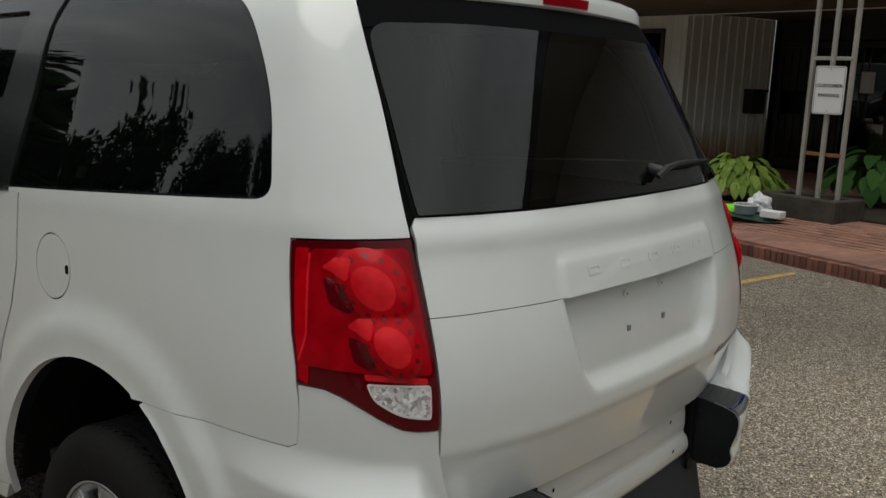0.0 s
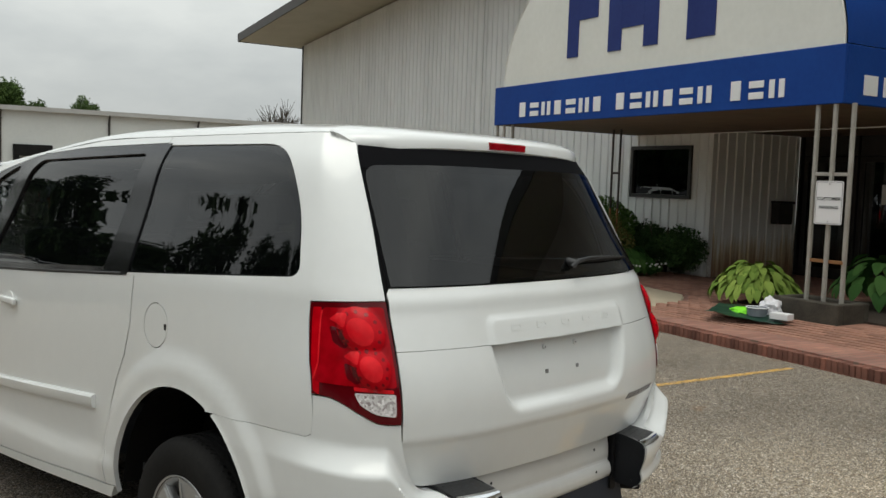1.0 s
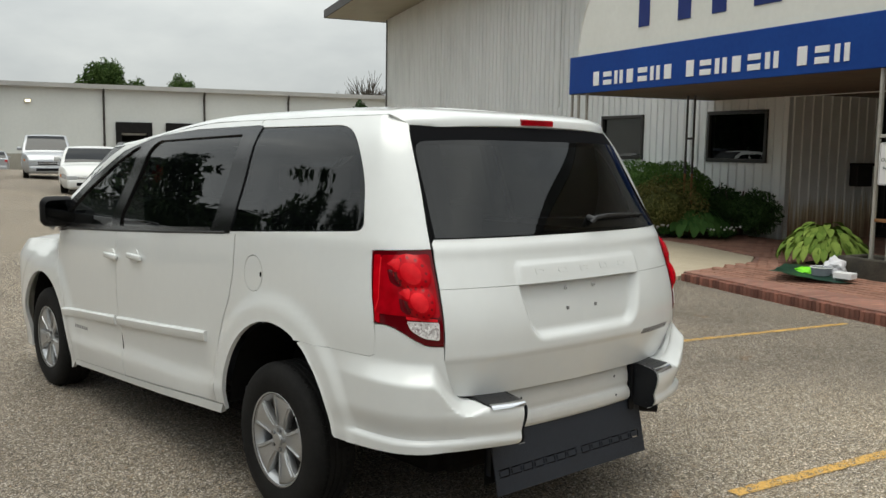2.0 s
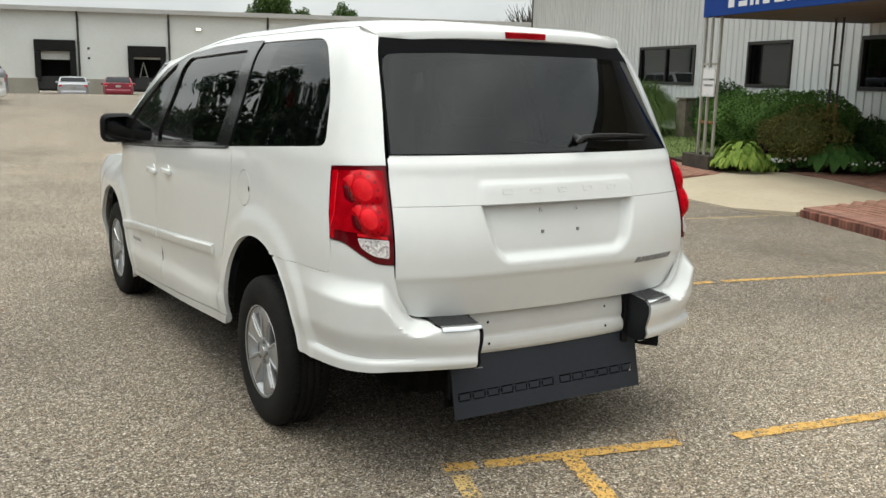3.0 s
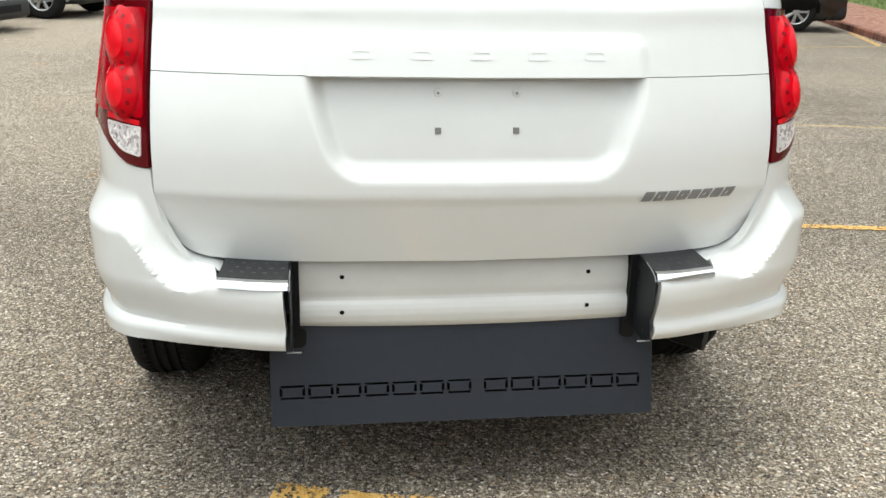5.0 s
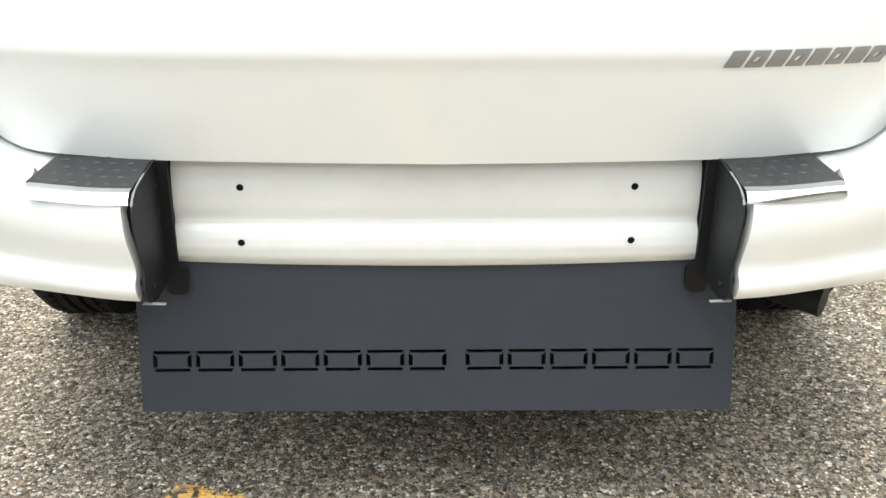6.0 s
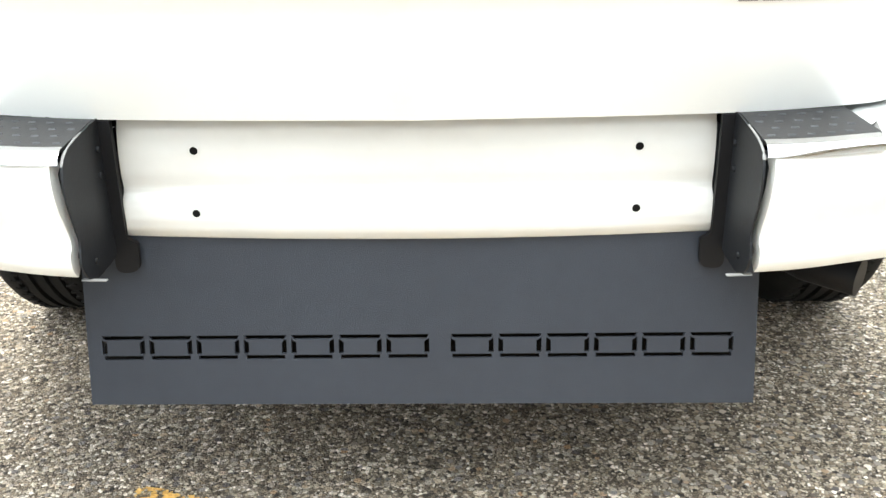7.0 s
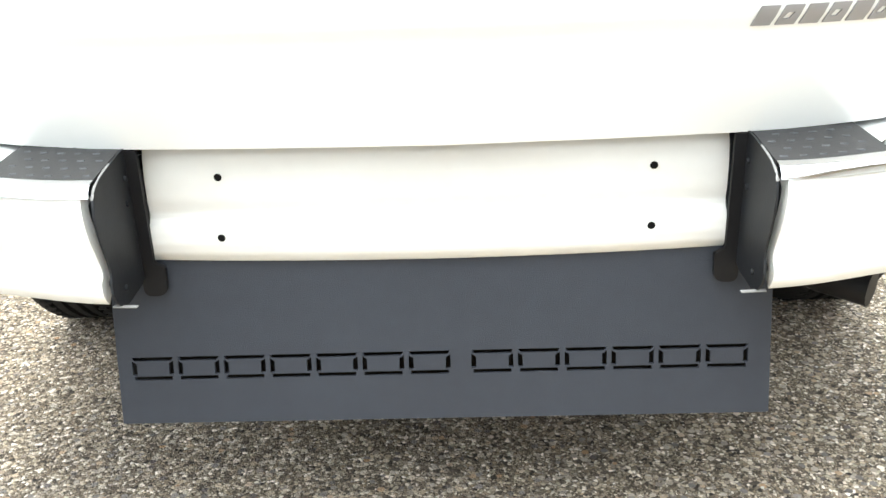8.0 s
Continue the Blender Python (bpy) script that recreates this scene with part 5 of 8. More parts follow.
    # two paler spots: brightness painted in by the van, dusty ground far off
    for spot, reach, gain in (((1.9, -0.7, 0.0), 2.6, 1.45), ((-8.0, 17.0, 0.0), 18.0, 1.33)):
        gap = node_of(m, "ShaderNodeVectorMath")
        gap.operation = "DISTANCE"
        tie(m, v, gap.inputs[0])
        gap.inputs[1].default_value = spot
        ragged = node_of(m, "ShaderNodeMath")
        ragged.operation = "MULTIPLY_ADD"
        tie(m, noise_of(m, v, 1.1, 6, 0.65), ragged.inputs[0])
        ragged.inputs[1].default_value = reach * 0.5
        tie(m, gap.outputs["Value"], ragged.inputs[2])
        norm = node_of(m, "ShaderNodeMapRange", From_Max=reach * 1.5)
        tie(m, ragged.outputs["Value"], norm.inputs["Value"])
        light_and_dust = ramp_of(m, norm.outputs["Result"], [(0.35, (gain, gain * 0.99, gain * 0.97)), (0.85, (1, 1, 1))])
        mixed = mix_col(m, 1.0, mixed, light_and_dust, "MULTIPLY")
    rust = ramp_of(m, noise_of(m, v, 2.3, 3, 0.5), [(0.70, (1, 1, 1)), (0.78, (1.05, 0.72, 0.48))])
    mixed = mix_col(m, 0.8, mixed, rust, "MULTIPLY")
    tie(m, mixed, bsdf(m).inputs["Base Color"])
    h = mix_col(m, 0.35, edge.outputs["Distance"], small.outputs["Distance"])
    bump_of(m, h, 0.8, 0.013)
    return m


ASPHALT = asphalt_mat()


def worn_paint(name, c1, c2, keep):
    """Road paint that has worn off in specks, so that the ground shows between."""
    m = mat_new(name, c1, 0.75, spec=0.3)
    v = coords(m)
    tie(m, ramp_of(m, noise_of(m, v, 30, 4), [(0.3, c1), (0.7, c2)]), bsdf(m).inputs["Base Color"])
    vor = node_of(m, "ShaderNodeTexVoronoi", Scale=112.0)
    tie(m, v, vor.inputs["Vector"])
    sp = node_of(m, "ShaderNodeSeparateColor")
    tie(m, vor.outputs["Color"], sp.inputs["Color"])
    mask = mix_col(m, 0.30, noise_of(m, v, 9, 8, 0.75), sp.outputs["Green"])
    cut = ramp_of(m, mask, [(keep, (0, 0, 0)), (keep + 0.05, (1, 1, 1))])
    tie(m, cut, bsdf(m).inputs["Alpha"])
    bump_of(m, vor.outputs["Distance"], 0.6, 0.006)
    return m


YELLOW = worn_paint("worn_yellow_paint", (0.60, 0.34, 0.085), (0.70, 0.44, 0.15), 0.405)
YELLOW_FAINT = worn_paint("faded_yellow_paint", (0.56, 0.38, 0.14), (0.64, 0.46, 0.20), 0.47)

# ---- ground, one sheet to the horizon ----
gd = [-900, -300, -100, -50, -30, -20, -14, -10] + [-8 + 0.75 * k for k in range(19)] + [8, 12, 20, 40, 100, 300, 900]
gs = [-900, -300, -100, -40, -15, -5, 0, 3, 4, 4.4, 4.8, 5.2, 5.6, 6] + [7 + k for k in range(56)] + [68, 75, 100, 300, 900]
gv = [(*site(d, s)[:2], rise(d, s)) for s in gs for d in gd]
gn = len(gd)
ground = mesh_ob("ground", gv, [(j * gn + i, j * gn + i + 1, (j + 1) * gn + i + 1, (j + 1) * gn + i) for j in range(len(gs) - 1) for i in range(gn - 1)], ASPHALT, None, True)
struct(ground, "weathered tan and grey chip-seal asphalt car park", "ground")


def stripe(points, width, mat, label):
    """A painted line along points, laid on the asphalt."""
    v, f = [], []
    rs = random.Random(int(points[0][0] * 1000))
    fine = []
    for a, b in zip(points, points[1:]):
        n = max(1, int(math.hypot(b[0] - a[0], b[1] - a[1]) / 0.03))
        fine += [(a[0] + (b[0] - a[0]) * i / n, a[1] + (b[1] - a[1]) * i / n) for i in range(n)]
    points = fine + [points[-1]]
    for i, p in enumerate(points):
        p = Vector((*p, 0))
        d = (Vector((*points[min(i + 1, len(points) - 1)], 0)) - Vector((*points[max(i - 1, 0)], 0))).normalized()
        side = Vector((-d.y, d.x, 0)) * width / 2
        a, b = p + side * rs.uniform(0.84, 1.08), p - side * rs.uniform(0.84, 1.08)
        v += [(a.x, a.y, gz(a.x, a.y) + 0.005), (b.x, b.y, gz(b.x, b.y) + 0.005)]
    f = [(2 * i, 2 * i + 1, 2 * i + 3, 2 * i + 2) for i in range(len(points) - 1)]
    ob = mesh_ob("parking_line", v, f, mat)
    return tagged(ob, label, "road marking", "parking lines", "structure")


def line_pts(a, b, n=9):
    return [(a[0] + (b[0] - a[0]) * i / n, a[1] + (b[1] - a[1]) * i / n) for i in range(n + 1)]


worn, faded = "worn yellow parking line painted on asphalt", "faded thin yellow parking line on asphalt"
stripe(line_pts((-0.50, 0.035), (-0.36, -0.0)), 0.085, YELLOW, worn)
stripe(line_pts((-0.33, -0.012), (0.57, -0.205), 14), 0.078, YELLOW, worn)
stripe(line_pts((0.845, -0.275), (4.6, -0.86), 20), 0.085, YELLOW, worn)
stripe(line_pts((0.025, -0.125), (-1.15, -4.4), 30), 0.085, YELLOW, worn)
stripe(line_pts((-0.475, -0.055), (-0.56, -0.33), 6), 0.075, YELLOW_FAINT, worn)
stripe(line_pts((2.05, 2.42), (3.30, 2.235), 8), 0.075, YELLOW, worn)
stripe(line_pts((3.40, 2.22), (5.88, 1.655), 14), 0.075, YELLOW, worn)
stripe(line_pts((3.6, 5.42), (7.05, 4.74), 12), 0.055, YELLOW_FAINT, faded)
stripe(line_pts((5.68, 5.07), (7.15, 8.62), 12), 0.085, YELLOW, worn)
stripe(line_pts((6.6, 11.7), (9.15, 12.17), 8), 0.09, YELLOW_FAINT, faded)
stripe(line_pts((8.42, 12.1), (9.25, 14.5), 8), 0.09, YELLOW, worn)
TAR = varied("dark_crack", (0.018, 0.016, 0.014), (0.035, 0.03, 0.026), 8, 0.9)


def crack(points, width):
    rnd = random.Random(int(points[0][0] * 100))
    pts = []
    for a, b in zip(points, points[1:]):
        for i in range(14):
            t = i / 14
            pts.append((a[0] + (b[0] - a[0]) * t + rnd.uniform(-1, 1) * 0.03, a[1] + (b[1] - a[1]) * t + rnd.uniform(-1, 1) * 0.03))
    v = []
    for i, p in enumerate(pts):
        w = width * max(0.0, rnd.uniform(-0.45, 0.8))
        z = gz(p[0], p[1]) + 0.003
        v += [(p[0] - w, p[1], z), (p[0] + w, p[1] + w * 0.6, z)]
    ob = mesh_ob("crack", v, [(2 * i, 2 * i + 1, 2 * i + 3, 2 * i + 2) for i in range(len(pts) - 1)], TAR)
    return tagged(ob, "dark irregular crack in the asphalt", "crack", "asphalt cracks", "structure")


crack([(0.60, -0.16), (0.49, -0.41), (0.39, -0.72), (0.36, -1.5)], 0.006)
crack([(-4.5, 4.3), (-1.8, 4.69), (-0.9, 5.0)], 0.010)
crack([(-1.9, 7.2), (-0.64, 7.5), (0.4, 9.5), (0.9, 14.0)], 0.014)
crack([(-6.0, 9.0), (-3.2, 10.2), (-1.0, 13.0), (-2.0, 20.0)], 0.016)
crack([(3.3, 2.3), (3.36, 1.6), (3.2, 0.6)], 0.008)
crack([(2.2, 4.2), (3.6, 4.5), (5.6, 4.6)], 0.008)

# loose chips on the asphalt behind the van
rnd = random.Random(5)
cv, cf = [], []
for _ in range(5200):
    x, y = rnd.uniform(-1.6, 1.6), rnd.uniform(-1.3, 0.95)
    r = rnd.uniform(0.0022, 0.0058)
    b = len(cv)
    a0 = rnd.uniform(0, 6.28)
    for k in range(4):
        a = a0 + k * 1.5708 + rnd.uniform(-0.35, 0.35)
        cv.append((x + r * math.cos(a), y + r * math.sin(a) * rnd.uniform(0.6, 1), 0.0))
    cv.append((x + rnd.uniform(-0.3, 0.3) * r, y + rnd.uniform(-0.3, 0.3) * r, r * rnd.uniform(0.45, 0.9)))
    cf += [(b + k, b + (k + 1) % 4, b + 4) for k in range(4)]
CHIP = mat_new("stone_chips", (0.2, 0.18, 0.14), 0.8)
geo = node_of(CHIP, "ShaderNodeNewGeometry")
tie(CHIP, ramp_of(CHIP, geo.outputs["Random Per Island"], [(0.0, (0.13, 0.108, 0.08)), (0.4, (0.30, 0.26, 0.19)), (0.8, (0.46, 0.41, 0.32)), (1.0, (0.66, 0.63, 0.57))]), bsdf(CHIP).inputs["Base Color"])
tagged(mesh_ob("gravel_chips", cv, cf, CHIP), "loose stone chips scattered on the asphalt", "gravel", kind="stuff")

# ---- materials of the building and garden ----
def siding_mat():
    m = mat_new("white_ribbed_steel", (0.62, 0.63, 0.60), 0.45)
    v = coords(m)
    grime = noise_of(m, coords(m, "Object", (1.2, 1.2, 0.25)), 1.4, 6, 0.6)
    tie(m, ramp_of(m, grime, [(0.3, (0.68, 0.69, 0.67)), (0.55, (0.785, 0.795, 0.775)), (0.8, (0.815, 0.825, 0.805))]), bsdf(m).inputs["Base Color"])
    return m


def stained_siding():
    """Siding with rust-brown runs on its lower part, as splash has left them."""
    m = mat_new("stained_ribbed_steel", (0.5, 0.5, 0.46), 0.5)
    sepx = node_of(m, "ShaderNodeSeparateXYZ")
    tie(m, coords(m), sepx.inputs["Vector"])
    runs = noise_of(m, coords(m, "Object", (7, 7, 0.35)), 1.6, 5, 0.65)
    hgt = node_of(m, "ShaderNodeMapRange", From_Min=0.2, From_Max=1.45, To_Min=0.52, To_Max=-0.15)
    tie(m, sepx.outputs["Z"], hgt.inputs["Value"])
    add = node_of(m, "ShaderNodeMath")
    add.operation = "ADD"
    tie(m, runs, add.inputs[0])
    tie(m, hgt.outputs["Result"], add.inputs[1])
    tie(m, ramp_of(m, add.outputs["Value"], [(0.66, (0.76, 0.755, 0.715)), (0.82, (0.52, 0.42, 0.27)), (1.0, (0.28, 0.17, 0.105))]), bsdf(m).inputs["Base Color"])
    return m


SIDING, SIDING_STAIN = siding_mat(), stained_siding()
BRICK = varied("red_brick", (0.135, 0.055, 0.040), (0.26, 0.115, 0.080), 9, 0.85, 0.95, 0.5, 120)
oi = node_of(BRICK, "ShaderNodeObjectInfo")
base_in = bsdf(BRICK).inputs["Base Color"]
old = base_in.links[0].from_socket
tie(BRICK, mix_col(BRICK, 1.0, old, ramp_of(BRICK, oi.outputs["Random"], [(0.0, (0.55, 0.5, 0.5)), (0.5, (1, 1, 1)), (1.0, (1.45, 1.35, 1.3))]), "MULTIPLY"), base_in)


def paver_mat():
    m = mat_new("red_pavers", (0.2, 0.07, 0.05), 0.8)
    v = coords(m)
    bt = node_of(m, "ShaderNodeTexBrick", Scale=1.0, Mortar_Size=0.006, Brick_Width=0.2, Row_Height=0.1, Color1=(0.27, 0.125, 0.095, 1), Color2=(0.36, 0.185, 0.14, 1), Mortar=(0.20, 0.145, 0.112, 1), Bias=0.0)
    tie(m, v, bt.inputs["Vector"])
    big = ramp_of(m, noise_of(m, v, 0.8, 5), [(0.3, (0.7, 0.72, 0.75)), (0.7, (1.2, 1.12, 1.05))])
    tie(m, mix_col(m, 1.0, bt.outputs["Color"], big, "MULTIPLY"), bsdf(m).inputs["Base Color"])
    inv = node_of(m, "ShaderNodeInvert")
    tie(m, bt.outputs["Fac"], inv.inputs["Color"])
    bump_of(m, inv.outputs["Color"], 0.5, 0.006)
    return m


PAVER = paver_mat()
CONCRETE = varied("tan_concrete", (0.40, 0.335, 0.240), (0.50, 0.425, 0.312), 0.9, 0.85, 0.92, 0.3, 90)
STONE = varied("dark_weathered_stone", (0.03, 0.026, 0.020), (0.075, 0.066, 0.05), 4, 0.9, 0.95, 0.6, 30)
BLUE = varied("blue_awning_fabric", (0.004, 0.042, 0.235), (0.007, 0.058, 0.285), 1.2, 0.65, 0.75, 0.15, 300, spec=0.25)
FABRIC = varied("white_awning_fabric", (0.70, 0.70, 0.65), (0.78, 0.78, 0.73), 0.8, 0.7, 0.8, 0.1, 200)
NAVY = varied("dark_blue_letter_fabric", (0.016, 0.03, 0.15), (0.024, 0.045, 0.19), 1.5, 0.65, spec=0.25)
BRIGHT = mat_new("white_sign_paint", (0.8, 0.8, 0.8), 0.5)
SOFFIT = varied("brown_timber_soffit", (0.09, 0.062, 0.042), (0.165, 0.115, 0.078), 2.5, 0.7, 0.8, 0.2, 40)
TANSOFFIT = varied("tan_soffit_board", (0.40, 0.37, 0.31), (0.48, 0.45, 0.38), 1.2, 0.7)
FASCIA = varied("dark_brown_fascia", (0.030, 0.026, 0.022), (0.05, 0.043, 0.037), 3, 0.5)
POST = varied("painted_steel_post", (0.27, 0.255, 0.22), (0.42, 0.40, 0.36), 3, 0.5, 0.6)
RUST = varied("rusted_steel", (0.16, 0.07, 0.025), (0.30, 0.15, 0.06), 7, 0.85, 0.95, 0.4, 60)
WINFRAME = varied("bronze_window_frame", (0.018, 0.016, 0.014), (0.03, 0.027, 0.024), 6, 0.4)
# near-black for unseen interiors: the dimness indoors is put into the colour
ROOM = mat_new("room_painted_dim", (0.05, 0.05, 0.048), 0.9, spec=0.1)
BLIND = varied("pale_blind", (0.45, 0.45, 0.42), (0.55, 0.55, 0.52), 4, 0.8)
LAWN = varied("lawn_soil", (0.10, 0.145, 0.035), (0.18, 0.23, 0.07), 1.6, 0.95, bump=0.5, bscale=50)
SOIL = varied("dark_mulch", (0.025, 0.017, 0.012), (0.055, 0.04, 0.028), 8, 0.95, bump=0.8, bscale=40)
GREYWALL = varied("grey_concrete_base", (0.26, 0.24, 0.20), (0.36, 0.34, 0.29), 0.8, 0.9, bump=0.2)
DOCKWALL = varied("pale_metal_wall", (0.62, 0.63, 0.60), (0.70, 0.71, 0.675), 0.35, 0.5)
ROOFEDGE = varied("weathered_roof_edge", (0.36, 0.35, 0.33), (0.46, 0.45, 0.43), 0.8, 0.6)


def leaf_mat(name, lo, hi, rough=0.7):
    m = mat_new(name, lo, rough, spec=0.14)
    g = node_of(m, "ShaderNodeNewGeometry")
    o = node_of(m, "ShaderNodeObjectInfo")
    add = node_of(m, "ShaderNodeMath")
    add.operation = "FRACT"
    s = node_of(m, "ShaderNodeMath")
    s.operation = "ADD"
    tie(m, g.outputs["Random Per Island"], s.inputs[0])
    tie(m, o.outputs["Random"], s.inputs[1])
    tie(m, s.outputs["Value"], add.inputs[0])
    tie(m, ramp_of(m, add.outputs["Value"], [(0.0, lo), (1.0, hi)]), bsdf(m).inputs["Base Color"])
    bsdf(m).inputs["Subsurface Weight"].default_value = 0.0
    return m


HEDGE = leaf_mat("hedge_leaf", (0.038, 0.092, 0.020), (0.135, 0.240, 0.058))
YEW = leaf_mat("dark_evergreen_leaf", (0.018, 0.044, 0.013), (0.055, 0.11, 0.032))
OLIVE = leaf_mat("bronze_shrub_leaf", (0.075, 0.085, 0.024), (0.21, 0.195, 0.065))
HOSTA = leaf_mat("yellow_green_hosta_leaf", (0.11, 0.19, 0.03), (0.27, 0.36, 0.075))
HOSTA_DARK = leaf_mat("green_hosta_leaf", (0.03, 0.085, 0.02), (0.075, 0.16, 0.04))
REED = leaf_mat("ornamental_grass_blade", (0.05, 0.095, 0.025), (0.175, 0.255, 0.08))
PURPLE = leaf_mat("purple_leaf", (0.020, 0.008, 0.014), (0.05, 0.02, 0.03))
PETAL = mat_new("white_petal", (0.8, 0.8, 0.78), 0.6)
GRASS = leaf_mat("grass_blade", (0.075, 0.115, 0.034), (0.135, 0.19, 0.062))
TREELEAF = leaf_mat("tree_leaf", (0.03, 0.058, 0.014), (0.095, 0.15, 0.042))
DARKTREE = leaf_mat("dark_tree_leaf", (0.012, 0.027, 0.010), (0.040, 0.072, 0.024))
BARK = varied("tree_bark", (0.05, 0.04, 0.03), (0.10, 0.085, 0.065), 6, 0.9, bump=0.6, bscale=25)


# ---- pavement, kerb, lawn ----
def pave_z(d, s):
    """Top of the brick paving: it climbs a little from the kerb towards the porch posts."""
    return rise(6, s) + 0.118 + 0.095 * smooth01((d - 5.9) / 1.3) * (1 - smooth01((s - 5.6) / 1.6))


def slab(name, outline, z0, z1, mat, label, cat):
    """A flat slab with the outline in site coordinates (distance, along)."""
    bm = bmesh.new()
    lo = [bm.verts.new((d, s, z0 + rise(6, s))) for d, s in outline]
    hi = [bm.verts.new((d, s, (z1[i] if isinstance(z1, list) else z1) + rise(6, s))) for i, (d, s) in enumerate(outline)]
    bm.faces.new(hi)
    n = len(lo)
    for i in range(n):
        bm.faces.new((lo[i], lo[(i + 1) % n], hi[(i + 1) % n], hi[i]))
    ob = part(name, bm, mat)
    ob.matrix_world = FLAT
    return struct(ob, label, cat)


KERB_D = 5.12
KERB_TURN = FLAT @ pose(5.75, 6.35, 0, 0, 0, -4.75) @ pose(-5.12, -5.60, 0)
PAVING = [(2.88, -29.1), (5.80, 6.36), (6.45, 6.56), (7.32, 6.74), (8.05, 7.4), (8.35, 9.1), (8.3, 10.3), (10.5, 10.3), (10.5, 9.35), (13.2, 9.35), (13.2, 3.2), (7.6, 3.2), (7.45, -30)]
PAVING_NORTH = [(5.20, 9.62), (5.20, 60), (7.25, 60), (7.25, 10.6), (6.9, 10.2)]
slab("pavement", PAVING, 0.0, 0.112, PAVER, "red brick paving along the parking and up to the entrance", "pavement")
slab("pavement_north", PAVING_NORTH, 0.0, 0.110, PAVER, "red brick footpath beside the lawn", "pavement")
slab("concrete_ramp", [(5.25, 7.1), (5.72, 6.38), (6.45, 6.585), (7.32, 6.77), (8.03, 7.43), (8.33, 9.12), (8.28, 10.32), (7.0, 10.9), (5.2, 9.60), (4.9, 9.2)], 0.0, [0.012, 0.05, 0.108, 0.108, 0.108, 0.108, 0.108, 0.108, 0.03, 0.012], CONCRETE, "tan concrete ramp from the car park to the entrance", "pavement")


def lawn_z(d):
    return 0.112 + 0.24 * smooth01((d - 7.3) / 2.2)


def lawn(name, d0, d1, s0, s1, label):
    ds, ss = np.linspace(d0, d1, 8), np.linspace(s0, s1, 12)
    v = [(d, s, lawn_z(d) + 0.012 * noise.noise((d, s, 0))) for s in ss for d in ds]
    f = [(j * 8 + i, j * 8 + i + 1, (j + 1) * 8 + i + 1, (j + 1) * 8 + i) for j in range(11) for i in range(7)]
    ob = mesh_ob(name, v, f, LAWN, None, True)
    ob.matrix_world = SITE
    struct(ob, label, "lawn")
    rn, gvs, gfs = random.Random(int(s0 * 10)), [], []
    count = int((d1 - d0) * (s1 - s0) * (260 if s1 - s0 < 25 else 150))
    for _ in range(count):
        d, s = rn.uniform(d0, d1), rn.uniform(s0, s1)
        h, a = rn.uniform(0.03, 0.075), rn.uniform(0, 6.28)
        dx, dy, b = math.cos(a) * 0.007, math.sin(a) * 0.007, len(gvs)
        z = lawn_z(d)
        gvs += [(d - dx, s - dy, z), (d + dx, s + dy, z), (d + rn.uniform(-0.03, 0.03), s + rn.uniform(-0.03, 0.03), z + h)]
        gfs.append((b, b + 1, b + 2))
    g = mesh_ob("grass", gvs, gfs, GRASS)
    g.matrix_world = SITE
    tagged(g, "short green mown grass", "grass", kind="stuff")


lawn("lawn_north", 7.26, 10.5, 11.9, 35, "mown lawn between the brick path and the hedge")
lawn("lawn_south", 7.5, 10.5, -14, 3.9, "mown lawn beside the entrance planter")
slab("planting_bed_north", [(7.3, 10.95), (8.3, 10.36), (10.48, 10.34), (10.48, 12.6), (7.27, 12.6)], 0.05, [0.13, 0.13, 0.28, 0.35, 0.17], SOIL, "dark mulched planting bed by the entrance", "planting bed")
slab("planting_bed_south", [(7.45, 3.95), (7.5, 5.9), (8.2, 6.1), (9.6, 5.2), (9.6, 3.3), (7.45, 3.3)], 0.05, 0.236, SOIL, "dark mulched planting bed by the porch post", "planting bed")

brick_bm = box_bm(-0.048, 0.048, -0.0305, 0.0305, -0.05, 0.114, 0.006, 1)
brick_me = bpy.data.meshes.new("brick")
brick_bm.to_mesh(brick_me)
brick_bm.free()
brick_me.materials.append(BRICK)


def kerb(name, s0, s1, label):
    """A kerb of upright bricks: each an object on one mesh, the far ones joined."""
    core = part(name, box_bm(KERB_D + 0.02, 5.20, s0, s1, -0.03, 0.100, 0), CONCRETE)
    core.matrix_world = KERB_TURN if s1 < 6 else SITE
    struct(core, label, "kerb")
    rk, n, far_v, far_f = random.Random(3), int((s1 - s0) / 0.0675), [], []
    base = [v.co.copy() for v in brick_me.vertices]
    fcs = [tuple(p.vertices) for p in brick_me.polygons]
    near = [k for k in range(n) if -2.0 < s0 + (k + 0.5) * 0.0675 < 20.0]
    for k in range(n):
        s = s0 + (k + 0.5) * 0.0675
        m = pose(KERB_D + 0.03 + rk.uniform(-0.004, 0.004), s, rk.uniform(-0.006, 0.003), rk.uniform(-1.2, 1.2), rk.uniform(-1.5, 1.5), rk.uniform(-1, 1))
        if k in near:
            b = new("brick", brick_me)
            b.parent = core
            b.matrix_basis = m
        else:
            q = len(far_v)
            far_v += [m @ v for v in base]
            far_f += [tuple(q + i for i in fc) for fc in fcs]
    if far_v:
        o = mesh_ob("bricks_far", far_v, far_f, BRICK, core)
        o["kind"] = "stuff"


kerb("kerb_south", -14, 5.60, "kerb of upright dark red bricks edging the brick paving")
kerb("kerb_north", 9.66, 48, "kerb of upright red bricks edging the footpath")


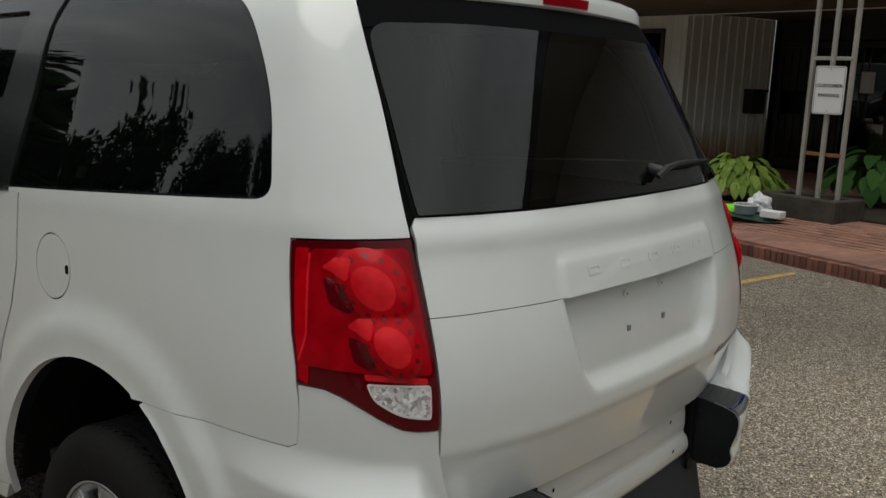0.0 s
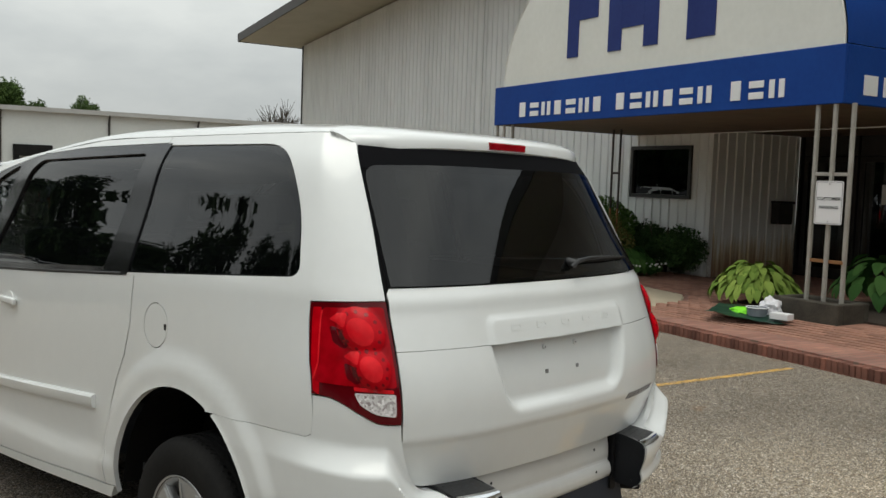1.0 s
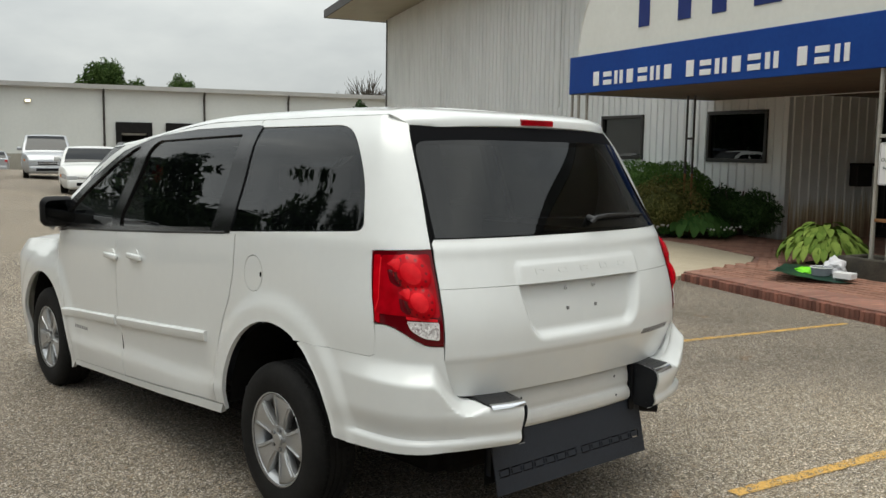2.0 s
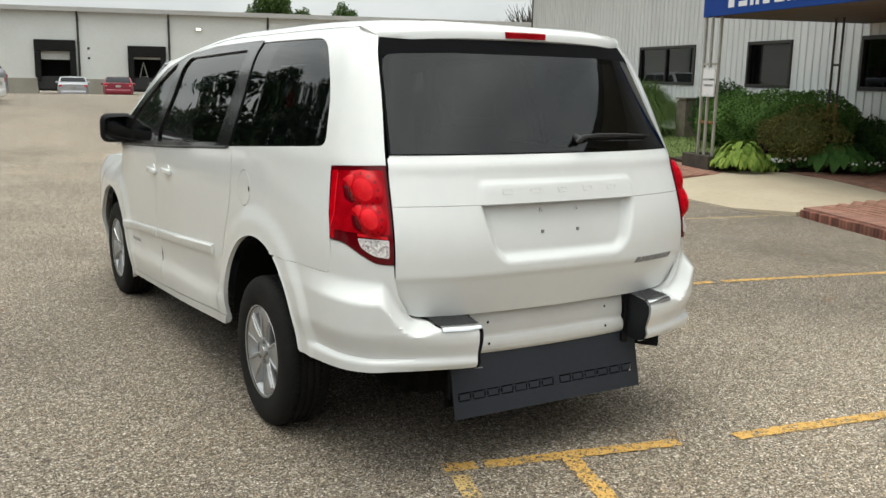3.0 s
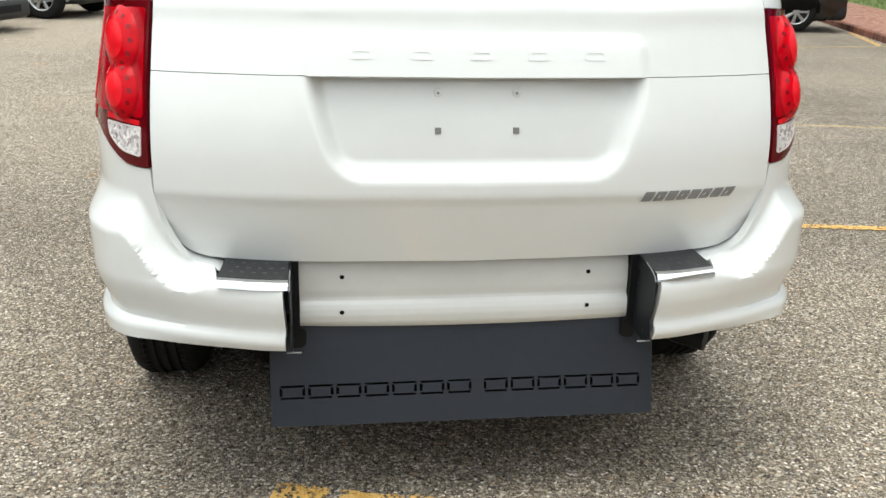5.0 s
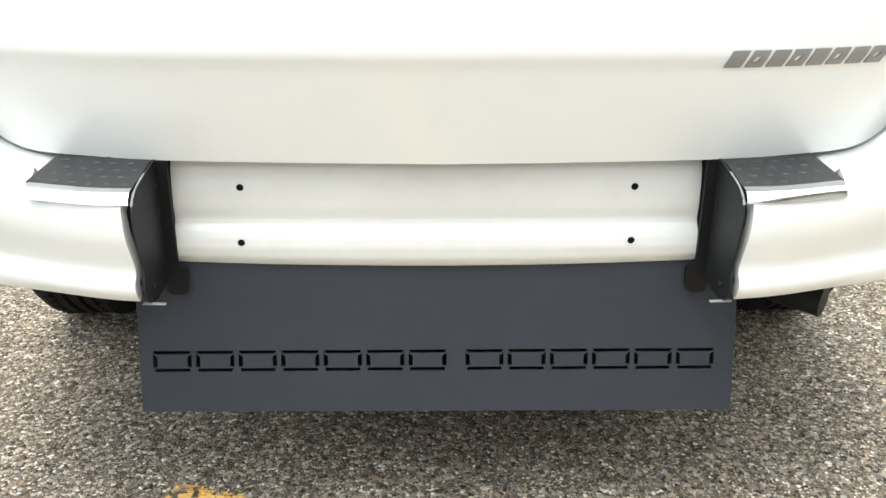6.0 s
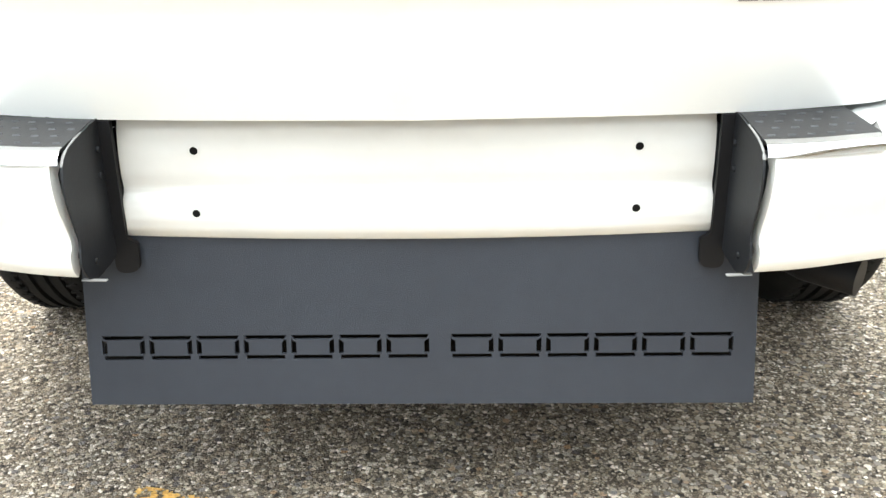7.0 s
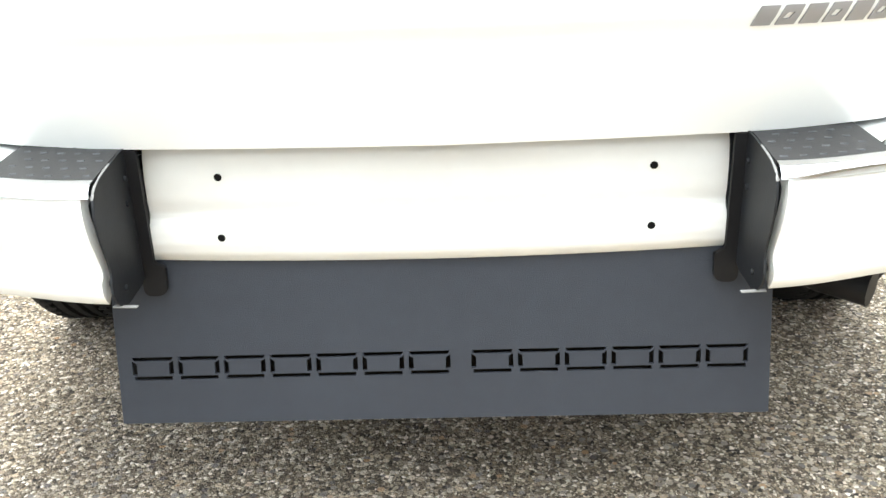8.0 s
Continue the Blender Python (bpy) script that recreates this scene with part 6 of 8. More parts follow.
# ---- the building ----
def rib_sheet(a0, a1, z0, z1, pitch=0.232, deep=0.022, top=None):
    """Ribbed sheet standing along y from a0 to a1: verts and faces, facing -x."""
    cuts = []
    k = math.floor(a0 / pitch)
    while k * pitch < a1:
        for off, dep in ((0.0, 0), (pitch - 0.062, 0), (pitch - 0.048, deep), (pitch - 0.018, deep), (pitch - 0.004, 0)):
            c = k * pitch + off
            if a0 < c < a1:
                cuts.append((c, dep))
        k += 1
    cuts = [(a0, 0)] + cuts + [(a1, 0)]
    v, f = [], []
    for c, dep in cuts:
        zt = top(c) if top else z1
        v += [(-dep, c, z0), (-dep, c, zt)]
    f = [(2 * i, 2 * i + 1, 2 * i + 3, 2 * i + 2) for i in range(len(cuts) - 1)]
    return v, f


FACE_D = 10.5
RIDGE, RIDGE_Z = 14.4, 7.615
rake = lambda s: RIDGE_Z - 0.05 - 0.068 * abs(s - RIDGE)
WINDOWS = [(9.84, 11.50), (13.64, 15.28), (17.60, 20.70), (24.80, 28.45)]
SILL, HEAD = 1.515, 2.52


def facade():
    breaks = [9.35] + [q for w in WINDOWS for q in w] + [29.9]
    v, f = [], []

    def add(vs, fs, x=FACE_D):
        b = len(v)
        v.extend([(p[0] + x, p[1], p[2]) for p in vs])
        f.extend([tuple(b + i for i in q) for q in fs])

    for i, (a, b) in enumerate(zip(breaks, breaks[1:])):
        if i % 2:
            add(*rib_sheet(a, b, 0.0, SILL))
            add(*rib_sheet(a, b, HEAD, 0, top=rake))
        else:
            add(*rib_sheet(a, b, 0.0, 0, top=rake))
    add(*rib_sheet(-9.6, 9.35, 2.72, 0, top=rake))
    ob = mesh_ob("wall_west", v, f, SIDING)
    ob.matrix_world = SITE
    struct(ob, "white ribbed metal front wall of the building", "wall")
    # body of the wall behind the sheet
    bm = bmesh.new()
    for i, (a, b) in enumerate(zip(breaks, breaks[1:])):
        spans = [(0.0, SILL), (HEAD, 6.4)] if i % 2 else [(0.0, 6.4)]
        for z0, z1 in spans:
            add_bm(bm, box_bm(FACE_D + 0.004, FACE_D + 0.18, a, b, z0, z1))
    core = part("wall_core", bm, DOCKWALL)
    core.matrix_world = SITE
    struct(core, "inner leaf of the front wall", "wall")
    # flashing at the corner and a downpipe seam
    for s, w, dep in ((29.9, 0.07, 0.03), (17.3, 0.03, 0.03)):
        t = part("trim", box_bm(FACE_D - dep, FACE_D + 0.01, s - w, s + (0.02 if s > 20 else w), 0.1 if s > 20 else 2.8, rake(s), 0.004, 1), FASCIA if s > 20 else SIDING)
        t.matrix_world = SITE
        struct(t, "narrow metal corner trim on the siding", "trim")
    vs, fs = rib_sheet(10.5, 40.0, 0.0, 6.45)
    side = mesh_ob("wall_north", [(p[1], 29.9 - p[0], p[2]) for p in vs], [q[::-1] for q in fs], SIDING)
    side.matrix_world = SITE
    struct(side, "white ribbed metal side wall of the building", "wall")
    vs, fs = rib_sheet(10.5, 12.82, 0.1, 2.78)
    ret = mesh_ob("wall_porch", [(p[1], 9.35 - (-p[0]), p[2]) for p in vs], fs, SIDING_STAIN)
    ret.matrix_world = SITE
    struct(ret, "ribbed metal porch wall with rust-brown stains near the ground", "wall")
    back = part("wall_entrance", box_bm(12.86, 13.05, -11, 4.3, 0, 2.8), SIDING)
    back.matrix_world = SITE
    struct(back, "white wall beside the entrance door", "wall")
    # roof with deep overhang
    bm = bmesh.new()
    d0, d1 = 8.22, 40.0
    slopes = [[(30.5, 6.52), (RIDGE, RIDGE_Z)], [(-10.4, RIDGE_Z - 0.068 * (RIDGE + 10.4)), (RIDGE, RIDGE_Z)]]
    for da, db, lo, hi, mt, nm, lb in ((d0, d1, 0.06, 0.26, ROOFEDGE, "roof", "low-pitched metal roof with a deep overhang"), (d0 + 0.05, d1, 0.0, 0.055, TANSOFFIT, "soffit", "tan boarded soffit under the overhang"), (d0 - 0.03, d0 + 0.02, -0.02, 0.27, FASCIA, "fascia", "dark brown fascia along the roof edge")):
        bm = bmesh.new()
        for prof in slopes:
            q = [bm.verts.new((d, s, z + h)) for h in (lo, hi) for d in (da, db) for s, z in prof]
            for idx in ((0, 1, 3, 2), (4, 6, 7, 5), (0, 4, 5, 1), (2, 3, 7, 6), (0, 2, 6, 4), (1, 5, 7, 3)):
                bm.faces.new([q[i] for i in idx])
        ob = part(nm, bm, mt)
        ob.matrix_world = SITE
        struct(ob, lb, nm)
    e = part("eave_fascia", box_bm(d0, d1, 30.49, 30.53, 6.50, 6.78), FASCIA)
    e.matrix_world = SITE
    struct(e, "dark brown fascia along the eave", "fascia")


facade()


def window(s0, s1, z0, z1, d, panes, label, blind=False):
    w = thing("window", label, "window", "front windows", "structure", SITE)
    t = 0.07
    for nm, bx in (("frame_top", (s0, s1, z1 - t, z1)), ("frame_sill", (s0, s1, z0, z0 + t)), ("frame_jamb", (s0, s0 + t, z0 + t, z1 - t)), ("frame_jamb", (s1 - t, s1, z0 + t, z1 - t))):
        part(nm, box_bm(d - 0.045, d + 0.08, bx[0], bx[1], bx[2], bx[3], 0.006, 1), WINFRAME, w)
    step = (s1 - s0 - 2 * t) / panes
    for k in range(panes):
        a = s0 + t + k * step
        if k:
            part("mullion", box_bm(d - 0.035, d + 0.06, a - 0.03, a + 0.03, z0 + t, z1 - t, 0.004, 1), WINFRAME, w)
        g = part("pane", box_bm(d + 0.02, d + 0.026, a, a + step, z0 + t, z1 - t), WINGLASS, w)
        g.visible_shadow = False
        if blind and k % 2 == 1:
            part("blind", box_bm(d + 0.09, d + 0.10, a + 0.1, a + step - 0.08, z0 + 0.1, z1 - 0.1), BLIND, w)
    # room shell added behind the panes, its dimness painted in
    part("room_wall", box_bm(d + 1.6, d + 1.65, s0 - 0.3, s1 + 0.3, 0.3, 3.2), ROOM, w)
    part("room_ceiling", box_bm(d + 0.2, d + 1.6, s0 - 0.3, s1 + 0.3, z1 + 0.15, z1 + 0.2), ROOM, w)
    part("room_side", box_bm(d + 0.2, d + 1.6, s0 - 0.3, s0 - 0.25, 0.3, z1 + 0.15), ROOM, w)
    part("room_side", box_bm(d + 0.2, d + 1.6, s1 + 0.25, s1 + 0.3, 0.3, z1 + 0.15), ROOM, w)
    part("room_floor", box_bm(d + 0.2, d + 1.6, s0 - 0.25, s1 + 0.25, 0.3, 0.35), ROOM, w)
    return w


for (a, b), n, bl in zip(WINDOWS, (1, 1, 2, 2), (False, False, True, False)):
    window(a, b, SILL, HEAD, FACE_D, n, "dark bronze-framed window in the white siding", bl)

# entrance: glazed doors in dark frames under the porch
entrance = thing("entrance_door", "dark-framed glazed double door under the porch", "door", kind="structure", at=SITE)
for s0, s1 in ((4.35, 5.6), (5.65, 6.85), (6.95, 8.0), (8.05, 9.2)):
    for a, b, z0, z1 in ((s0, s1, 2.30, 2.40), (s0, s1, 0.15, 0.32), (s0, s0 + 0.08, 0.32, 2.3), (s1 - 0.08, s1, 0.32, 2.3)):
        part("door_frame", box_bm(12.80, 12.88, a, b, z0, z1, 0.006, 1), WINFRAME, entrance)
    g = part("pane", box_bm(12.835, 12.842, s0 + 0.08, s1 - 0.08, 0.32, 2.30), DOORGLASS, entrance)
    g.visible_shadow = False
    part("transom", box_bm(12.80, 12.88, s0, s1, 2.42, 2.78, 0.004, 1), WINFRAME, entrance)
part("push_bar", box_bm(12.74, 12.77, 5.75, 6.75, 1.05, 1.10, 0.01, 2), STEEL, entrance)
part("notice", box_bm(12.825, 12.829, 7.3, 7.55, 1.55, 1.9), BRIGHT, entrance)
for bx in ((14.6, 14.65, 3, 10, 0, 3), (12.9, 14.6, 9.35, 9.4, 0, 3), (12.9, 14.6, 4.0, 4.05, 0, 3)):
    part("lobby_wall", box_bm(*bx), ROOM, entrance)
part("lobby_floor", box_bm(12.9, 14.6, 4, 9.4, 0.10, 0.15), ROOM, entrance)
ceil = part("ceiling", add_bm(box_bm(7.15, 10.497, 4.25, 11.37, 2.737, 2.79), box_bm(10.503, 14.65, 3.2, 9.34, 2.785, 2.84)), SOFFIT)
ceil.matrix_world = SITE
struct(ceil, "brown boarded porch ceiling", "ceiling")

box = thing("mailbox", "dark brown metal wall mailbox with a lid", "mailbox", at=SITE @ pose(12.30, 9.31, 1.32))
part("body", box_bm(-0.20, 0.20, -0.16, 0.03, -0.22, 0.17, 0.015, 2), WINFRAME, box)
part("lid", box_bm(-0.215, 0.215, -0.19, 0.03, 0.17, 0.22, 0.012, 2), WINFRAME, box)
part("label_plate", box_bm(-0.07, 0.07, -0.166, -0.161, -0.02, 0.06, 0.002, 1), FASCIA, box)

# ---- awning ----
awning = thing("awning", "blue and white barrel awning with sign band over the entrance", "awning", at=SITE)
A_S0, A_S1, A_D0, A_D1, BAND0, BAND1 = 4.20, 11.42, 7.10, 10.47, 2.735, 3.405
bm = bmesh.new()
for bx in ((A_D0, A_D0 + 0.05, A_S0, A_S1), (A_D0 + 0.05, A_D1, A_S0, A_S0 + 0.05), (A_D0 + 0.05, A_D1, A_S1 - 0.05, A_S1)):
    add_bm(bm, box_bm(bx[0], bx[1], bx[2], bx[3], BAND0, BAND1, 0.008, 1))
band_ob = part("sign_band", bm, BLUE, awning, "blue fabric sign band")
CEN, HALF, RISE = (4.24 + 11.16) / 2, 3.46, 2.42
arc = [(CEN + HALF * math.cos(t), BAND1 + RISE * math.sin(t)) for t in np.linspace(0, math.pi, 49)]
bm = bmesh.new()
vs = [bm.verts.new((A_D0 + 0.02, s, z)) for s, z in arc]
bm.faces.new(vs)
r = bmesh.ops.extrude_face_region(bm, geom=list(bm.faces))
bmesh.ops.translate(bm, vec=(0.03, 0, 0), verts=[g for g in r["geom"] if isinstance(g, bmesh.types.BMVert)])
part("front_panel", bm, FABRIC, awning, "white half-round fabric front")
vv, ff = [], []
for d in (A_D0 + 0.045, A_D0 + 1.2, A_D0 + 2.3, A_D1):
    vv += [(d, s + (0.02 if s > CEN else -0.02), z + 0.015) for s, z in arc]
na = len(arc)
ff = [(j * na + i, j * na + i + 1, (j + 1) * na + i + 1, (j + 1) * na + i) for j in range(3) for i in range(na - 1)]
mesh_ob("vault", vv, ff, BLUE, awning, True, "blue fabric barrel vault")
part("edge_tube", tube_bm([(A_D0 + 0.02, s, z) for s, z in arc], 0.012, 6), FABRIC, awning, smooth=True)


def mark(name, bars, d, mat, parent, thick=0.012):
    """A plain mark on the awning's front made of upright and level bars (along, up)."""
    bm = bmesh.new()
    for a, b, c, e in bars:
        add_bm(bm, box_bm(d - thick, d + 0.001, min(a, b), max(a, b), c, e, 0.003, 1))
    return part(name, bm, mat, parent)


# plain white bars stand for the name on the band: three words
for s_from, s_to, n in ((10.66, 8.33, 7), (8.13, 6.12, 6), (5.90, 4.95, 3)):
    step = (s_from - s_to) / n
    for k in range(n):
        a, b = s_from - k * step - 0.07 * step, s_from - k * step - 0.80 * step
        z0, z1 = 2.85, 3.075 + (0.02 if k == 0 else 0.0)
        w = abs(a - b)
        if k % 3 == 0:
            bars = [(a - 0.1 * w, b + 0.2 * w, z0, z1)]
        elif k % 3 == 1:
            bars = [(a, b, z1 - 0.085, z1), (a, b, z0, z0 + 0.085)]
        else:
            bars = [(a, a - 0.36 * w, z0, z1), (a - 0.64 * w, b, z0, z1)]
        mark("word_mark", bars, A_D0, BRIGHT, band_ob)
# large navy marks: a post with a block, a broad notched block, a post
mark("large_mark", [(9.36, 9.08, 3.735, 4.92), (9.08, 8.62, 4.30, 4.92)], A_D0 + 0.02, NAVY, awning, 0.015)
mark("large_mark", [(8.36, 8.06, 3.735, 4.92), (8.06, 7.58, 4.05, 4.92), (7.58, 7.28, 3.735, 4.92)], A_D0 + 0.02, NAVY, awning, 0.015)
mark("large_mark", [(6.72, 6.20, 3.735, 4.92)], A_D0 + 0.02, NAVY, awning, 0.015)
for k in range(4):
    a = A_D0 + 0.35 + k * 0.36
    part("word_mark", box_bm(a, a + 0.25, A_S0 - 0.01, A_S0 + 0.001, 2.85, 3.08, 0.003, 1), BRIGHT, band_ob)


# ---- post clusters with parking signs ----
def text_part(name, body, size, m, mat, parent):
    cu = bpy.data.curves.new(name, "FONT")
    cu.body, cu.size, cu.align_x, cu.align_y, cu.extrude = body, size, "CENTER", "CENTER", 0.0008
    cu.offset = 0.0011
    tmp = bpy.data.objects.new("tmp", cu)
    me = bpy.data.meshes.new_from_object(tmp)
    bpy.data.objects.remove(tmp)
    me.materials.append(mat)
    ob = new(name, me)
    ob.parent = parent
    ob.matrix_basis = m
    return ob


INK = mat_new("dark_green_ink", (0.015, 0.03, 0.025), 0.6)


def posts(d, s, sign_yaw, group_label):
    p = thing("porch_post", group_label, "post", "porch posts", at=SITE @ pose(d, s, 0))
    for a, b in ((0.0, 0.24), (-0.02, -0.01), (0.02, -0.22)):
        part("upright", box_bm(a - 0.022, a + 0.022, b - 0.022, b + 0.022, 0.11, 2.735, 0.005, 1), POST, p, "painted steel upright")
    for z, mt in ((1.93, POST), (0.92, RUST)):
        part("rung", box_bm(-0.012, 0.012, -0.22, 0.24, z - 0.02, z + 0.02, 0.004, 1), mt, p)
    return p


for s, tag in ((4.32, "south"), (11.15, "north")):
    posts(7.16, s, 0, "three painted steel porch uprights joined by rungs")
    pl = thing("planter", "low dark weathered stone planter round the porch posts", "planter", "planters", at=SITE @ pose(7.25, s + (0.12 if s < 6 else 0.0), 0.10 if s < 6 else 0.0))
    for a0, a1, b0, b1 in ((-0.28, -0.18, -0.46, 0.46), (0.18, 0.28, -0.46, 0.46), (-0.18, 0.18, -0.46, -0.36), (-0.18, 0.18, 0.36, 0.46)):
        part("stone_wall", box_bm(a0, a1, b0, b1, 0.08, 0.36, 0.018, 2), STONE, pl)
    part("soil", box_bm(-0.185, 0.185, -0.365, 0.365, 0.08, 0.32), SOIL, pl)


def parking_sign(d, s, z, yaw):
    sg = thing("parking_sign", "white metal customer parking sign with dark lettering on a porch post", "sign", "parking signs", at=SITE @ pose(d, s, z, 0, 0, yaw))
    pl = rounded([(-0.152, -0.25), (0.152, -0.25), (0.152, 0.25), (-0.152, 0.25)], 0.03, 4)
    part("plate", extrude_bm(pl, 0.006), BRIGHT, sg)
    bd = rounded([(-0.140, -0.238), (0.140, -0.238), (0.140, 0.238), (-0.140, 0.238)], 0.025, 4)
    ring_pts = [(x, -0.002, q) for x, q in bd] + [(bd[0][0], -0.002, bd[0][1])]
    part("border", tube_bm(ring_pts, 0.0022, 4), INK, sg)
    text_part("lettering", "CUSTOMER", 0.050, pose(0, -0.002, 0.045, 90, 0, 0), INK, sg)
    text_part("lettering", "PARKING", 0.050, pose(0, -0.002, -0.055, 90, 0, 0), INK, sg)
    for q in (-0.215, 0.215):
        part("bolt", cyl_bm(0.008, 0.008, 8, pose(0, -0.003, q, 90, 0, 0)), STEEL, sg)


parking_sign(7.08, 4.28, 1.60, -66)
parking_sign(7.08, 11.05, 1.62, -75)
for s in (10.30,):
    mp = thing("porch_post", "pair of slim porch posts rusted brown near the ground", "post", "porch posts", at=SITE @ pose(9.05, s, 0))
    for b in (-0.10, 0.10):
        part("upright", box_bm(-0.016, 0.016, b - 0.016, b + 0.016, 1.30, 2.785, 0.004, 1), FASCIA, mp)
        part("rusted_foot", box_bm(-0.0165, 0.0165, b - 0.0165, b + 0.0165, 0.1, 1.30, 0.004, 1), RUST, mp)
    part("rung", box_bm(-0.012, 0.012, -0.1, 0.1, 1.93, 1.97, 0.003, 1), FASCIA, mp)

# ---- bag, tubs and mat on the paving ----
GREENMAT = varied("dark_green_plastic_sheet", (0.008, 0.035, 0.022), (0.02, 0.065, 0.042), 4, 0.35, 0.5, 0.3, 30)
LIME = mat_new("lime_green_cloth", (0.25, 0.85, 0.03), 0.6)
BAGWHITE = mat_new("white_plastic_bag", (0.75, 0.74, 0.76), 0.3, trans=0.0)
mv, mf = [], []
nx = 18
for i in range(nx):
    for j in range(nx):
        x, y = -0.42 + 0.84 * i / (nx - 1), -0.62 + 1.24 * j / (nx - 1)
        e = max(abs(x) / 0.42, abs(y) / 0.62)
        mv.append((x * (1 - 0.08 * (abs(y) / 0.62) ** 3), y, 0.012 + 0.05 * max(0, noise.noise((x * 4, y * 4, 1.3))) + 0.04 * max(0, e - 0.8) * (1 + noise.noise((x * 9, y * 9, 0)))))
mf = [(i * nx + j, i * nx + j + 1, (i + 1) * nx + j + 1, (i + 1) * nx + j) for i in range(nx - 1) for j in range(nx - 1)]
matob = mesh_ob("ground_sheet", mv, mf, GREENMAT, None, True)
matob.matrix_world = SITE @ pose(6.80, 4.86, 0.205, 3, -3, 30)
tagged(matob, "crumpled dark green plastic sheet lying on brick paving", "sheet")


def lump(name, size, mat, m, label, cat, seed, rough=0.25):
    bm = bmesh.new()
    bmesh.ops.create_icosphere(bm, subdivisions=3, radius=1.0)
    for v in bm.verts:
        k = 1 + rough * noise.noise(v.co * 2.3 + Vector((seed, 0, 0)))
        v.co = Vector((v.co.x * size[0] * k, v.co.y * size[1] * k, max(-0.35, v.co.z) * size[2] * k))
    ob = part(name, bm, mat, smooth=False)
    ob.matrix_world = m
    return tagged(ob, label, cat)


lump("plastic_bag", (0.12, 0.135, 0.13), BAGWHITE, SITE @ pose(6.92, 4.86, 0.295), "knotted white plastic bag on the green sheet", "bag", 2.0, 0.5)
lump("cloth", (0.11, 0.17, 0.05), LIME, SITE @ pose(6.72, 5.12, 0.24), "folded lime green cloth on the green sheet", "cloth", 5.0, 0.3)
bx = part("carton", box_bm(-0.075, 0.075, -0.115, 0.115, 0, 0.075, 0.008, 2), BRIGHT)
bx.matrix_world = SITE @ pose(6.72, 4.54, 0.225, 0, 0, 12)
tagged(bx, "small white carton on the green sheet", "box")
tub = thing("tub", "clear grey plastic tub on the green sheet", "tub", at=SITE @ pose(6.70, 4.88, 0.222))
part("wall", cyl_bm(0.11, 0.10, 20, pose(0, 0, 0.05), r2=0.13), mat_new("grey_clear_plastic", (0.25, 0.27, 0.3), 0.25), tub, smooth=True)
part("rim", tube_bm([(0.132 * math.cos(t), 0.132 * math.sin(t), 0.10) for t in np.linspace(0, 2 * math.pi, 21)], 0.006, 6), BRIGHT, tub, smooth=True)


# ---- plants ----
def leaf_cloud(name, blobs, count, size, mat, seed, parent=None, hollow=0.45, stretch=1.6, droop=0.0, lump=1.0):
    """A crown of many small folded leaves, thickest near the outside of the given ellipsoids."""
    rg = np.random.default_rng(seed)
    vol = np.array([b[1][0] * b[1][1] * b[1][2] for b in blobs]) ** 0.67
    which = rg.choice(len(blobs), count, p=vol / vol.sum())
    cen = np.array([b[0] for b in blobs])[which]
    rad = np.array([b[1] for b in blobs])[which]
    dirs = rg.normal(size=(count, 3))
    dirs /= np.linalg.norm(dirs, axis=1)[:, None]
    lump_r = 1 + lump * (0.16 * np.sin(dirs[:, 0] * 5 + which) + 0.14 * np.sin(dirs[:, 1] * 7 + 2 * which) * np.cos(dirs[:, 2] * 6))
    pos = cen + rad * dirs * (rg.uniform(hollow, 1, count) ** 0.6 * lump_r)[:, None]
    a = rg.normal(size=(count, 3)) + np.array([0, 0, -droop])
    a /= np.linalg.norm(a, axis=1)[:, None]
    b = np.cross(a, rg.normal(size=(count, 3)))
    b /= np.linalg.norm(b, axis=1)[:, None]
    n = np.cross(a, b)
    s = (size * rg.uniform(0.6, 1.35, count))[:, None]
    p = np.stack([pos - a * s * stretch / 2, pos + b * s * 0.42 + n * s * 0.12, pos + a * s * stretch / 2, pos - b * s * 0.42 + n * s * 0.12], 1).reshape(-1, 3)
    q = np.arange(count)[:, None] * 4
    f = np.concatenate([q + [0, 1, 2], q + [0, 2, 3]])
    me = bpy.data.meshes.new(name)
    me.from_pydata(p, [], f)
    me.materials.append(mat)
    ob = new(name, me)
    ob.parent = parent
    return ob


def shrub(name, label, cat, d, s, z, blobs, count, size, mat, seed, group=""):
    t = thing(name, label, cat, group, at=SITE @ pose(d, s, z))
    rr = random.Random(seed)
    for k in range(4):
        x, y = rr.uniform(-0.12, 0.12), rr.uniform(-0.3, 0.3)
        part("stem", tube_bm([(x * 0.4, y * 0.4, -0.05), (x, y, 0.35), (x * 2.2, y * 2.0, 0.75)], [0.028, 0.02, 0.01], 6), BARK, t)
    core = bmesh.new()
    for c, r in blobs:
        k = bmesh.ops.create_icosphere(core, subdivisions=2, radius=1.0)
        for v in k["verts"]:
            w = 0.74 + 0.12 * noise.noise(v.co * 2 + Vector((seed, 0, 0)))
            v.co = Vector((c[0] + v.co.x * r[0] * w, c[1] + v.co.y * r[1] * w, c[2] + v.co.z * r[2] * w))
    part("inner_foliage", core, mat, t)
    leaf_cloud("foliage", blobs, count, size, mat, seed, t, hollow=0.72 if mat is HEDGE else 0.5, lump=0.4 if mat is HEDGE else 0.9)
    return t


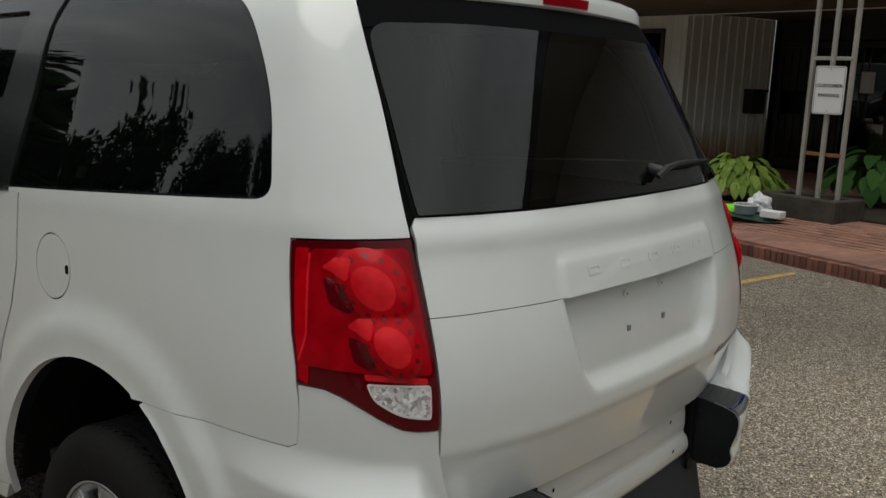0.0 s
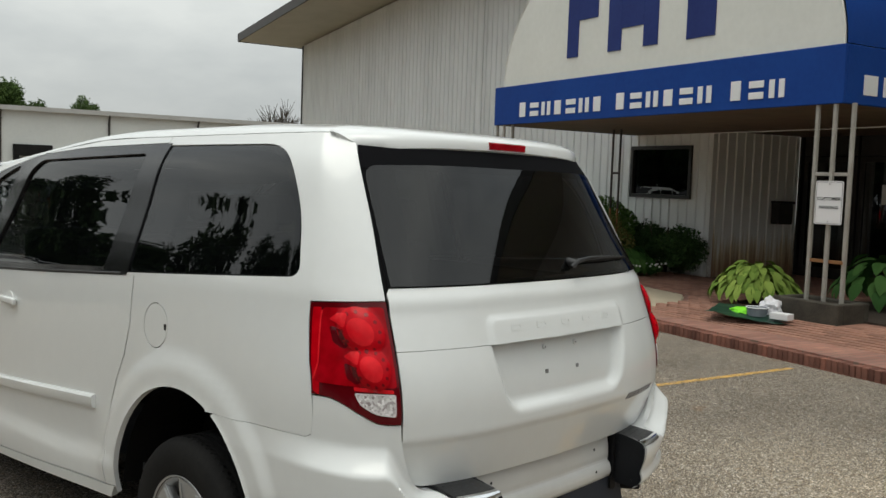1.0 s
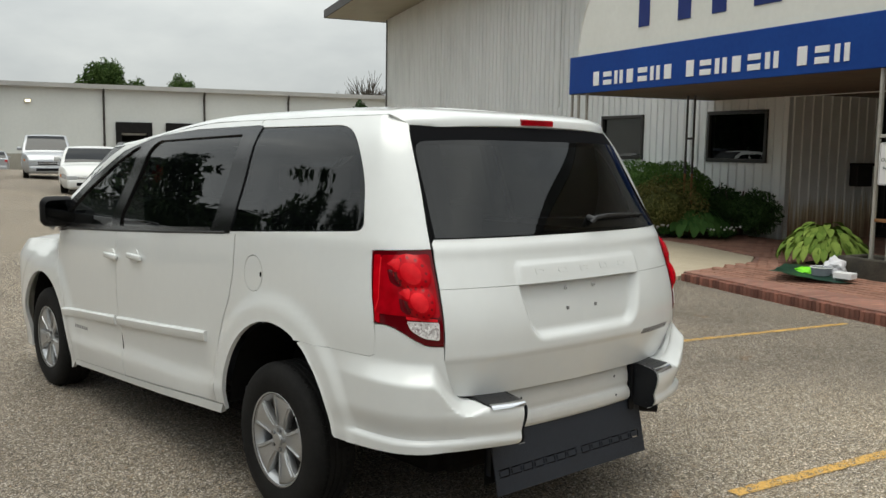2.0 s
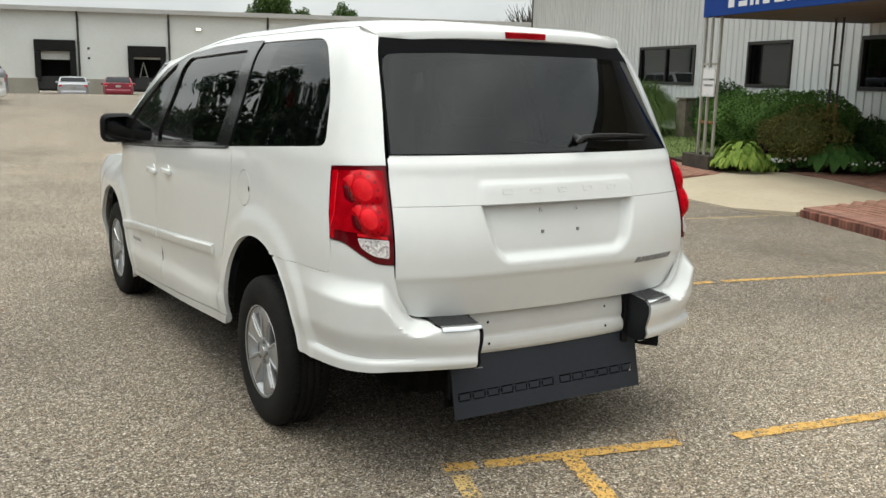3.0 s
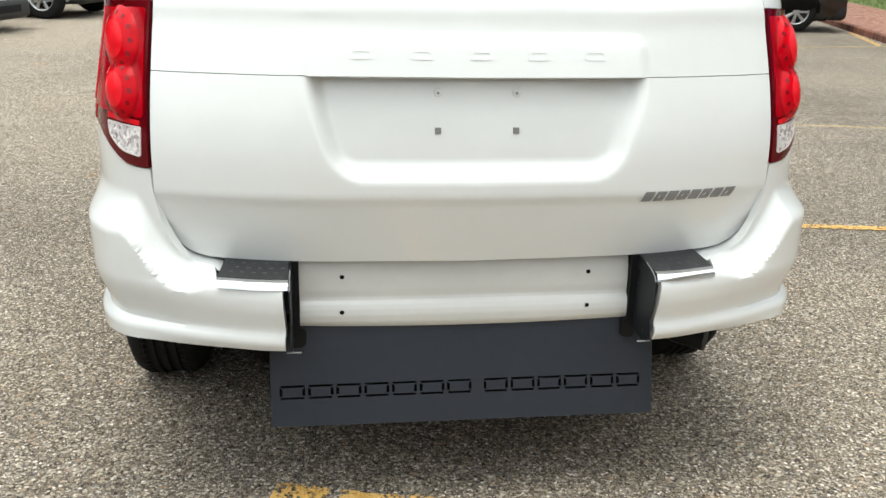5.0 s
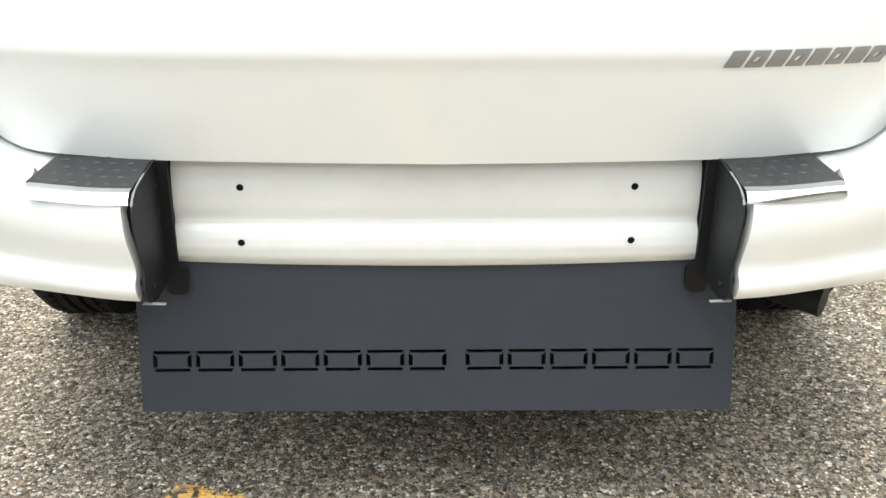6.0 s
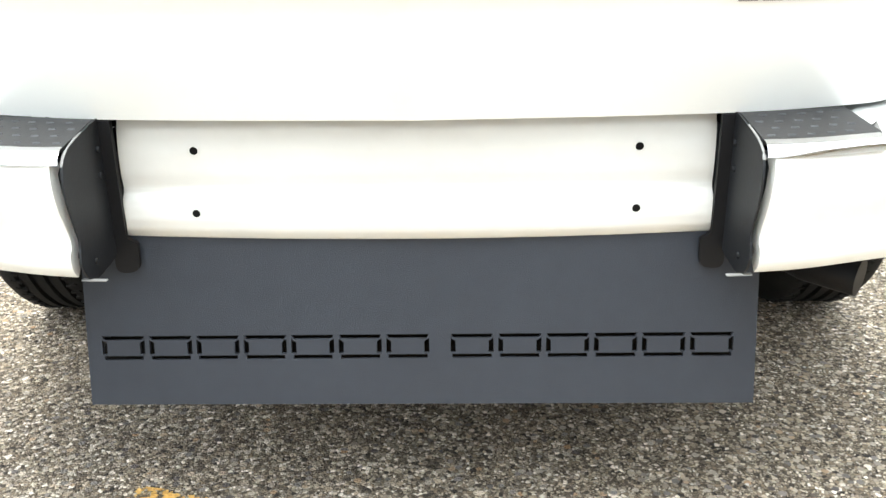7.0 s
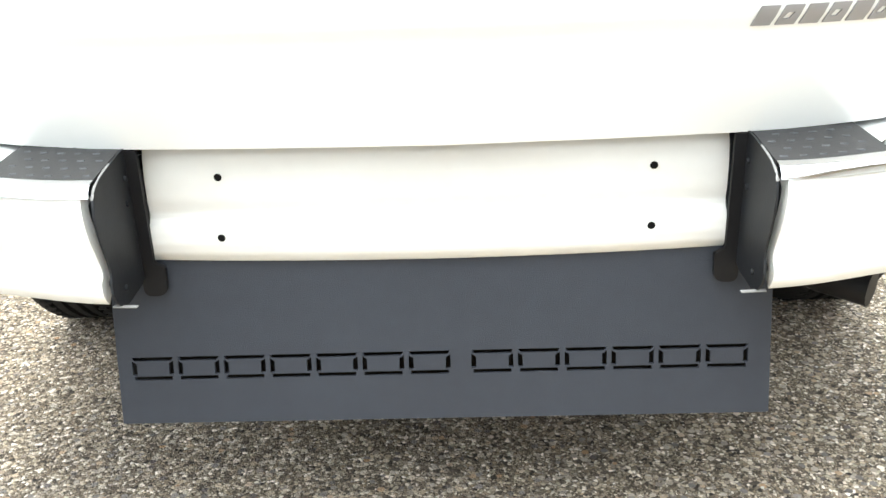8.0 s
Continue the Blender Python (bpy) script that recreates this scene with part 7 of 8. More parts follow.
shrub("shrub", "large rounded dark green evergreen shrub under the window", "shrub", 9.35, 12.4, 0.22, [((0, 0, 0.62), (0.95, 1.25, 0.66)), ((-0.1, 1.2, 0.58), (0.8, 0.9, 0.64)), ((0.1, -1.15, 0.66), (0.85, 0.9, 0.62))], 34000, 0.032, HEDGE, 11, "entrance shrubs")
shrub("shrub", "low bronze-green mounded shrub by the porch post", "shrub", 8.80, 10.70, 0.18, [((0, 0, 0.46), (0.66, 0.95, 0.58)), ((0.1, 0.5, 0.38), (0.55, 0.55, 0.44))], 15000, 0.032, OLIVE, 12, "entrance shrubs")
shrub("shrub", "clipped dark green shrub against the wall", "shrub", 10.0, 10.0, 0.25, [((0, -0.45, 0.36), (0.36, 0.55, 0.40)), ((0, 0.45, 0.38), (0.36, 0.6, 0.40))], 9000, 0.034, YEW, 13, "entrance shrubs")
shrub("shrub", "tall dark evergreen shrub behind the porch post", "shrub", 9.6, 14.7, 0.25, [((0, 0, 0.62), (0.6, 0.7, 0.72))], 9000, 0.035, YEW, 14, "entrance shrubs")
for k in range(6):
    s = 20.9 + k * 1.75
    shrub("hedge_plant", "dense dark green clipped hedge shrub along the lawn", "hedge", 9.35, s, 0.34, [((0, 0, 0.52), (0.62, 0.95, 0.62)), ((0, 0.35, 0.72), (0.55, 0.6, 0.45))], 9500, 0.042, HEDGE, 30 + k, "hedge row")
shrub("conifer", "tall narrow columnar evergreen at the end of the hedge", "conifer", 9.9, 31.2, 0.35, [((0, 0, 1.0), (0.72, 0.72, 1.1)), ((0, 0, 1.9), (0.55, 0.55, 0.9)), ((0, 0, 2.55), (0.38, 0.38, 0.62))], 12000, 0.05, YEW, 15)


def reed_clump(d, s, z, radius, height, count, seed):
    t = thing("ornamental_grass", "large arching clump of green ornamental grass", "grass clump", at=SITE @ pose(d, s, z))
    rr = random.Random(seed)
    v, f = [], []
    for _ in range(count):
        a, r0 = rr.uniform(0, 6.283), radius * 0.30 * math.sqrt(rr.random())
        h, lean = height * rr.uniform(0.62, 1.08), radius * 0.80 * rr.uniform(0.05, 1.0)
        w = rr.uniform(0.007, 0.013)
        ca, sa = math.cos(a), math.sin(a)
        b = len(v)
        tw = rr.uniform(-0.25, 0.25)
        for q in range(7):
            k = q / 6
            rad = r0 + lean * (0.6 * k + 0.4 * k ** 2)
            zz = h * (1.9 * k - (0.9 + 1.15 * lean / radius) * k ** 2.2)
            ww = w * (1 - 0.88 * k)
            c2, s2 = math.cos(a + tw * k), math.sin(a + tw * k)
            v += [(c2 * rad - sa * ww, s2 * rad * 1.2 + ca * ww, zz), (c2 * rad + sa * ww, s2 * rad * 1.2 - ca * ww, zz)]
        f += [(b + 2 * q, b + 2 * q + 1, b + 2 * q + 3, b + 2 * q + 2) for q in range(6)]
    mesh_ob("blades", v, f, REED, t)


reed_clump(9.0, 17.5, 0.25, 1.40, 1.42, 7600, 4)
reed_clump(9.3, 19.3, 0.27, 1.15, 1.30, 4600, 5)

WOODGREY = varied("weathered_grey_timber", (0.10, 0.085, 0.065), (0.19, 0.165, 0.13), 5, 0.85, 0.95, 0.4, 40)
tb = thing("timber_planter", "weathered grey timber planter box among the shrubs", "planter", at=SITE @ pose(9.45, 15.95, 0.28))
for k in range(5):
    part("board", box_bm(-0.18, 0.18, -0.21 + k * 0.085, -0.21 + k * 0.085 + 0.079, 0.0, 0.90 + 0.02 * (k % 2), 0.008, 1), WOODGREY, tb)
part("cap_rail", box_bm(-0.21, 0.21, -0.24, 0.24, 0.92, 0.96, 0.01, 1), WOODGREY, tb)

# hosta leaf: a broad pointed blade, folded along the rib and bending down at its tip
def blade_mesh(name, length, width, mat):
    v, f = [], []
    n = 7
    for i in range(n):
        k = i / (n - 1)
        w = width * math.sin(math.pi * min(1, 0.08 + k * 0.92)) ** 0.75 * (1.15 - 0.35 * k) if i < n - 1 else 0.002
        z = 0.10 * length * math.sin(k * 2.2) - 0.34 * length * k * k
        v += [(k * length, -w / 2, z + 0.10 * w), (k * length, 0, z - 0.04 * w), (k * length, w / 2, z + 0.10 * w)]
    f = [(3 * i + j, 3 * i + j + 1, 3 * i + j + 4, 3 * i + j + 3) for i in range(n - 1) for j in range(2)]
    me = bpy.data.meshes.new(name)
    me.from_pydata(v, [], f)
    me.materials.append(mat)
    me.polygons.foreach_set("use_smooth", [True] * len(me.polygons))
    return me


LEAF_A = blade_mesh("leaf", 0.19, 0.105, HOSTA)
LEAF_B = blade_mesh("leaf", 0.28, 0.18, HOSTA_DARK)
LEAF_C = blade_mesh("leaf", 0.26, 0.15, HOSTA)


def hosta(d, s, z, radius, height, count, mesh, label, seed):
    t = thing("hosta", label, "plant", "hostas", at=SITE @ pose(d, s, z))
    rr = random.Random(seed)
    for k in range(count):
        ring = math.sqrt((k + 0.5) / count)
        a = k * 2.39996 + rr.uniform(-0.3, 0.3)
        r = radius * (0.12 + 0.62 * ring)
        zz = height * (1.0 - 0.62 * ring ** 1.6) * rr.uniform(0.88, 1.05)
        o = new("leaf", mesh)
        o.parent = t
        sc = rr.uniform(0.8, 1.15)
        o.matrix_basis = Matrix.Translation((r * math.cos(a), r * math.sin(a), zz)) @ Euler((rr.uniform(-0.25, 0.25), 0.15 + 0.75 * ring + rr.uniform(-0.2, 0.2), a)).to_matrix().to_4x4() @ Matrix.Scale(sc, 4)
    bm = bmesh.new()
    for k in range(14):
        a, r = rr.uniform(0, 6.28), radius * rr.uniform(0.2, 0.55)
        add_bm(bm, tube_bm([(0.04 * math.cos(a), 0.04 * math.sin(a), -0.02), (r * 0.6 * math.cos(a), r * 0.6 * math.sin(a), height * 0.55), (r * math.cos(a), r * math.sin(a), height * 0.8)], 0.008, 5))
    part("stalks", bm, mesh.materials[0], t)


yg, dg = "bushy yellow-green hosta with broad leaves on the paving edge", "dark green hosta with broad leaves in the planting bed"
hosta(7.78, 5.85, 0.20, 0.74, 0.56, 270, LEAF_A, yg, 1)
hosta(7.50, 10.55, 0.12, 0.60, 0.52, 230, LEAF_A, yg, 2)
hosta(9.0, 4.75, 0.23, 0.80, 0.74, 60, LEAF_B, dg, 3)
hosta(8.45, 3.55, 0.24, 0.60, 0.60, 44, LEAF_B, dg, 4)
hosta(9.15, 10.15, 0.24, 0.66, 0.48, 84, LEAF_B, dg, 5)
hosta(8.95, 11.2, 0.24, 0.56, 0.42, 70, LEAF_B, dg, 6)
hosta(8.05, 10.75, 0.18, 0.42, 0.25, 36, LEAF_C, "low light green edging hosta by the flowers", 7)


def flower_patch(d, s, z, w, l, count, seed):
    t = thing("flower_patch", "low edging plants with small white flowers", "flowers", "flower edging", at=SITE @ pose(d, s, z))
    leaf_cloud("foliage", [((0, 0, 0.06), (w, l, 0.09))], 900, 0.035, HOSTA_DARK, seed, t, 0.1)
    rr = random.Random(seed)
    bm = bmesh.new()
    for _ in range(count):
        x, y = rr.uniform(-w, w), rr.uniform(-l, l)
        bmesh.ops.create_icosphere(bm, subdivisions=1, radius=rr.uniform(0.014, 0.026), matrix=pose(x, y, rr.uniform(0.10, 0.16)))
    o = part("blossom", bm, PETAL, t)
    o["kind"] = "stuff"


flower_patch(7.85, 10.60, 0.17, 0.18, 0.25, 40, 3)
flower_patch(8.25, 10.45, 0.18, 0.22, 0.12, 30, 4)
flower_patch(8.75, 10.30, 0.2, 0.30, 0.12, 34, 5)
flower_patch(9.35, 9.62, 0.2, 0.35, 0.12, 26, 6)
t = thing("purple_plant", "dark purple-leaved bedding plant among the flowers", "plant", at=SITE @ pose(8.1, 11.05, 0.2))
leaf_cloud("foliage", [((0, 0, 0.16), (0.28, 0.35, 0.2))], 900, 0.06, PURPLE, 8, t, 0.2)


# ---- trees ----
def tree(x, y, z, height, spread, seed, mat, count, label, leafy=True, size=0.22, low=0.28):
    t = thing("tree", label, "tree", "trees round the car park", at=pose(x, y, z + gz(x, y)))
    rr = random.Random(seed)
    part("trunk", tube_bm([(0, 0, -0.3), (rr.uniform(-0.2, 0.2), rr.uniform(-0.2, 0.2), height * 0.3), (rr.uniform(-0.4, 0.4), rr.uniform(-0.4, 0.4), height * 0.8)], [height * 0.03, height * 0.022, height * 0.006], 9), BARK, t, smooth=True)
    blobs = []
    limbs = bmesh.new()
    for k in range(16 if leafy else 46):
        a, e = rr.uniform(0, 6.283), rr.uniform(0.0, 1.0)
        z0 = height * (low + 0.45 * e)
        r = spread * rr.uniform(0.35, 0.95) * (1.1 - 0.55 * e)
        tip = (r * math.cos(a), r * math.sin(a), z0 + height * rr.uniform(0.08, 0.28))
        add_bm(limbs, tube_bm([(0, 0, z0 * 0.8), (tip[0] * 0.5, tip[1] * 0.5, z0 + height * 0.05), tip], [height * 0.009, height * 0.006, height * 0.002], 5))
        if not leafy:
            for _ in range(8):
                q = Vector(tip) * 0.75 + Vector((0, 0, z0 * 0.2))
                w = Vector(tip) + Vector((rr.uniform(-1, 1), rr.uniform(-1, 1), rr.uniform(0.2, 1.2))) * height * 0.11
                add_bm(limbs, tube_bm([q, (q + w) / 2, w], [height * 0.004, height * 0.003, height * 0.0015], 4))
        blobs.append((tip, (spread * rr.uniform(0.22, 0.42), spread * rr.uniform(0.22, 0.42), height * rr.uniform(0.07, 0.14))))
    part("branching", limbs, BARK, t)
    if leafy:
        blobs.append(((0, 0, height * 0.82), (spread * 0.4, spread * 0.4, height * 0.16)))
        leaf_cloud("crown", blobs, count, size, mat, seed, t, 0.25)
    return t


def on_site(d, s, z=0.0):
    return site(d, s, z)


p = on_site(6.7, 110)
tree(p.x, p.y, 0, 12.0, 4.2, 1, TREELEAF, 20000, "rounded green tree behind the warehouse", size=0.19)
p = on_site(15.0, 110)
tree(p.x, p.y, 0, 10.0, 2.4, 2, TREELEAF, 10000, "small green tree behind the warehouse", size=0.17)
p = on_site(38.5, 110)
tree(p.x, p.y, 0, 11.0, 4.4, 3, TREELEAF, 10, "bare-branched tree beyond the buildings", leafy=False)
p = on_site(-19.6, 48)
tree(p.x, p.y, 0.2, 8.5, 3.2, 4, TREELEAF, 14000, "green tree at the edge of the car park", size=0.15, low=0.12)
tr = random.Random(9)
for k in range(27):
    s, d = -24 + k * 3.1 + tr.uniform(-1.0, 1.0), -26 + tr.uniform(-3.0, 2.5)
    p = on_site(d, s)
    tree(p.x, p.y, 0, tr.uniform(12.2, 13.6) if s < 24 else tr.uniform(10.0, 12.0) if s < 34 else tr.uniform(8.0, 10.0), tr.uniform(3.6, 5.0), 20 + k, DARKTREE, 12000, "dark leafy tree bordering the car park", size=0.26, low=0.04)
for k in range(6):
    p = on_site(-22 + k * 9.0 + tr.uniform(-2, 2), -34 + tr.uniform(-3, 3))
    tree(p.x, p.y, 0, tr.uniform(8, 12), tr.uniform(3.4, 5.0), 40 + k, DARKTREE, 4500, "dark leafy tree bordering the car park", size=0.45, low=0.15)

# ---- the warehouse across the car park ----
DOCK_S, DOCK_TOP = 69.0, 5.75


def warehouse():
    doors = [(-24.9, -23.4, 0.9, 5.5), (-13.4, -10.8, 0.0, 3.55), (-7.0, -4.5, 0.0, 3.25), (4.0, 6.4, 0.0, 3.2), (7.6, 10.0, 0.0, 3.2)]
    bm, lowbm = bmesh.new(), bmesh.new()
    cuts = [-60] + [q for a, b, *_ in doors for q in (a, b)] + [60]
    for i, (a, b) in enumerate(zip(cuts, cuts[1:])):
        if i % 2:
            _, _, z0, z1 = doors[i // 2]
            add_bm(bm, box_bm(a, b, DOCK_S, DOCK_S + 0.3, z1, DOCK_TOP))
            if z0 > 0.5:
                add_bm(lowbm, box_bm(a, b, DOCK_S - 0.06, DOCK_S + 0.3, -0.6, z0))
        else:
            add_bm(bm, box_bm(a, b, DOCK_S, DOCK_S + 0.3, 0.85, DOCK_TOP))
            add_bm(lowbm, box_bm(a, b, DOCK_S - 0.06, DOCK_S + 0.3, -0.6, 0.85))
    w = part("wall_warehouse", bm, DOCKWALL)
    w.matrix_world = SITE
    struct(w, "pale metal wall of the long low warehouse", "wall")
    b = part("wall_base", lowbm, GREYWALL)
    b.matrix_world = SITE
    struct(b, "grey concrete base of the warehouse wall", "wall")
    r = part("roof_warehouse", box_bm(-60, 60, DOCK_S - 0.5, DOCK_S + 30, DOCK_TOP, DOCK_TOP + 0.16, 0.02, 1), ROOFEDGE)
    r.matrix_world = SITE
    struct(r, "flat grey metal roof of the warehouse", "roof")
    e = part("gutter", box_bm(-60, 60, DOCK_S - 0.56, DOCK_S - 0.50, DOCK_TOP - 0.12, DOCK_TOP + 0.2), ROOFEDGE)
    e.matrix_world = SITE
    struct(e, "grey metal roof edge of the warehouse", "trim")
    for d in (-31.2, -24.6, -17.9, -10.5, -4.15, 3.1, 10.4, 17.0):
        dp = thing("downpipe", "dark brown downpipe on the warehouse wall", "downpipe", "warehouse downpipes", at=SITE @ pose(d, DOCK_S - 0.09, 0))
        part("pipe", tube_bm([(0, 0, 0.2), (0, 0, DOCK_TOP - 0.5), (0, -0.25, DOCK_TOP - 0.15)], 0.075, 8), FASCIA, dp)
        for z in (1.6, 3.4, 5.0):
            part("strap", box_bm(-0.11, 0.11, -0.03, 0.09, z, z + 0.06), FASCIA, dp)
    for i, (a, b2, z0, z1) in enumerate(doors):
        dk = thing("loading_dock", "open loading dock door with dark rubber seals", "dock door", "dock doors", at=SITE)
        if i:
            part("head_seal", box_bm(a - 0.1, b2 + 0.1, DOCK_S - 0.30, DOCK_S - 0.02, z1 - 0.75, z1 + 0.06, 0.03, 1), RUBBER, dk)
            part("side_seal", box_bm(a - 0.1, a + 0.30, DOCK_S - 0.30, DOCK_S - 0.02, 0.9, z1 - 0.75, 0.03, 1), RUBBER, dk)
            part("side_seal", box_bm(b2 - 0.30, b2 + 0.1, DOCK_S - 0.30, DOCK_S - 0.02, 0.9, z1 - 0.75, 0.03, 1), RUBBER, dk)
            part("roller_door", box_bm(a + 0.3, b2 - 0.3, DOCK_S + 0.05, DOCK_S + 0.10, z1 - (1.35 if i == 1 else 0.9), z1 - 0.7), BLIND, dk)
            part("dock_pit", box_bm(a, b2, DOCK_S - 0.10, DOCK_S - 0.04, 0.12, 1.0), SATINBLACK, dk)
            for q in (a + 0.15, b2 - 0.15):
                part("bumper_block", box_bm(q - 0.12, q + 0.12, DOCK_S - 0.35, DOCK_S - 0.1, 0.65, 1.05, 0.02, 1), RUBBER, dk)
        part("dark_bay", box_bm(a - 0.5, b2 + 0.5, DOCK_S + 3.0, DOCK_S + 3.1, 0, z1 + 0.5), ROOM, dk)
        part("bay_floor", box_bm(a - 0.5, b2 + 0.5, DOCK_S + 0.3, DOCK_S + 3.0, z0 - 0.05, max(z0, 0.15)), ROOM, dk)
        part("bay_side", box_bm(a - 0.06, a, DOCK_S + 0.3, DOCK_S + 3.0, 0, z1), ROOM, dk)
        part("bay_side", box_bm(b2, b2 + 0.06, DOCK_S + 0.3, DOCK_S + 3.0, 0, z1), ROOM, dk)
        part("bay_ceiling", box_bm(a - 0.06, b2 + 0.06, DOCK_S + 0.3, DOCK_S + 3.0, z1, z1 + 0.06), ROOM, dk)
    lg = thing("wall_light", "small lit wall lamp on the warehouse", "lamp", "wall lamps", at=SITE @ pose(-18.6, DOCK_S, 4.25))
    part("housing", box_bm(-0.22, 0.22, -0.22, -0.01, -0.12, 0.14, 0.03, 1), POST, lg)
    glow = mat_new("lamp_glass", (0.9, 0.85, 0.7), 0.3)
    bsdf(glow).inputs["Emission Color"].default_value = (1.0, 0.86, 0.6, 1)
    bsdf(glow).inputs["Emission Strength"].default_value = 2.0
    part("lens", box_bm(-0.17, 0.17, -0.26, -0.22, -0.08, 0.09, 0.02, 1), glow, lg)
    copy_thing(lg, SITE @ pose(-2.0, DOCK_S, 4.62))
    for q, mt in ((3.05, SATINBLACK), (2.75, BRIGHT), (2.35, SATINBLACK)):
        pl = part("wall_plate", box_bm(-9.90, -9.74, DOCK_S - 0.05, DOCK_S - 0.005, q - 0.08, q + 0.08, 0.01, 1), mt)
        pl.matrix_world = SITE
        tagged(pl, "small signal plate beside a dock door", "sign", "dock signs")
    sb = thing("wall_panel", "pale grey framed panel on the warehouse wall", "panel", at=SITE)
    part("panel_sheet", box_bm(-23.55, -22.45, DOCK_S - 0.06, DOCK_S - 0.01, 1.55, 2.75, 0.01, 1), BLIND, sb)
    for a, b2, c, e2 in ((-23.62, -23.53, 1.48, 2.82), (-22.47, -22.38, 1.48, 2.82), (-23.53, -22.47, 2.73, 2.82), (-23.53, -22.47, 1.48, 1.57)):
        part("panel_frame", box_bm(a, b2, DOCK_S - 0.09, DOCK_S - 0.004, c, e2, 0.01, 1), FASCIA, sb)
    st = thing("folding_ladder", "pale A-shaped folding ladder standing in a dock door", "ladder", at=SITE @ pose(-6.1, DOCK_S + 0.9, 0.15))
    for q in (-1, 1):
        part("leg", tube_bm([(q * 0.5, 0, 0), (0, 0, 2.0)], 0.04, 6), BLIND, st)
    part("step", box_bm(-0.28, 0.28, -0.05, 0.05, 0.9, 0.95), BLIND, st)


warehouse()

# ---- parked vehicles ----
def paint(name, c, metal=0.0):
    return varied(name, tuple(v * 0.92 for v in c), c, 1.5, 0.3, 0.38, coat=0.5, metal=metal)


RED_PAINT, MAROON = paint("red_car_paint", (0.20, 0.003, 0.018)), paint("dark_red_car_paint", (0.10, 0.003, 0.014))
WHITE2, SILVER = paint("plain_white_car_paint", (0.72, 0.72, 0.70)), paint("silver_car_paint", (0.40, 0.41, 0.43), 0.4)
CHARCOAL, NAVYCAR = paint("charcoal_car_paint", (0.011, 0.0115, 0.013)), paint("dark_blue_car_paint", (0.03, 0.035, 0.055))
PEARL = paint("silver_white_car_paint", (0.62, 0.63, 0.64), 0.1)
HEADLAMP = mat_new("headlamp_glass", (0.46, 0.48, 0.50), 0.12, coat=1.0)
AMBER = mat_new("amber_lens", (0.75, 0.22, 0.02), 0.2, coat=0.6)


def loft(stations, mat, name, parent):
    """A skin through cross-sections (x, [(y, z), ...]), closed at both ends."""
    n = len(stations[0][1])
    v = [(x, y, z) for x, sec in stations for y, z in sec]
    f = [(i * n + j, i * n + (j + 1) % n, (i + 1) * n + (j + 1) % n, (i + 1) * n + j) for i in range(len(stations) - 1) for j in range(n)]
    f += [tuple(range(n))[::-1], tuple((len(stations) - 1) * n + j for j in range(n))]
    o = mesh_ob(name, v, f, mat, parent, True)
    o.data.set_sharp_from_angle(angle=radians(38))
    return o


WHEEL_CACHE = {}


def car_wheel(tyre, parent, m):
    """A road wheel with tyre, rim, spokes and hub; alike wheels share their meshes."""
    w = new("wheel")
    w.parent, w.matrix_basis = parent, m
    if tyre not in WHEEL_CACHE:
        made = []
        vv, ff = lathe([(0.62 * tyre, -0.10), (0.70 * tyre, -0.108), (0.90 * tyre, -0.106), (0.97 * tyre, -0.092), (tyre, -0.07), (tyre, 0.07), (0.92 * tyre, 0.105), (0.6 * tyre, 0.10)], 36)
        t = mesh_ob("tyre", vv, ff, RUBBER, w, True)
        vv, ff = lathe([(0.635 * tyre, -0.102), (0.60 * tyre, -0.098), (0.575 * tyre, -0.07), (0.55 * tyre, 0.06)], 32)
        r = mesh_ob("rim", vv, ff, ALLOY, w, True)
        made.append(("tyre", t.data, 0))
        made.append(("rim", r.data, 0))
        vv, ff = lathe([(0.01, -0.02), (0.57 * tyre, -0.02)], 24)
        made.append(("brake_disc", mesh_ob("brake_disc", vv, ff, MATTEBLACK, r).data, 1))
        sp = bmesh.new()
        add_bm(sp, box_bm(-0.098, -0.062, -0.020, 0.020, 0.03, 0.60 * tyre, 0.008, 1, pose(0, 0, 0, 0, 0, 0)))
        for v in sp.verts:
            if v.co.z > 0.3 * tyre:
                v.co.y *= 1.55
        spoke = part("spoke", sp, ALLOY, r)
        made.append(("spoke", spoke.data, 1))
        hub = part("hub", cyl_bm(0.062, 0.05, 14, pose(-0.078, 0, 0, 0, 90, 0), bev=0.008), ALLOY, r)
        made.append(("hub", hub.data, 1))
        WHEEL_CACHE[tyre] = made
        rim = r
    else:
        rim = None
        for nm, me, deep in WHEEL_CACHE[tyre]:
            o = new(nm, me)
            o.parent = rim if deep else w
            if nm == "rim":
                rim = o
        spoke = None
    me = [q[1] for q in WHEEL_CACHE[tyre] if q[0] == "spoke"][0]
    for k in range(1, 7):
        o = new("spoke", me)
        o.parent = rim
        o.matrix_basis = pose(0, 0, 0, 360 / 7 * k, 0, 0)
    return w


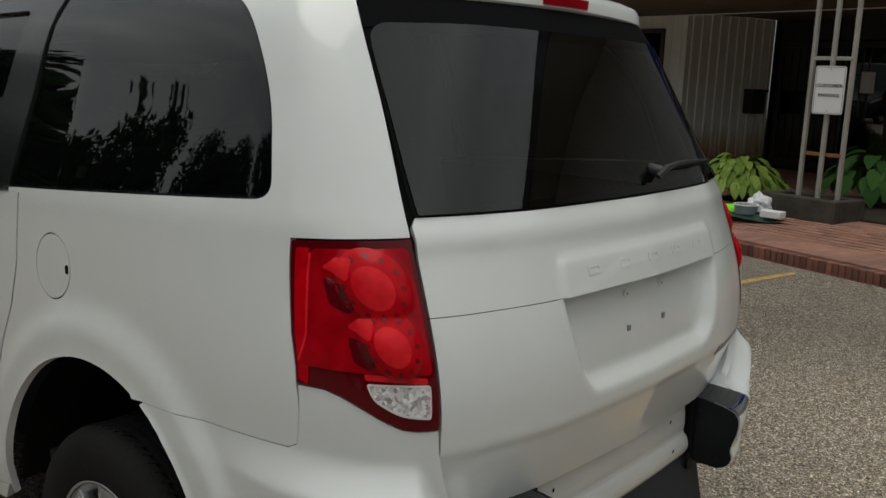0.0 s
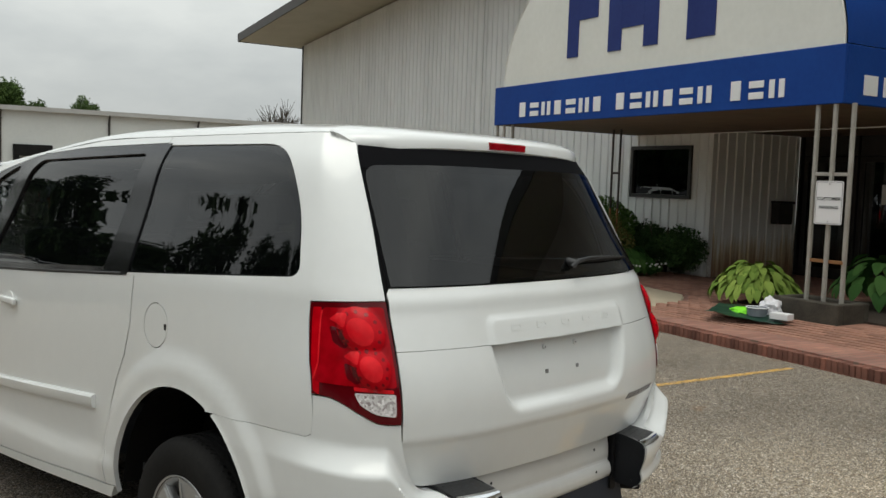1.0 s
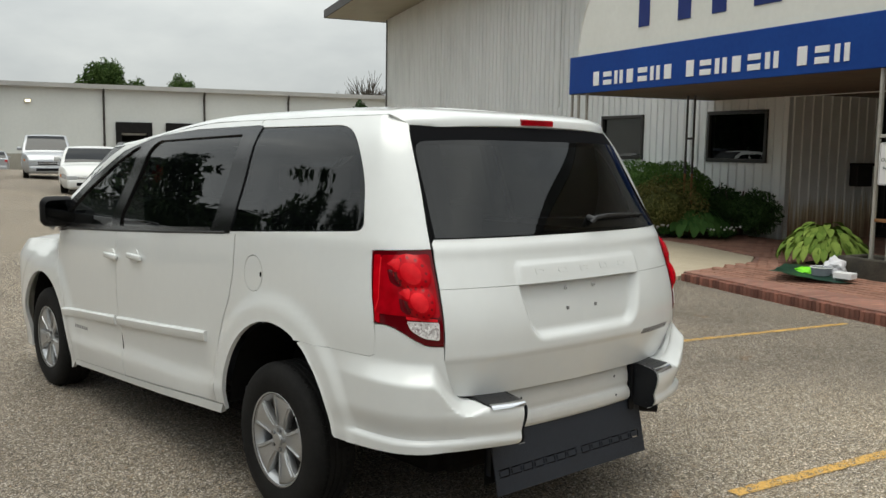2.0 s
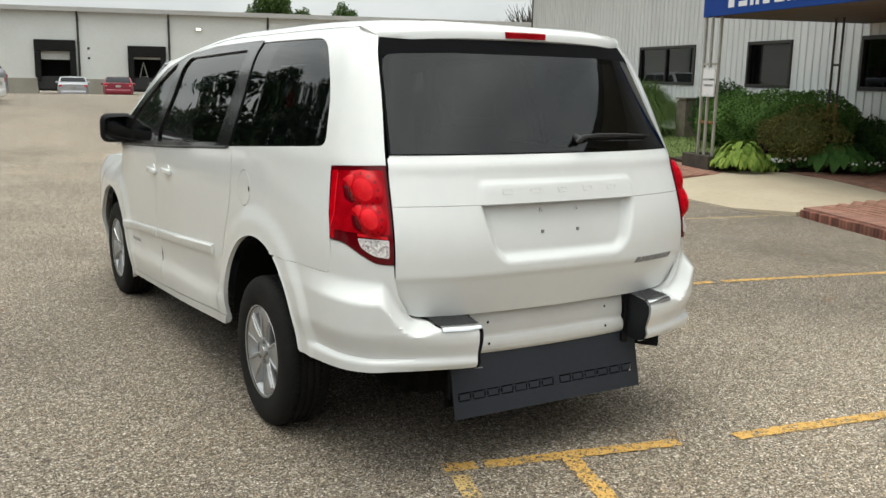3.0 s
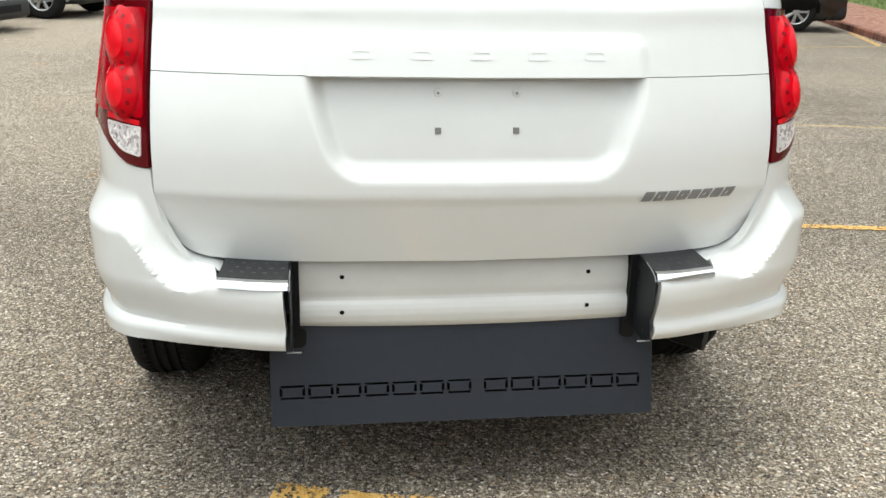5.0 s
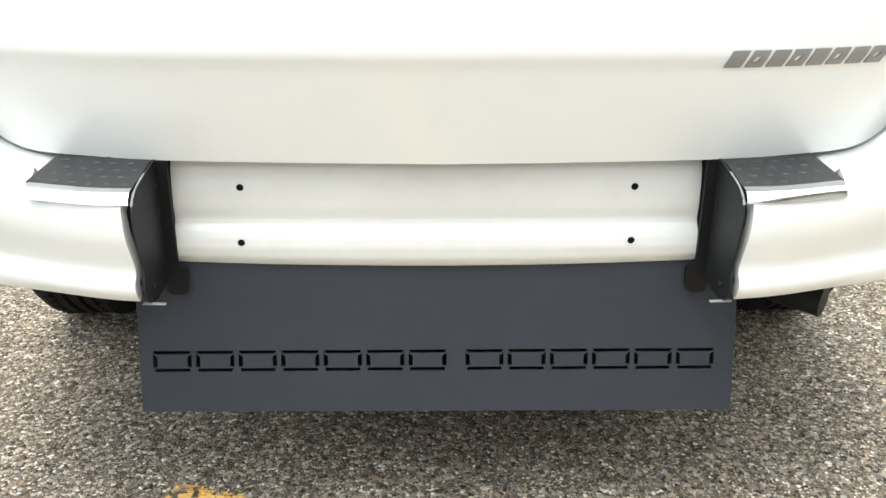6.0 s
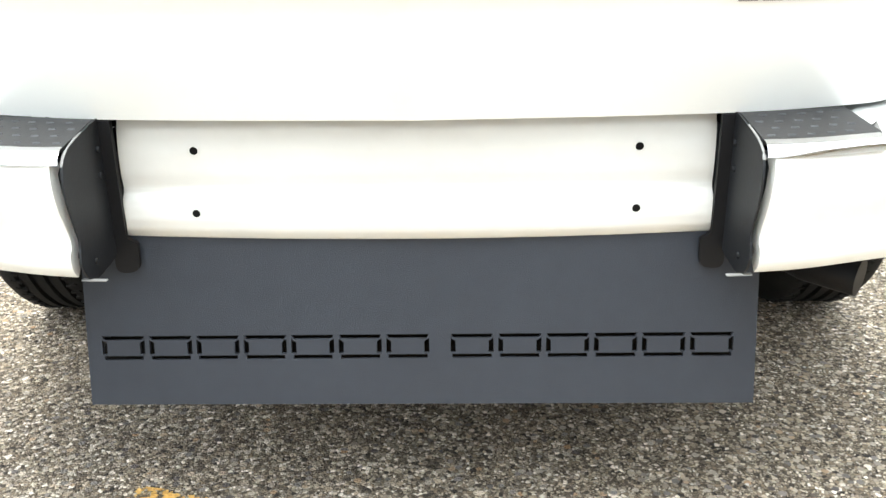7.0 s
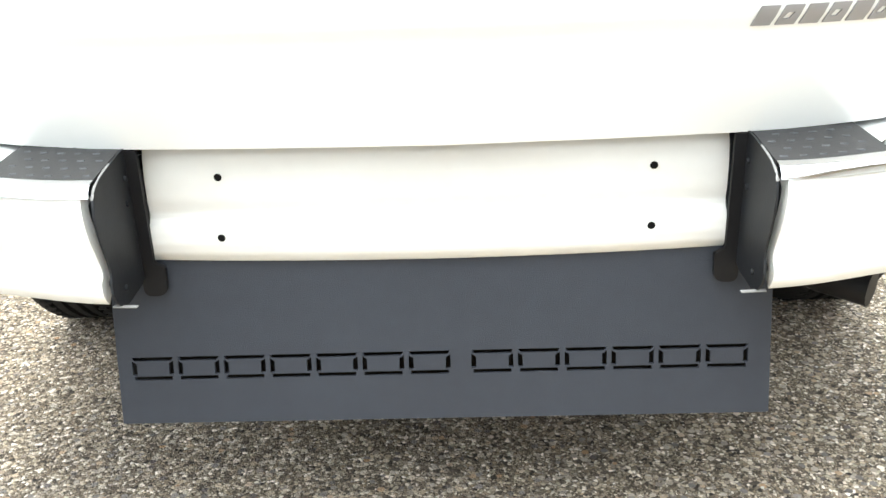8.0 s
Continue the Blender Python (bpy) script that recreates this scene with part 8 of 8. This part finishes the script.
def vehicle(label, cat, at, body_mat, L, W, H, belt_z, hood, tail, axles, tyre, clear=0.22, roof_in=0.16, group="parked vehicles", cladding=None, a_rake=0.75, rear_rake=0.25, hood_z=None, trunk=0.0, drop=0.30, tail_mat=None):
    """A parked vehicle along its own x (nose at the +x end)."""
    t = thing("parked_van" if cat == "van" else "parked_car", label, cat, group, at=at)
    w, hz = W / 2, hood_z or belt_z - 0.06
    upright, red = cat == "van", tail_mat or REDLENS
    x0, x1 = -L / 2, L / 2
    cowl, top_f = x1 - hood, x1 - hood - a_rake
    deck = x0 + trunk + 0.05
    top_r = deck + rear_rake
    deck_z = belt_z - 0.01 if trunk else belt_z + 0.02

    def plan_w(x):
        nose, back = smooth01((x1 - x) / 0.75), smooth01((x - x0) / 0.5)
        return w * (0.74 + 0.26 * nose ** 0.7) * (0.86 + 0.14 * back)

    def top(x):
        """Height of the silhouette."""
        if x >= cowl:
            q = (x - cowl) / hood
            return hz - 0.05 * q - drop * (q if upright else max(0.0, (q - 0.62) / 0.38) ** 2.2)
        if x >= top_f:
            q = (cowl - x) / a_rake
            return hz + (H - 0.05 - hz) * (q * (1.28 - 0.28 * q))
        if x >= top_r:
            q = (x - top_r) / max(0.1, top_f - top_r)
            return H - 0.05 * abs(2 * q - 1.1) ** 2.4
        if x >= deck:
            q = (top_r - x) / max(0.05, rear_rake)
            return H - 0.06 - (H - 0.06 - deck_z) * q ** 1.25
        q = (deck - x) / (deck - x0)
        return deck_z - 0.015 * q - (0.10 if not trunk else 0.06) * max(0.0, q - 0.5)

    def half(x, z):
        """Half-width of the side at a height."""
        p = plan_w(x)
        if z <= belt_z:
            k = (z - clear) / (belt_z - clear)
            return p * (0.90 + 0.10 * smooth01(k / 0.35) - 0.022 * smooth01((k - 0.62) / 0.38))
        k = (z - belt_z) / (H - belt_z)
        return p * 0.978 - roof_in * k ** 1.15

    xs = sorted(set([x0, x0 + 0.03, x0 + 0.09, x1, x1 - 0.03, x1 - 0.09, x1 - 0.18] + [float(q) for q in np.linspace(x0 + 0.15, x1 - 0.26, 34)] + [deck - 0.01, deck + 0.02] + [float(q) for q in np.linspace(deck + 0.05, top_r + 0.12, 7)]))
    st = []
    for x in xs:
        tz, r = top(x), 0.10
        lift = 0.14 * (1 - min(smooth01((x1 - x) / 0.35), smooth01((x - x0) / 0.3)))
        lo = clear + lift
        sec = [(-half(x, lo) * 0.95, lo)]
        for k in (0.06, 0.16, 0.30, 0.45, 0.60, 0.72, 0.82, 0.91, 1.0):
            z = lo + (tz - r - lo) * k
            sec.append((-half(x, z), z))
        y = half(x, tz - r)
        sec += [(-y + r * 0.30, tz - r * 0.30), (-y + r * 0.95, tz - 0.012), (-y * 0.5, tz + 0.012), (0, tz + 0.018)]
        st.append((x, sec + [(-q, z) for q, z in sec[-2::-1]]))
    body = loft(st, body_mat, "body", t)
    low_glass = belt_z + 0.035
    # side windows follow the silhouette
    b0, b1 = deck + (0.10 if not trunk else 0.22), cowl - 0.16

    def edge_z(x):
        return min(top(x) - 0.12, H - 0.15)

    marks = [0.0, 0.36, 0.68, 1.0] if L > 4.2 and not upright else [0.66, 1.0]
    for sg in (-1, 1):
        for p, q in zip(marks, marks[1:]):
            xa, xb = b0 + (b1 - b0) * p + 0.035, b0 + (b1 - b0) * q - 0.035
            line = [(float(x), edge_z(float(x))) for x in np.linspace(xb, xa, 14)]
            line = [c for c in line if c[1] > low_glass + 0.02]
            if len(line) < 3:
                continue
            out = [(xa, low_glass), (xb, low_glass)] + line
            panel("side_window", out, [], lambda u, z: (u, sg * (half(u, z) + 0.006), z), PARKGLASS, t, 0.09, 0.002, 1, "dark side window")
        # lamps wrap round the corners
        hl_lo = hz - (0.14 + drop)
        fore = 0.12 if cat == "pickup" else 0.0
        if upright:
            panel("headlamp", [(x1 - 0.44, 0.96), (x1 - 0.24, 0.90), (x1 - 0.05, 0.84), (x1 - 0.05, 0.885), (x1 - 0.22, 0.99), (x1 - 0.46, 1.10)], [], lambda u, z: (u, sg * (half(u, z) + 0.008), z), HEADLAMP, t, 0.05, 0.004, 1, "swept-back clear headlamp")
            panel("indicator", [(x1 - 0.62, 1.10), (x1 - 0.45, 0.97), (x1 - 0.47, 1.10)], [], lambda u, z: (u, sg * (half(u, z) + 0.008), z), AMBER, t, 0.05, 0.004, 1, "amber indicator")
            cuff = [(x0 + axles[1] + (tyre + 0.06) * math.cos(q), tyre + (tyre + 0.06) * math.sin(q)) for q in np.linspace(math.pi, 0, 18)]
            panel("side_cladding", [(x1 - 1.50, clear), (x1 - 1.50, 0.70), (x1 - 1.30, 0.90), (x1 - 0.50, 0.90), (x1 - 0.02, 0.84), (x1 - 0.02, clear)] + cuff[::-1], [], lambda u, z: (u, sg * (half(u, z) + 0.008), z), cladding, t, 0.08, 0.006, 1, "grey plastic lower cladding")
        else:
            panel("headlamp", [(x1 - 0.50 + fore, hl_lo + 0.05), (x1 - 0.03, hl_lo - 0.01), (x1 - 0.03, hl_lo + 0.12), (x1 - 0.28, hl_lo + 0.18), (x1 - 0.52 + fore, hl_lo + 0.155)], [], lambda u, z: (u, sg * (half(u, z) + 0.006), z), HEADLAMP, t, 0.05, 0.004, 1, "clear headlamp")
        if not upright:
            part("headlamp", box_bm(x1 - 0.05, x1 + 0.008, min(sg * w * 0.42, sg * w * 0.735), max(sg * w * 0.42, sg * w * 0.735), hl_lo, hl_lo + 0.11, 0.012, 2), HEADLAMP, t, "clear headlamp")
        if not upright:
            panel("indicator", [(x1 - 0.50 + fore, hl_lo + 0.07), (x1 - 0.40 + fore, hl_lo + 0.055), (x1 - 0.40 + fore, hl_lo + 0.155), (x1 - 0.51 + fore, hl_lo + 0.145)], [], lambda u, z: (u, sg * (half(u, z) + 0.010), z), AMBER, t, 0.05, 0.002, 1, "amber indicator")
        tl_hi = belt_z + (0.10 if not trunk else -0.06)
        tl_lo = tl_hi - (0.36 if not trunk else 0.17)
        panel("tail_lamp", [(x0 + 0.01, tl_lo), (x0 + 0.15, tl_lo + 0.03), (x0 + 0.20, tl_hi - 0.04), (x0 + (0.02 if trunk else 0.08), tl_hi)], [], lambda u, z: (u, sg * (half(u, z) + 0.006), z), red, t, 0.05, 0.004, 1, "tail lamp lens")
        tl = part("tail_lamp", box_bm(x0 - 0.006, x0 + 0.03, min(sg * w * 0.70, sg * w * 0.862), max(sg * w * 0.70, sg * w * 0.862), tl_lo, min(tl_hi, belt_z - 0.04), 0.010, 2), red, t, "tail lamp lens")
        part("reversing_lens", box_bm(x0 - 0.011, x0 - 0.002, min(sg * w * 0.72, sg * w * 0.84), max(sg * w * 0.72, sg * w * 0.84), tl_lo + 0.01, tl_lo + 0.06, 0.004, 1), HEADLAMP, tl)
        ym = half(cowl - 0.3, belt_z) + 0.10
        mr = part("door_mirror", box_bm(cowl - 0.44, cowl - 0.31, sg * ym - 0.09, sg * ym + 0.09, belt_z + 0.02, belt_z + (0.32 if upright else 0.17), 0.045, 3), body_mat if not upright else MATTEBLACK, t, smooth=True)
        part("mirror_arm", box_bm(cowl - 0.40, cowl - 0.34, min(sg * (ym - 0.13), sg * ym), max(sg * (ym - 0.13), sg * ym), belt_z + 0.03, belt_z + 0.07, 0.012, 1), MATTEBLACK, mr)
        panel("sill_trim", [(x0 + axles[0] + tyre + 0.12, clear + 0.03), (x0 + axles[1] - tyre - 0.12, clear + 0.03), (x0 + axles[1] - tyre - 0.12, clear + 0.14), (x0 + axles[0] + tyre + 0.12, clear + 0.14)], [], lambda u, z: (u, sg * (half(u, z) + 0.006), z), cladding or MATTEBLACK, t, 0.1, 0.004)
        for frac in (0.36, 0.68):
            xh = b0 + (b1 - b0) * frac + 0.06
            yh = half(xh, belt_z - 0.14) + 0.012
            part("door_handle", box_bm(xh, xh + 0.17, sg * yh - 0.012, sg * yh + 0.012, belt_z - 0.155, belt_z - 0.12, 0.008, 1), body_mat, t)
        for ax in axles:
            ar, xa = tyre + 0.065, x0 + ax
            ring = [(xa + ar * math.cos(q), tyre + ar * math.sin(q)) for q in np.linspace(-0.05, math.pi + 0.05, 26)]
            # black patch on the closed body: the shade of the wheel well painted on
            panel("arch_dark_patch", ring, [], lambda u, z: (u, sg * (half(u, max(z, clear)) + 0.004), z), UNDER, t, 0.09, 0.002)
            lip = [(xa + (ar + 0.055) * math.cos(q), tyre + (ar + 0.055) * math.sin(q)) for q in np.linspace(0.0, math.pi, 26)]
            lip = lip + [(xa + ar * math.cos(q), tyre + ar * math.sin(q)) for q in np.linspace(math.pi, 0.0, 26)]
            panel("arch_lip", lip, [], lambda u, z: (u, sg * (half(u, max(z, clear)) + 0.012), z), cladding or body_mat, t, 0.09, 0.008)
            car_wheel(tyre, t, pose(xa, sg * (half(xa, tyre) - 0.085), tyre, 0, 0, -90 if sg > 0 else 90) @ pose(0, 0, 0, 23 * ax, 0, 0))
    # screens
    for nm, xa, xb in (("windscreen", top_f + 0.05, cowl - 0.05), ("rear_screen", deck + (0.10 if not trunk else 0.06), top_r - 0.04)):
        if nm == "rear_screen" and upright:
            continue
        if xb - xa < 0.1:
            xa, xb = xa - 0.08, xb + 0.05

        def wide(x):
            return half(x, top(x) - 0.10) - 0.13

        out = [(float(x), wide(float(x))) for x in np.linspace(xa, xb, 8)] + [(float(x), -wide(float(x))) for x in np.linspace(xb, xa, 8)]
        panel(nm, out, [], lambda u, v: (u, v, top(u) + 0.026 - 0.006 * abs(v) / max(0.1, wide(u))), PARKGLASS, t, 0.07, 0.004, 1, "dark car window")
    # ends
    lowc = cladding or body_mat
    front = part("front_bumper", box_bm(x1 - 0.5, x1 + 0.03, -plan_w(x1 - 0.06) * 0.99, plan_w(x1 - 0.06) * 0.99, clear - 0.02, clear + (0.62 if upright else 0.30), 0.10, 4), lowc, t, smooth=True)
    part("air_intake", box_bm(x1 + 0.0, x1 + 0.034, -w * 0.45, w * 0.45, clear + 0.08, clear + 0.20, 0.01, 1), MATTEBLACK, front)
    part("rear_bumper", box_bm(x0 - 0.035, x0 + 0.4, -plan_w(x0 + 0.06) * 1.0, plan_w(x0 + 0.06) * 1.0, clear + 0.02, clear + 0.36, 0.10, 4), lowc, t, smooth=True)
    g1 = 0.84 if upright else hz - drop - 0.09
    g0 = max(clear + 0.34, g1 - (0.13 if cat == "pickup" else 0.20))
    lip_x = x1 + (0.030 if upright else 0.0)
    gr = part("grille", box_bm(x1 - 0.05, lip_x + 0.010, -w * 0.38, w * 0.38, g0, g1, 0.015, 2), MATTEBLACK, t)
    part("grille_bar", box_bm(x1 - 0.02, lip_x + 0.016, -w * 0.37, w * 0.37, (g0 + g1) / 2 - 0.014, (g0 + g1) / 2 + 0.014, 0.005, 1), ALLOY, gr)
    part("number_plate", box_bm(x0 - 0.026, x0 - 0.006, -0.16, 0.16, clear + 0.46, clear + 0.60, 0.004, 1), POST, t)
    part("underside", box_bm(x0 + 0.35, x1 - 0.35, -w * 0.78, w * 0.78, clear - 0.03, clear + 0.2), UNDER, t)
    return t


def parked(d, s, yaw):
    """A place on the ground in site coordinates, leaning with the slope."""
    lean = math.degrees(math.atan((rise(d, s + 0.8) - rise(d, s - 0.8)) / 1.6))
    return FLAT @ pose(d, s, rise(d, s)) @ pose(0, 0, 0, lean, 0, 0) @ pose(0, 0, 0, 0, 0, yaw)


def row(d_end, s, nose_out, L):
    """Place in the far row: the end at d_end shows towards the lane."""
    return parked(d_end - L / 2, s, 0 if nose_out else 180)
VANPLASTIC = varied("faded_grey_plastic", (0.017, 0.018, 0.020), (0.027, 0.028, 0.031), 6, 0.6, 0.7, 0.2, 200)
BLACKVAN = paint("black_van_paint", (0.006, 0.006, 0.007))


vehicle("silver-white pickup truck with black lower cladding, parked nose out", "pickup", row(-8.45, 13.7, True, 5.2), PEARL, 5.2, 1.95, 1.78, 1.16, 1.25, 0.4, (1.05, 4.55), 0.37, 0.26, cladding=PLASTIC, hood_z=1.14, drop=0.20)
vehicle("white car with dark bumper parked beside the pickup, nose out", "car", row(-8.35, 10.6, True, 4.8), WHITE2, 4.8, 1.85, 1.5, 0.98, 1.15, 0.4, (0.95, 3.8), 0.33, 0.2, trunk=0.9, cladding=PLASTIC)
vehicle("dark red minivan with silver wheels, parked tail out", "minivan", row(-8.62, 17.75, False, 5.1), MAROON, 5.1, 1.98, 1.64, 1.09, 1.05, 0.4, (0.82, 3.90), 0.345, 0.24, rear_rake=0.35, a_rake=1.0)
vehicle("black high-roof cargo van, parked nose out", "van", row(-8.02, 21.0, True, 5.6), BLACKVAN, 5.6, 2.05, 2.52, 1.28, 0.60, 0.4, (1.0, 4.84), 0.345, 0.26, cladding=VANPLASTIC, hood_z=1.24, a_rake=0.85, roof_in=0.12, drop=0.27)
vehicle("bright red crossover with silver wheels, parked tail out", "suv", row(-8.54, 26.5, False, 4.72), RED_PAINT, 4.72, 1.93, 1.53, 1.00, 1.15, 0.4, (0.72, 3.55), 0.365, 0.24, rear_rake=0.5, a_rake=0.95, tail_mat=HEADLAMP)
vehicle("white saloon car with red tail lamps, parked tail out", "car", row(-8.95, 34.3, False, 5.1), WHITE2, 5.1, 1.88, 1.50, 1.0, 1.25, 0.4, (0.95, 3.80), 0.34, 0.22, trunk=0.85, rear_rake=0.75, a_rake=0.85)
vehicle("dark blue estate car, parked tail out", "suv", row(-9.5, 37.6, False, 4.9), NAVYCAR, 4.9, 1.92, 1.66, 1.12, 1.15, 0.4, (1.0, 3.85), 0.36, 0.25, rear_rake=0.4)
vehicle("silver saloon parked facing the warehouse dock", "car", parked(-10.35, 63.9, 97.5), SILVER, 5.0, 1.9, 1.5, 1.0, 1.2, 0.4, (1.1, 3.9), 0.34, 0.22, trunk=0.9)
vehicle("red saloon parked facing the warehouse dock", "car", parked(-7.1, 60.2, 95), RED_PAINT, 4.6, 1.82, 1.45, 0.96, 1.2, 0.4, (1.0, 3.65), 0.32, 0.2, trunk=0.9, rear_rake=0.6)
vehicle("pale silver car parked facing the warehouse dock", "car", parked(-4.2, 62.0, 93), SILVER, 4.7, 1.82, 1.46, 0.97, 1.2, 0.4, (1.0, 3.7), 0.33, 0.2, trunk=0.9, rear_rake=0.6)
vehicle("white saloon standing in the car park, nose to the lane", "car", parked(-0.25, 28.6, -94), WHITE2, 4.8, 1.84, 1.46, 0.98, 1.2, 0.4, (1.0, 3.75), 0.33, 0.2, trunk=0.95, rear_rake=0.65)
vehicle("silver pickup facing the lane in the car park", "pickup", parked(-1.4, 40.2, -90), SILVER, 5.3, 1.95, 1.85, 1.15, 1.3, 0.4, (1.1, 4.2), 0.38, 0.26, hood_z=1.12)
vehicle("black car nosed up to the brick kerb", "suv", parked(4.88 - 2.35, 17.0, 0), CHARCOAL, 4.7, 1.95, 1.72, 1.16, 1.15, 0.4, (0.98, 3.78), 0.355, 0.22, rear_rake=0.4, a_rake=0.95, cladding=VANPLASTIC, hood_z=1.14, drop=0.20)
vehicle("silver saloon beyond the lawn", "car", parked(10.7, 40.0, -97), SILVER, 4.8, 1.85, 1.47, 0.98, 1.2, 0.4, (1.0, 3.8), 0.33, 0.2, trunk=0.9)

# ---- the paving bricks: the nearest are pieces of their own, the rest one joined part ----
def paving_mat(name, single):
    m = varied(name, (0.255, 0.128, 0.090), (0.355, 0.19, 0.136), 7, 0.8, 0.92, 0.4, 90)
    src = node_of(m, "ShaderNodeObjectInfo" if single else "ShaderNodeNewGeometry").outputs["Random" if single else "Random Per Island"]
    sock = bsdf(m).inputs["Base Color"]
    base = sock.links[0].from_socket
    tie(m, mix_col(m, 1.0, base, ramp_of(m, src, [(0.0, (0.80, 0.78, 0.78)), (0.5, (1, 1, 1)), (1.0, (1.18, 1.17, 1.15))]), "MULTIPLY"), sock)
    return m


PAVE_ONE, PAVE_MANY = paving_mat("paving_brick", True), paving_mat("paving_bricks", False)
pave_bm = box_bm(-0.0465, 0.0465, -0.0965, 0.0965, -0.02, 0.0, 0.003, 1)
pave_me = bpy.data.meshes.new("brick")
pave_bm.to_mesh(pave_me)
pave_bm.free()
pave_me.materials.append(PAVE_ONE)
pave_v = [v.co.copy() for v in pave_me.vertices]
pave_f = [tuple(p.vertices) for p in pave_me.polygons]


def lay_bricks(owner, outline, d0, d1, s0, s1, near):
    """Bricks in stretcher rows over the part of the outline between the limits."""
    rb, spots = random.Random(12), []
    for i in range(int((d1 - d0) / 0.1)):
        for j in range(int((s1 - s0) / 0.2)):
            spots.append((d0 + 0.05 + i * 0.1, s0 + 0.1 + j * 0.2 + (0.1 if i % 2 else 0.0)))
    ok = np.ones(len(spots), bool)
    for a in (-0.047, 0.047):
        for b in (-0.097, 0.097):
            ok &= inside(outline, np.array(spots) + (a, b))
    many_v, many_f, singles = [], [], 0
    for (d, s), keep in zip(spots, ok):
        if not keep:
            continue
        m = pose(d, s, pave_z(d, s) + rb.uniform(-0.0018, 0.0018), rb.uniform(-0.35, 0.35), rb.uniform(-0.6, 0.6), rb.uniform(-0.6, 0.6))
        if near and near[0] < d < near[1] and near[2] < s < near[3] and singles < 300:
            singles += 1
            b = new("brick", pave_me)
            b.parent = owner
            b.matrix_basis = m
        else:
            k = len(many_v)
            many_v += [m @ v for v in pave_v]
            many_f += [tuple(k + q for q in f) for f in pave_f]
    rest = mesh_ob("bricks_rest", many_v, many_f, PAVE_MANY, owner)
    rest["kind"] = "stuff"


lay_bricks(bpy.data.objects["pavement"], PAVING, 4.9, 10.4, -5.0, 10.3, (5.3, 7.0, 2.4, 6.3))
# sand bed that carries the raised bricks
bed_d, bed_s = np.arange(5.0, 10.41, 0.3), np.arange(-5.0, 7.6, 0.3)
bed_v = [(d, s, pave_z(d, s) - 0.021) for s in bed_s for d in bed_d]
nb_d = len(bed_d)
bed_f = [(j * nb_d + i, j * nb_d + i + 1, (j + 1) * nb_d + i + 1, (j + 1) * nb_d + i) for j in range(len(bed_s) - 1) for i in range(nb_d - 1) if inside(PAVING, np.array([(bed_d[i] + 0.15, bed_s[j] + 0.15)]))[0] and bed_d[i] > 5.8]
mesh_ob("sand_bed", bed_v, bed_f, CONCRETE, bpy.data.objects["pavement"])
lay_bricks(bpy.data.objects["pavement_north"], PAVING_NORTH, 5.21, 7.25, 9.6, 24.0, None)
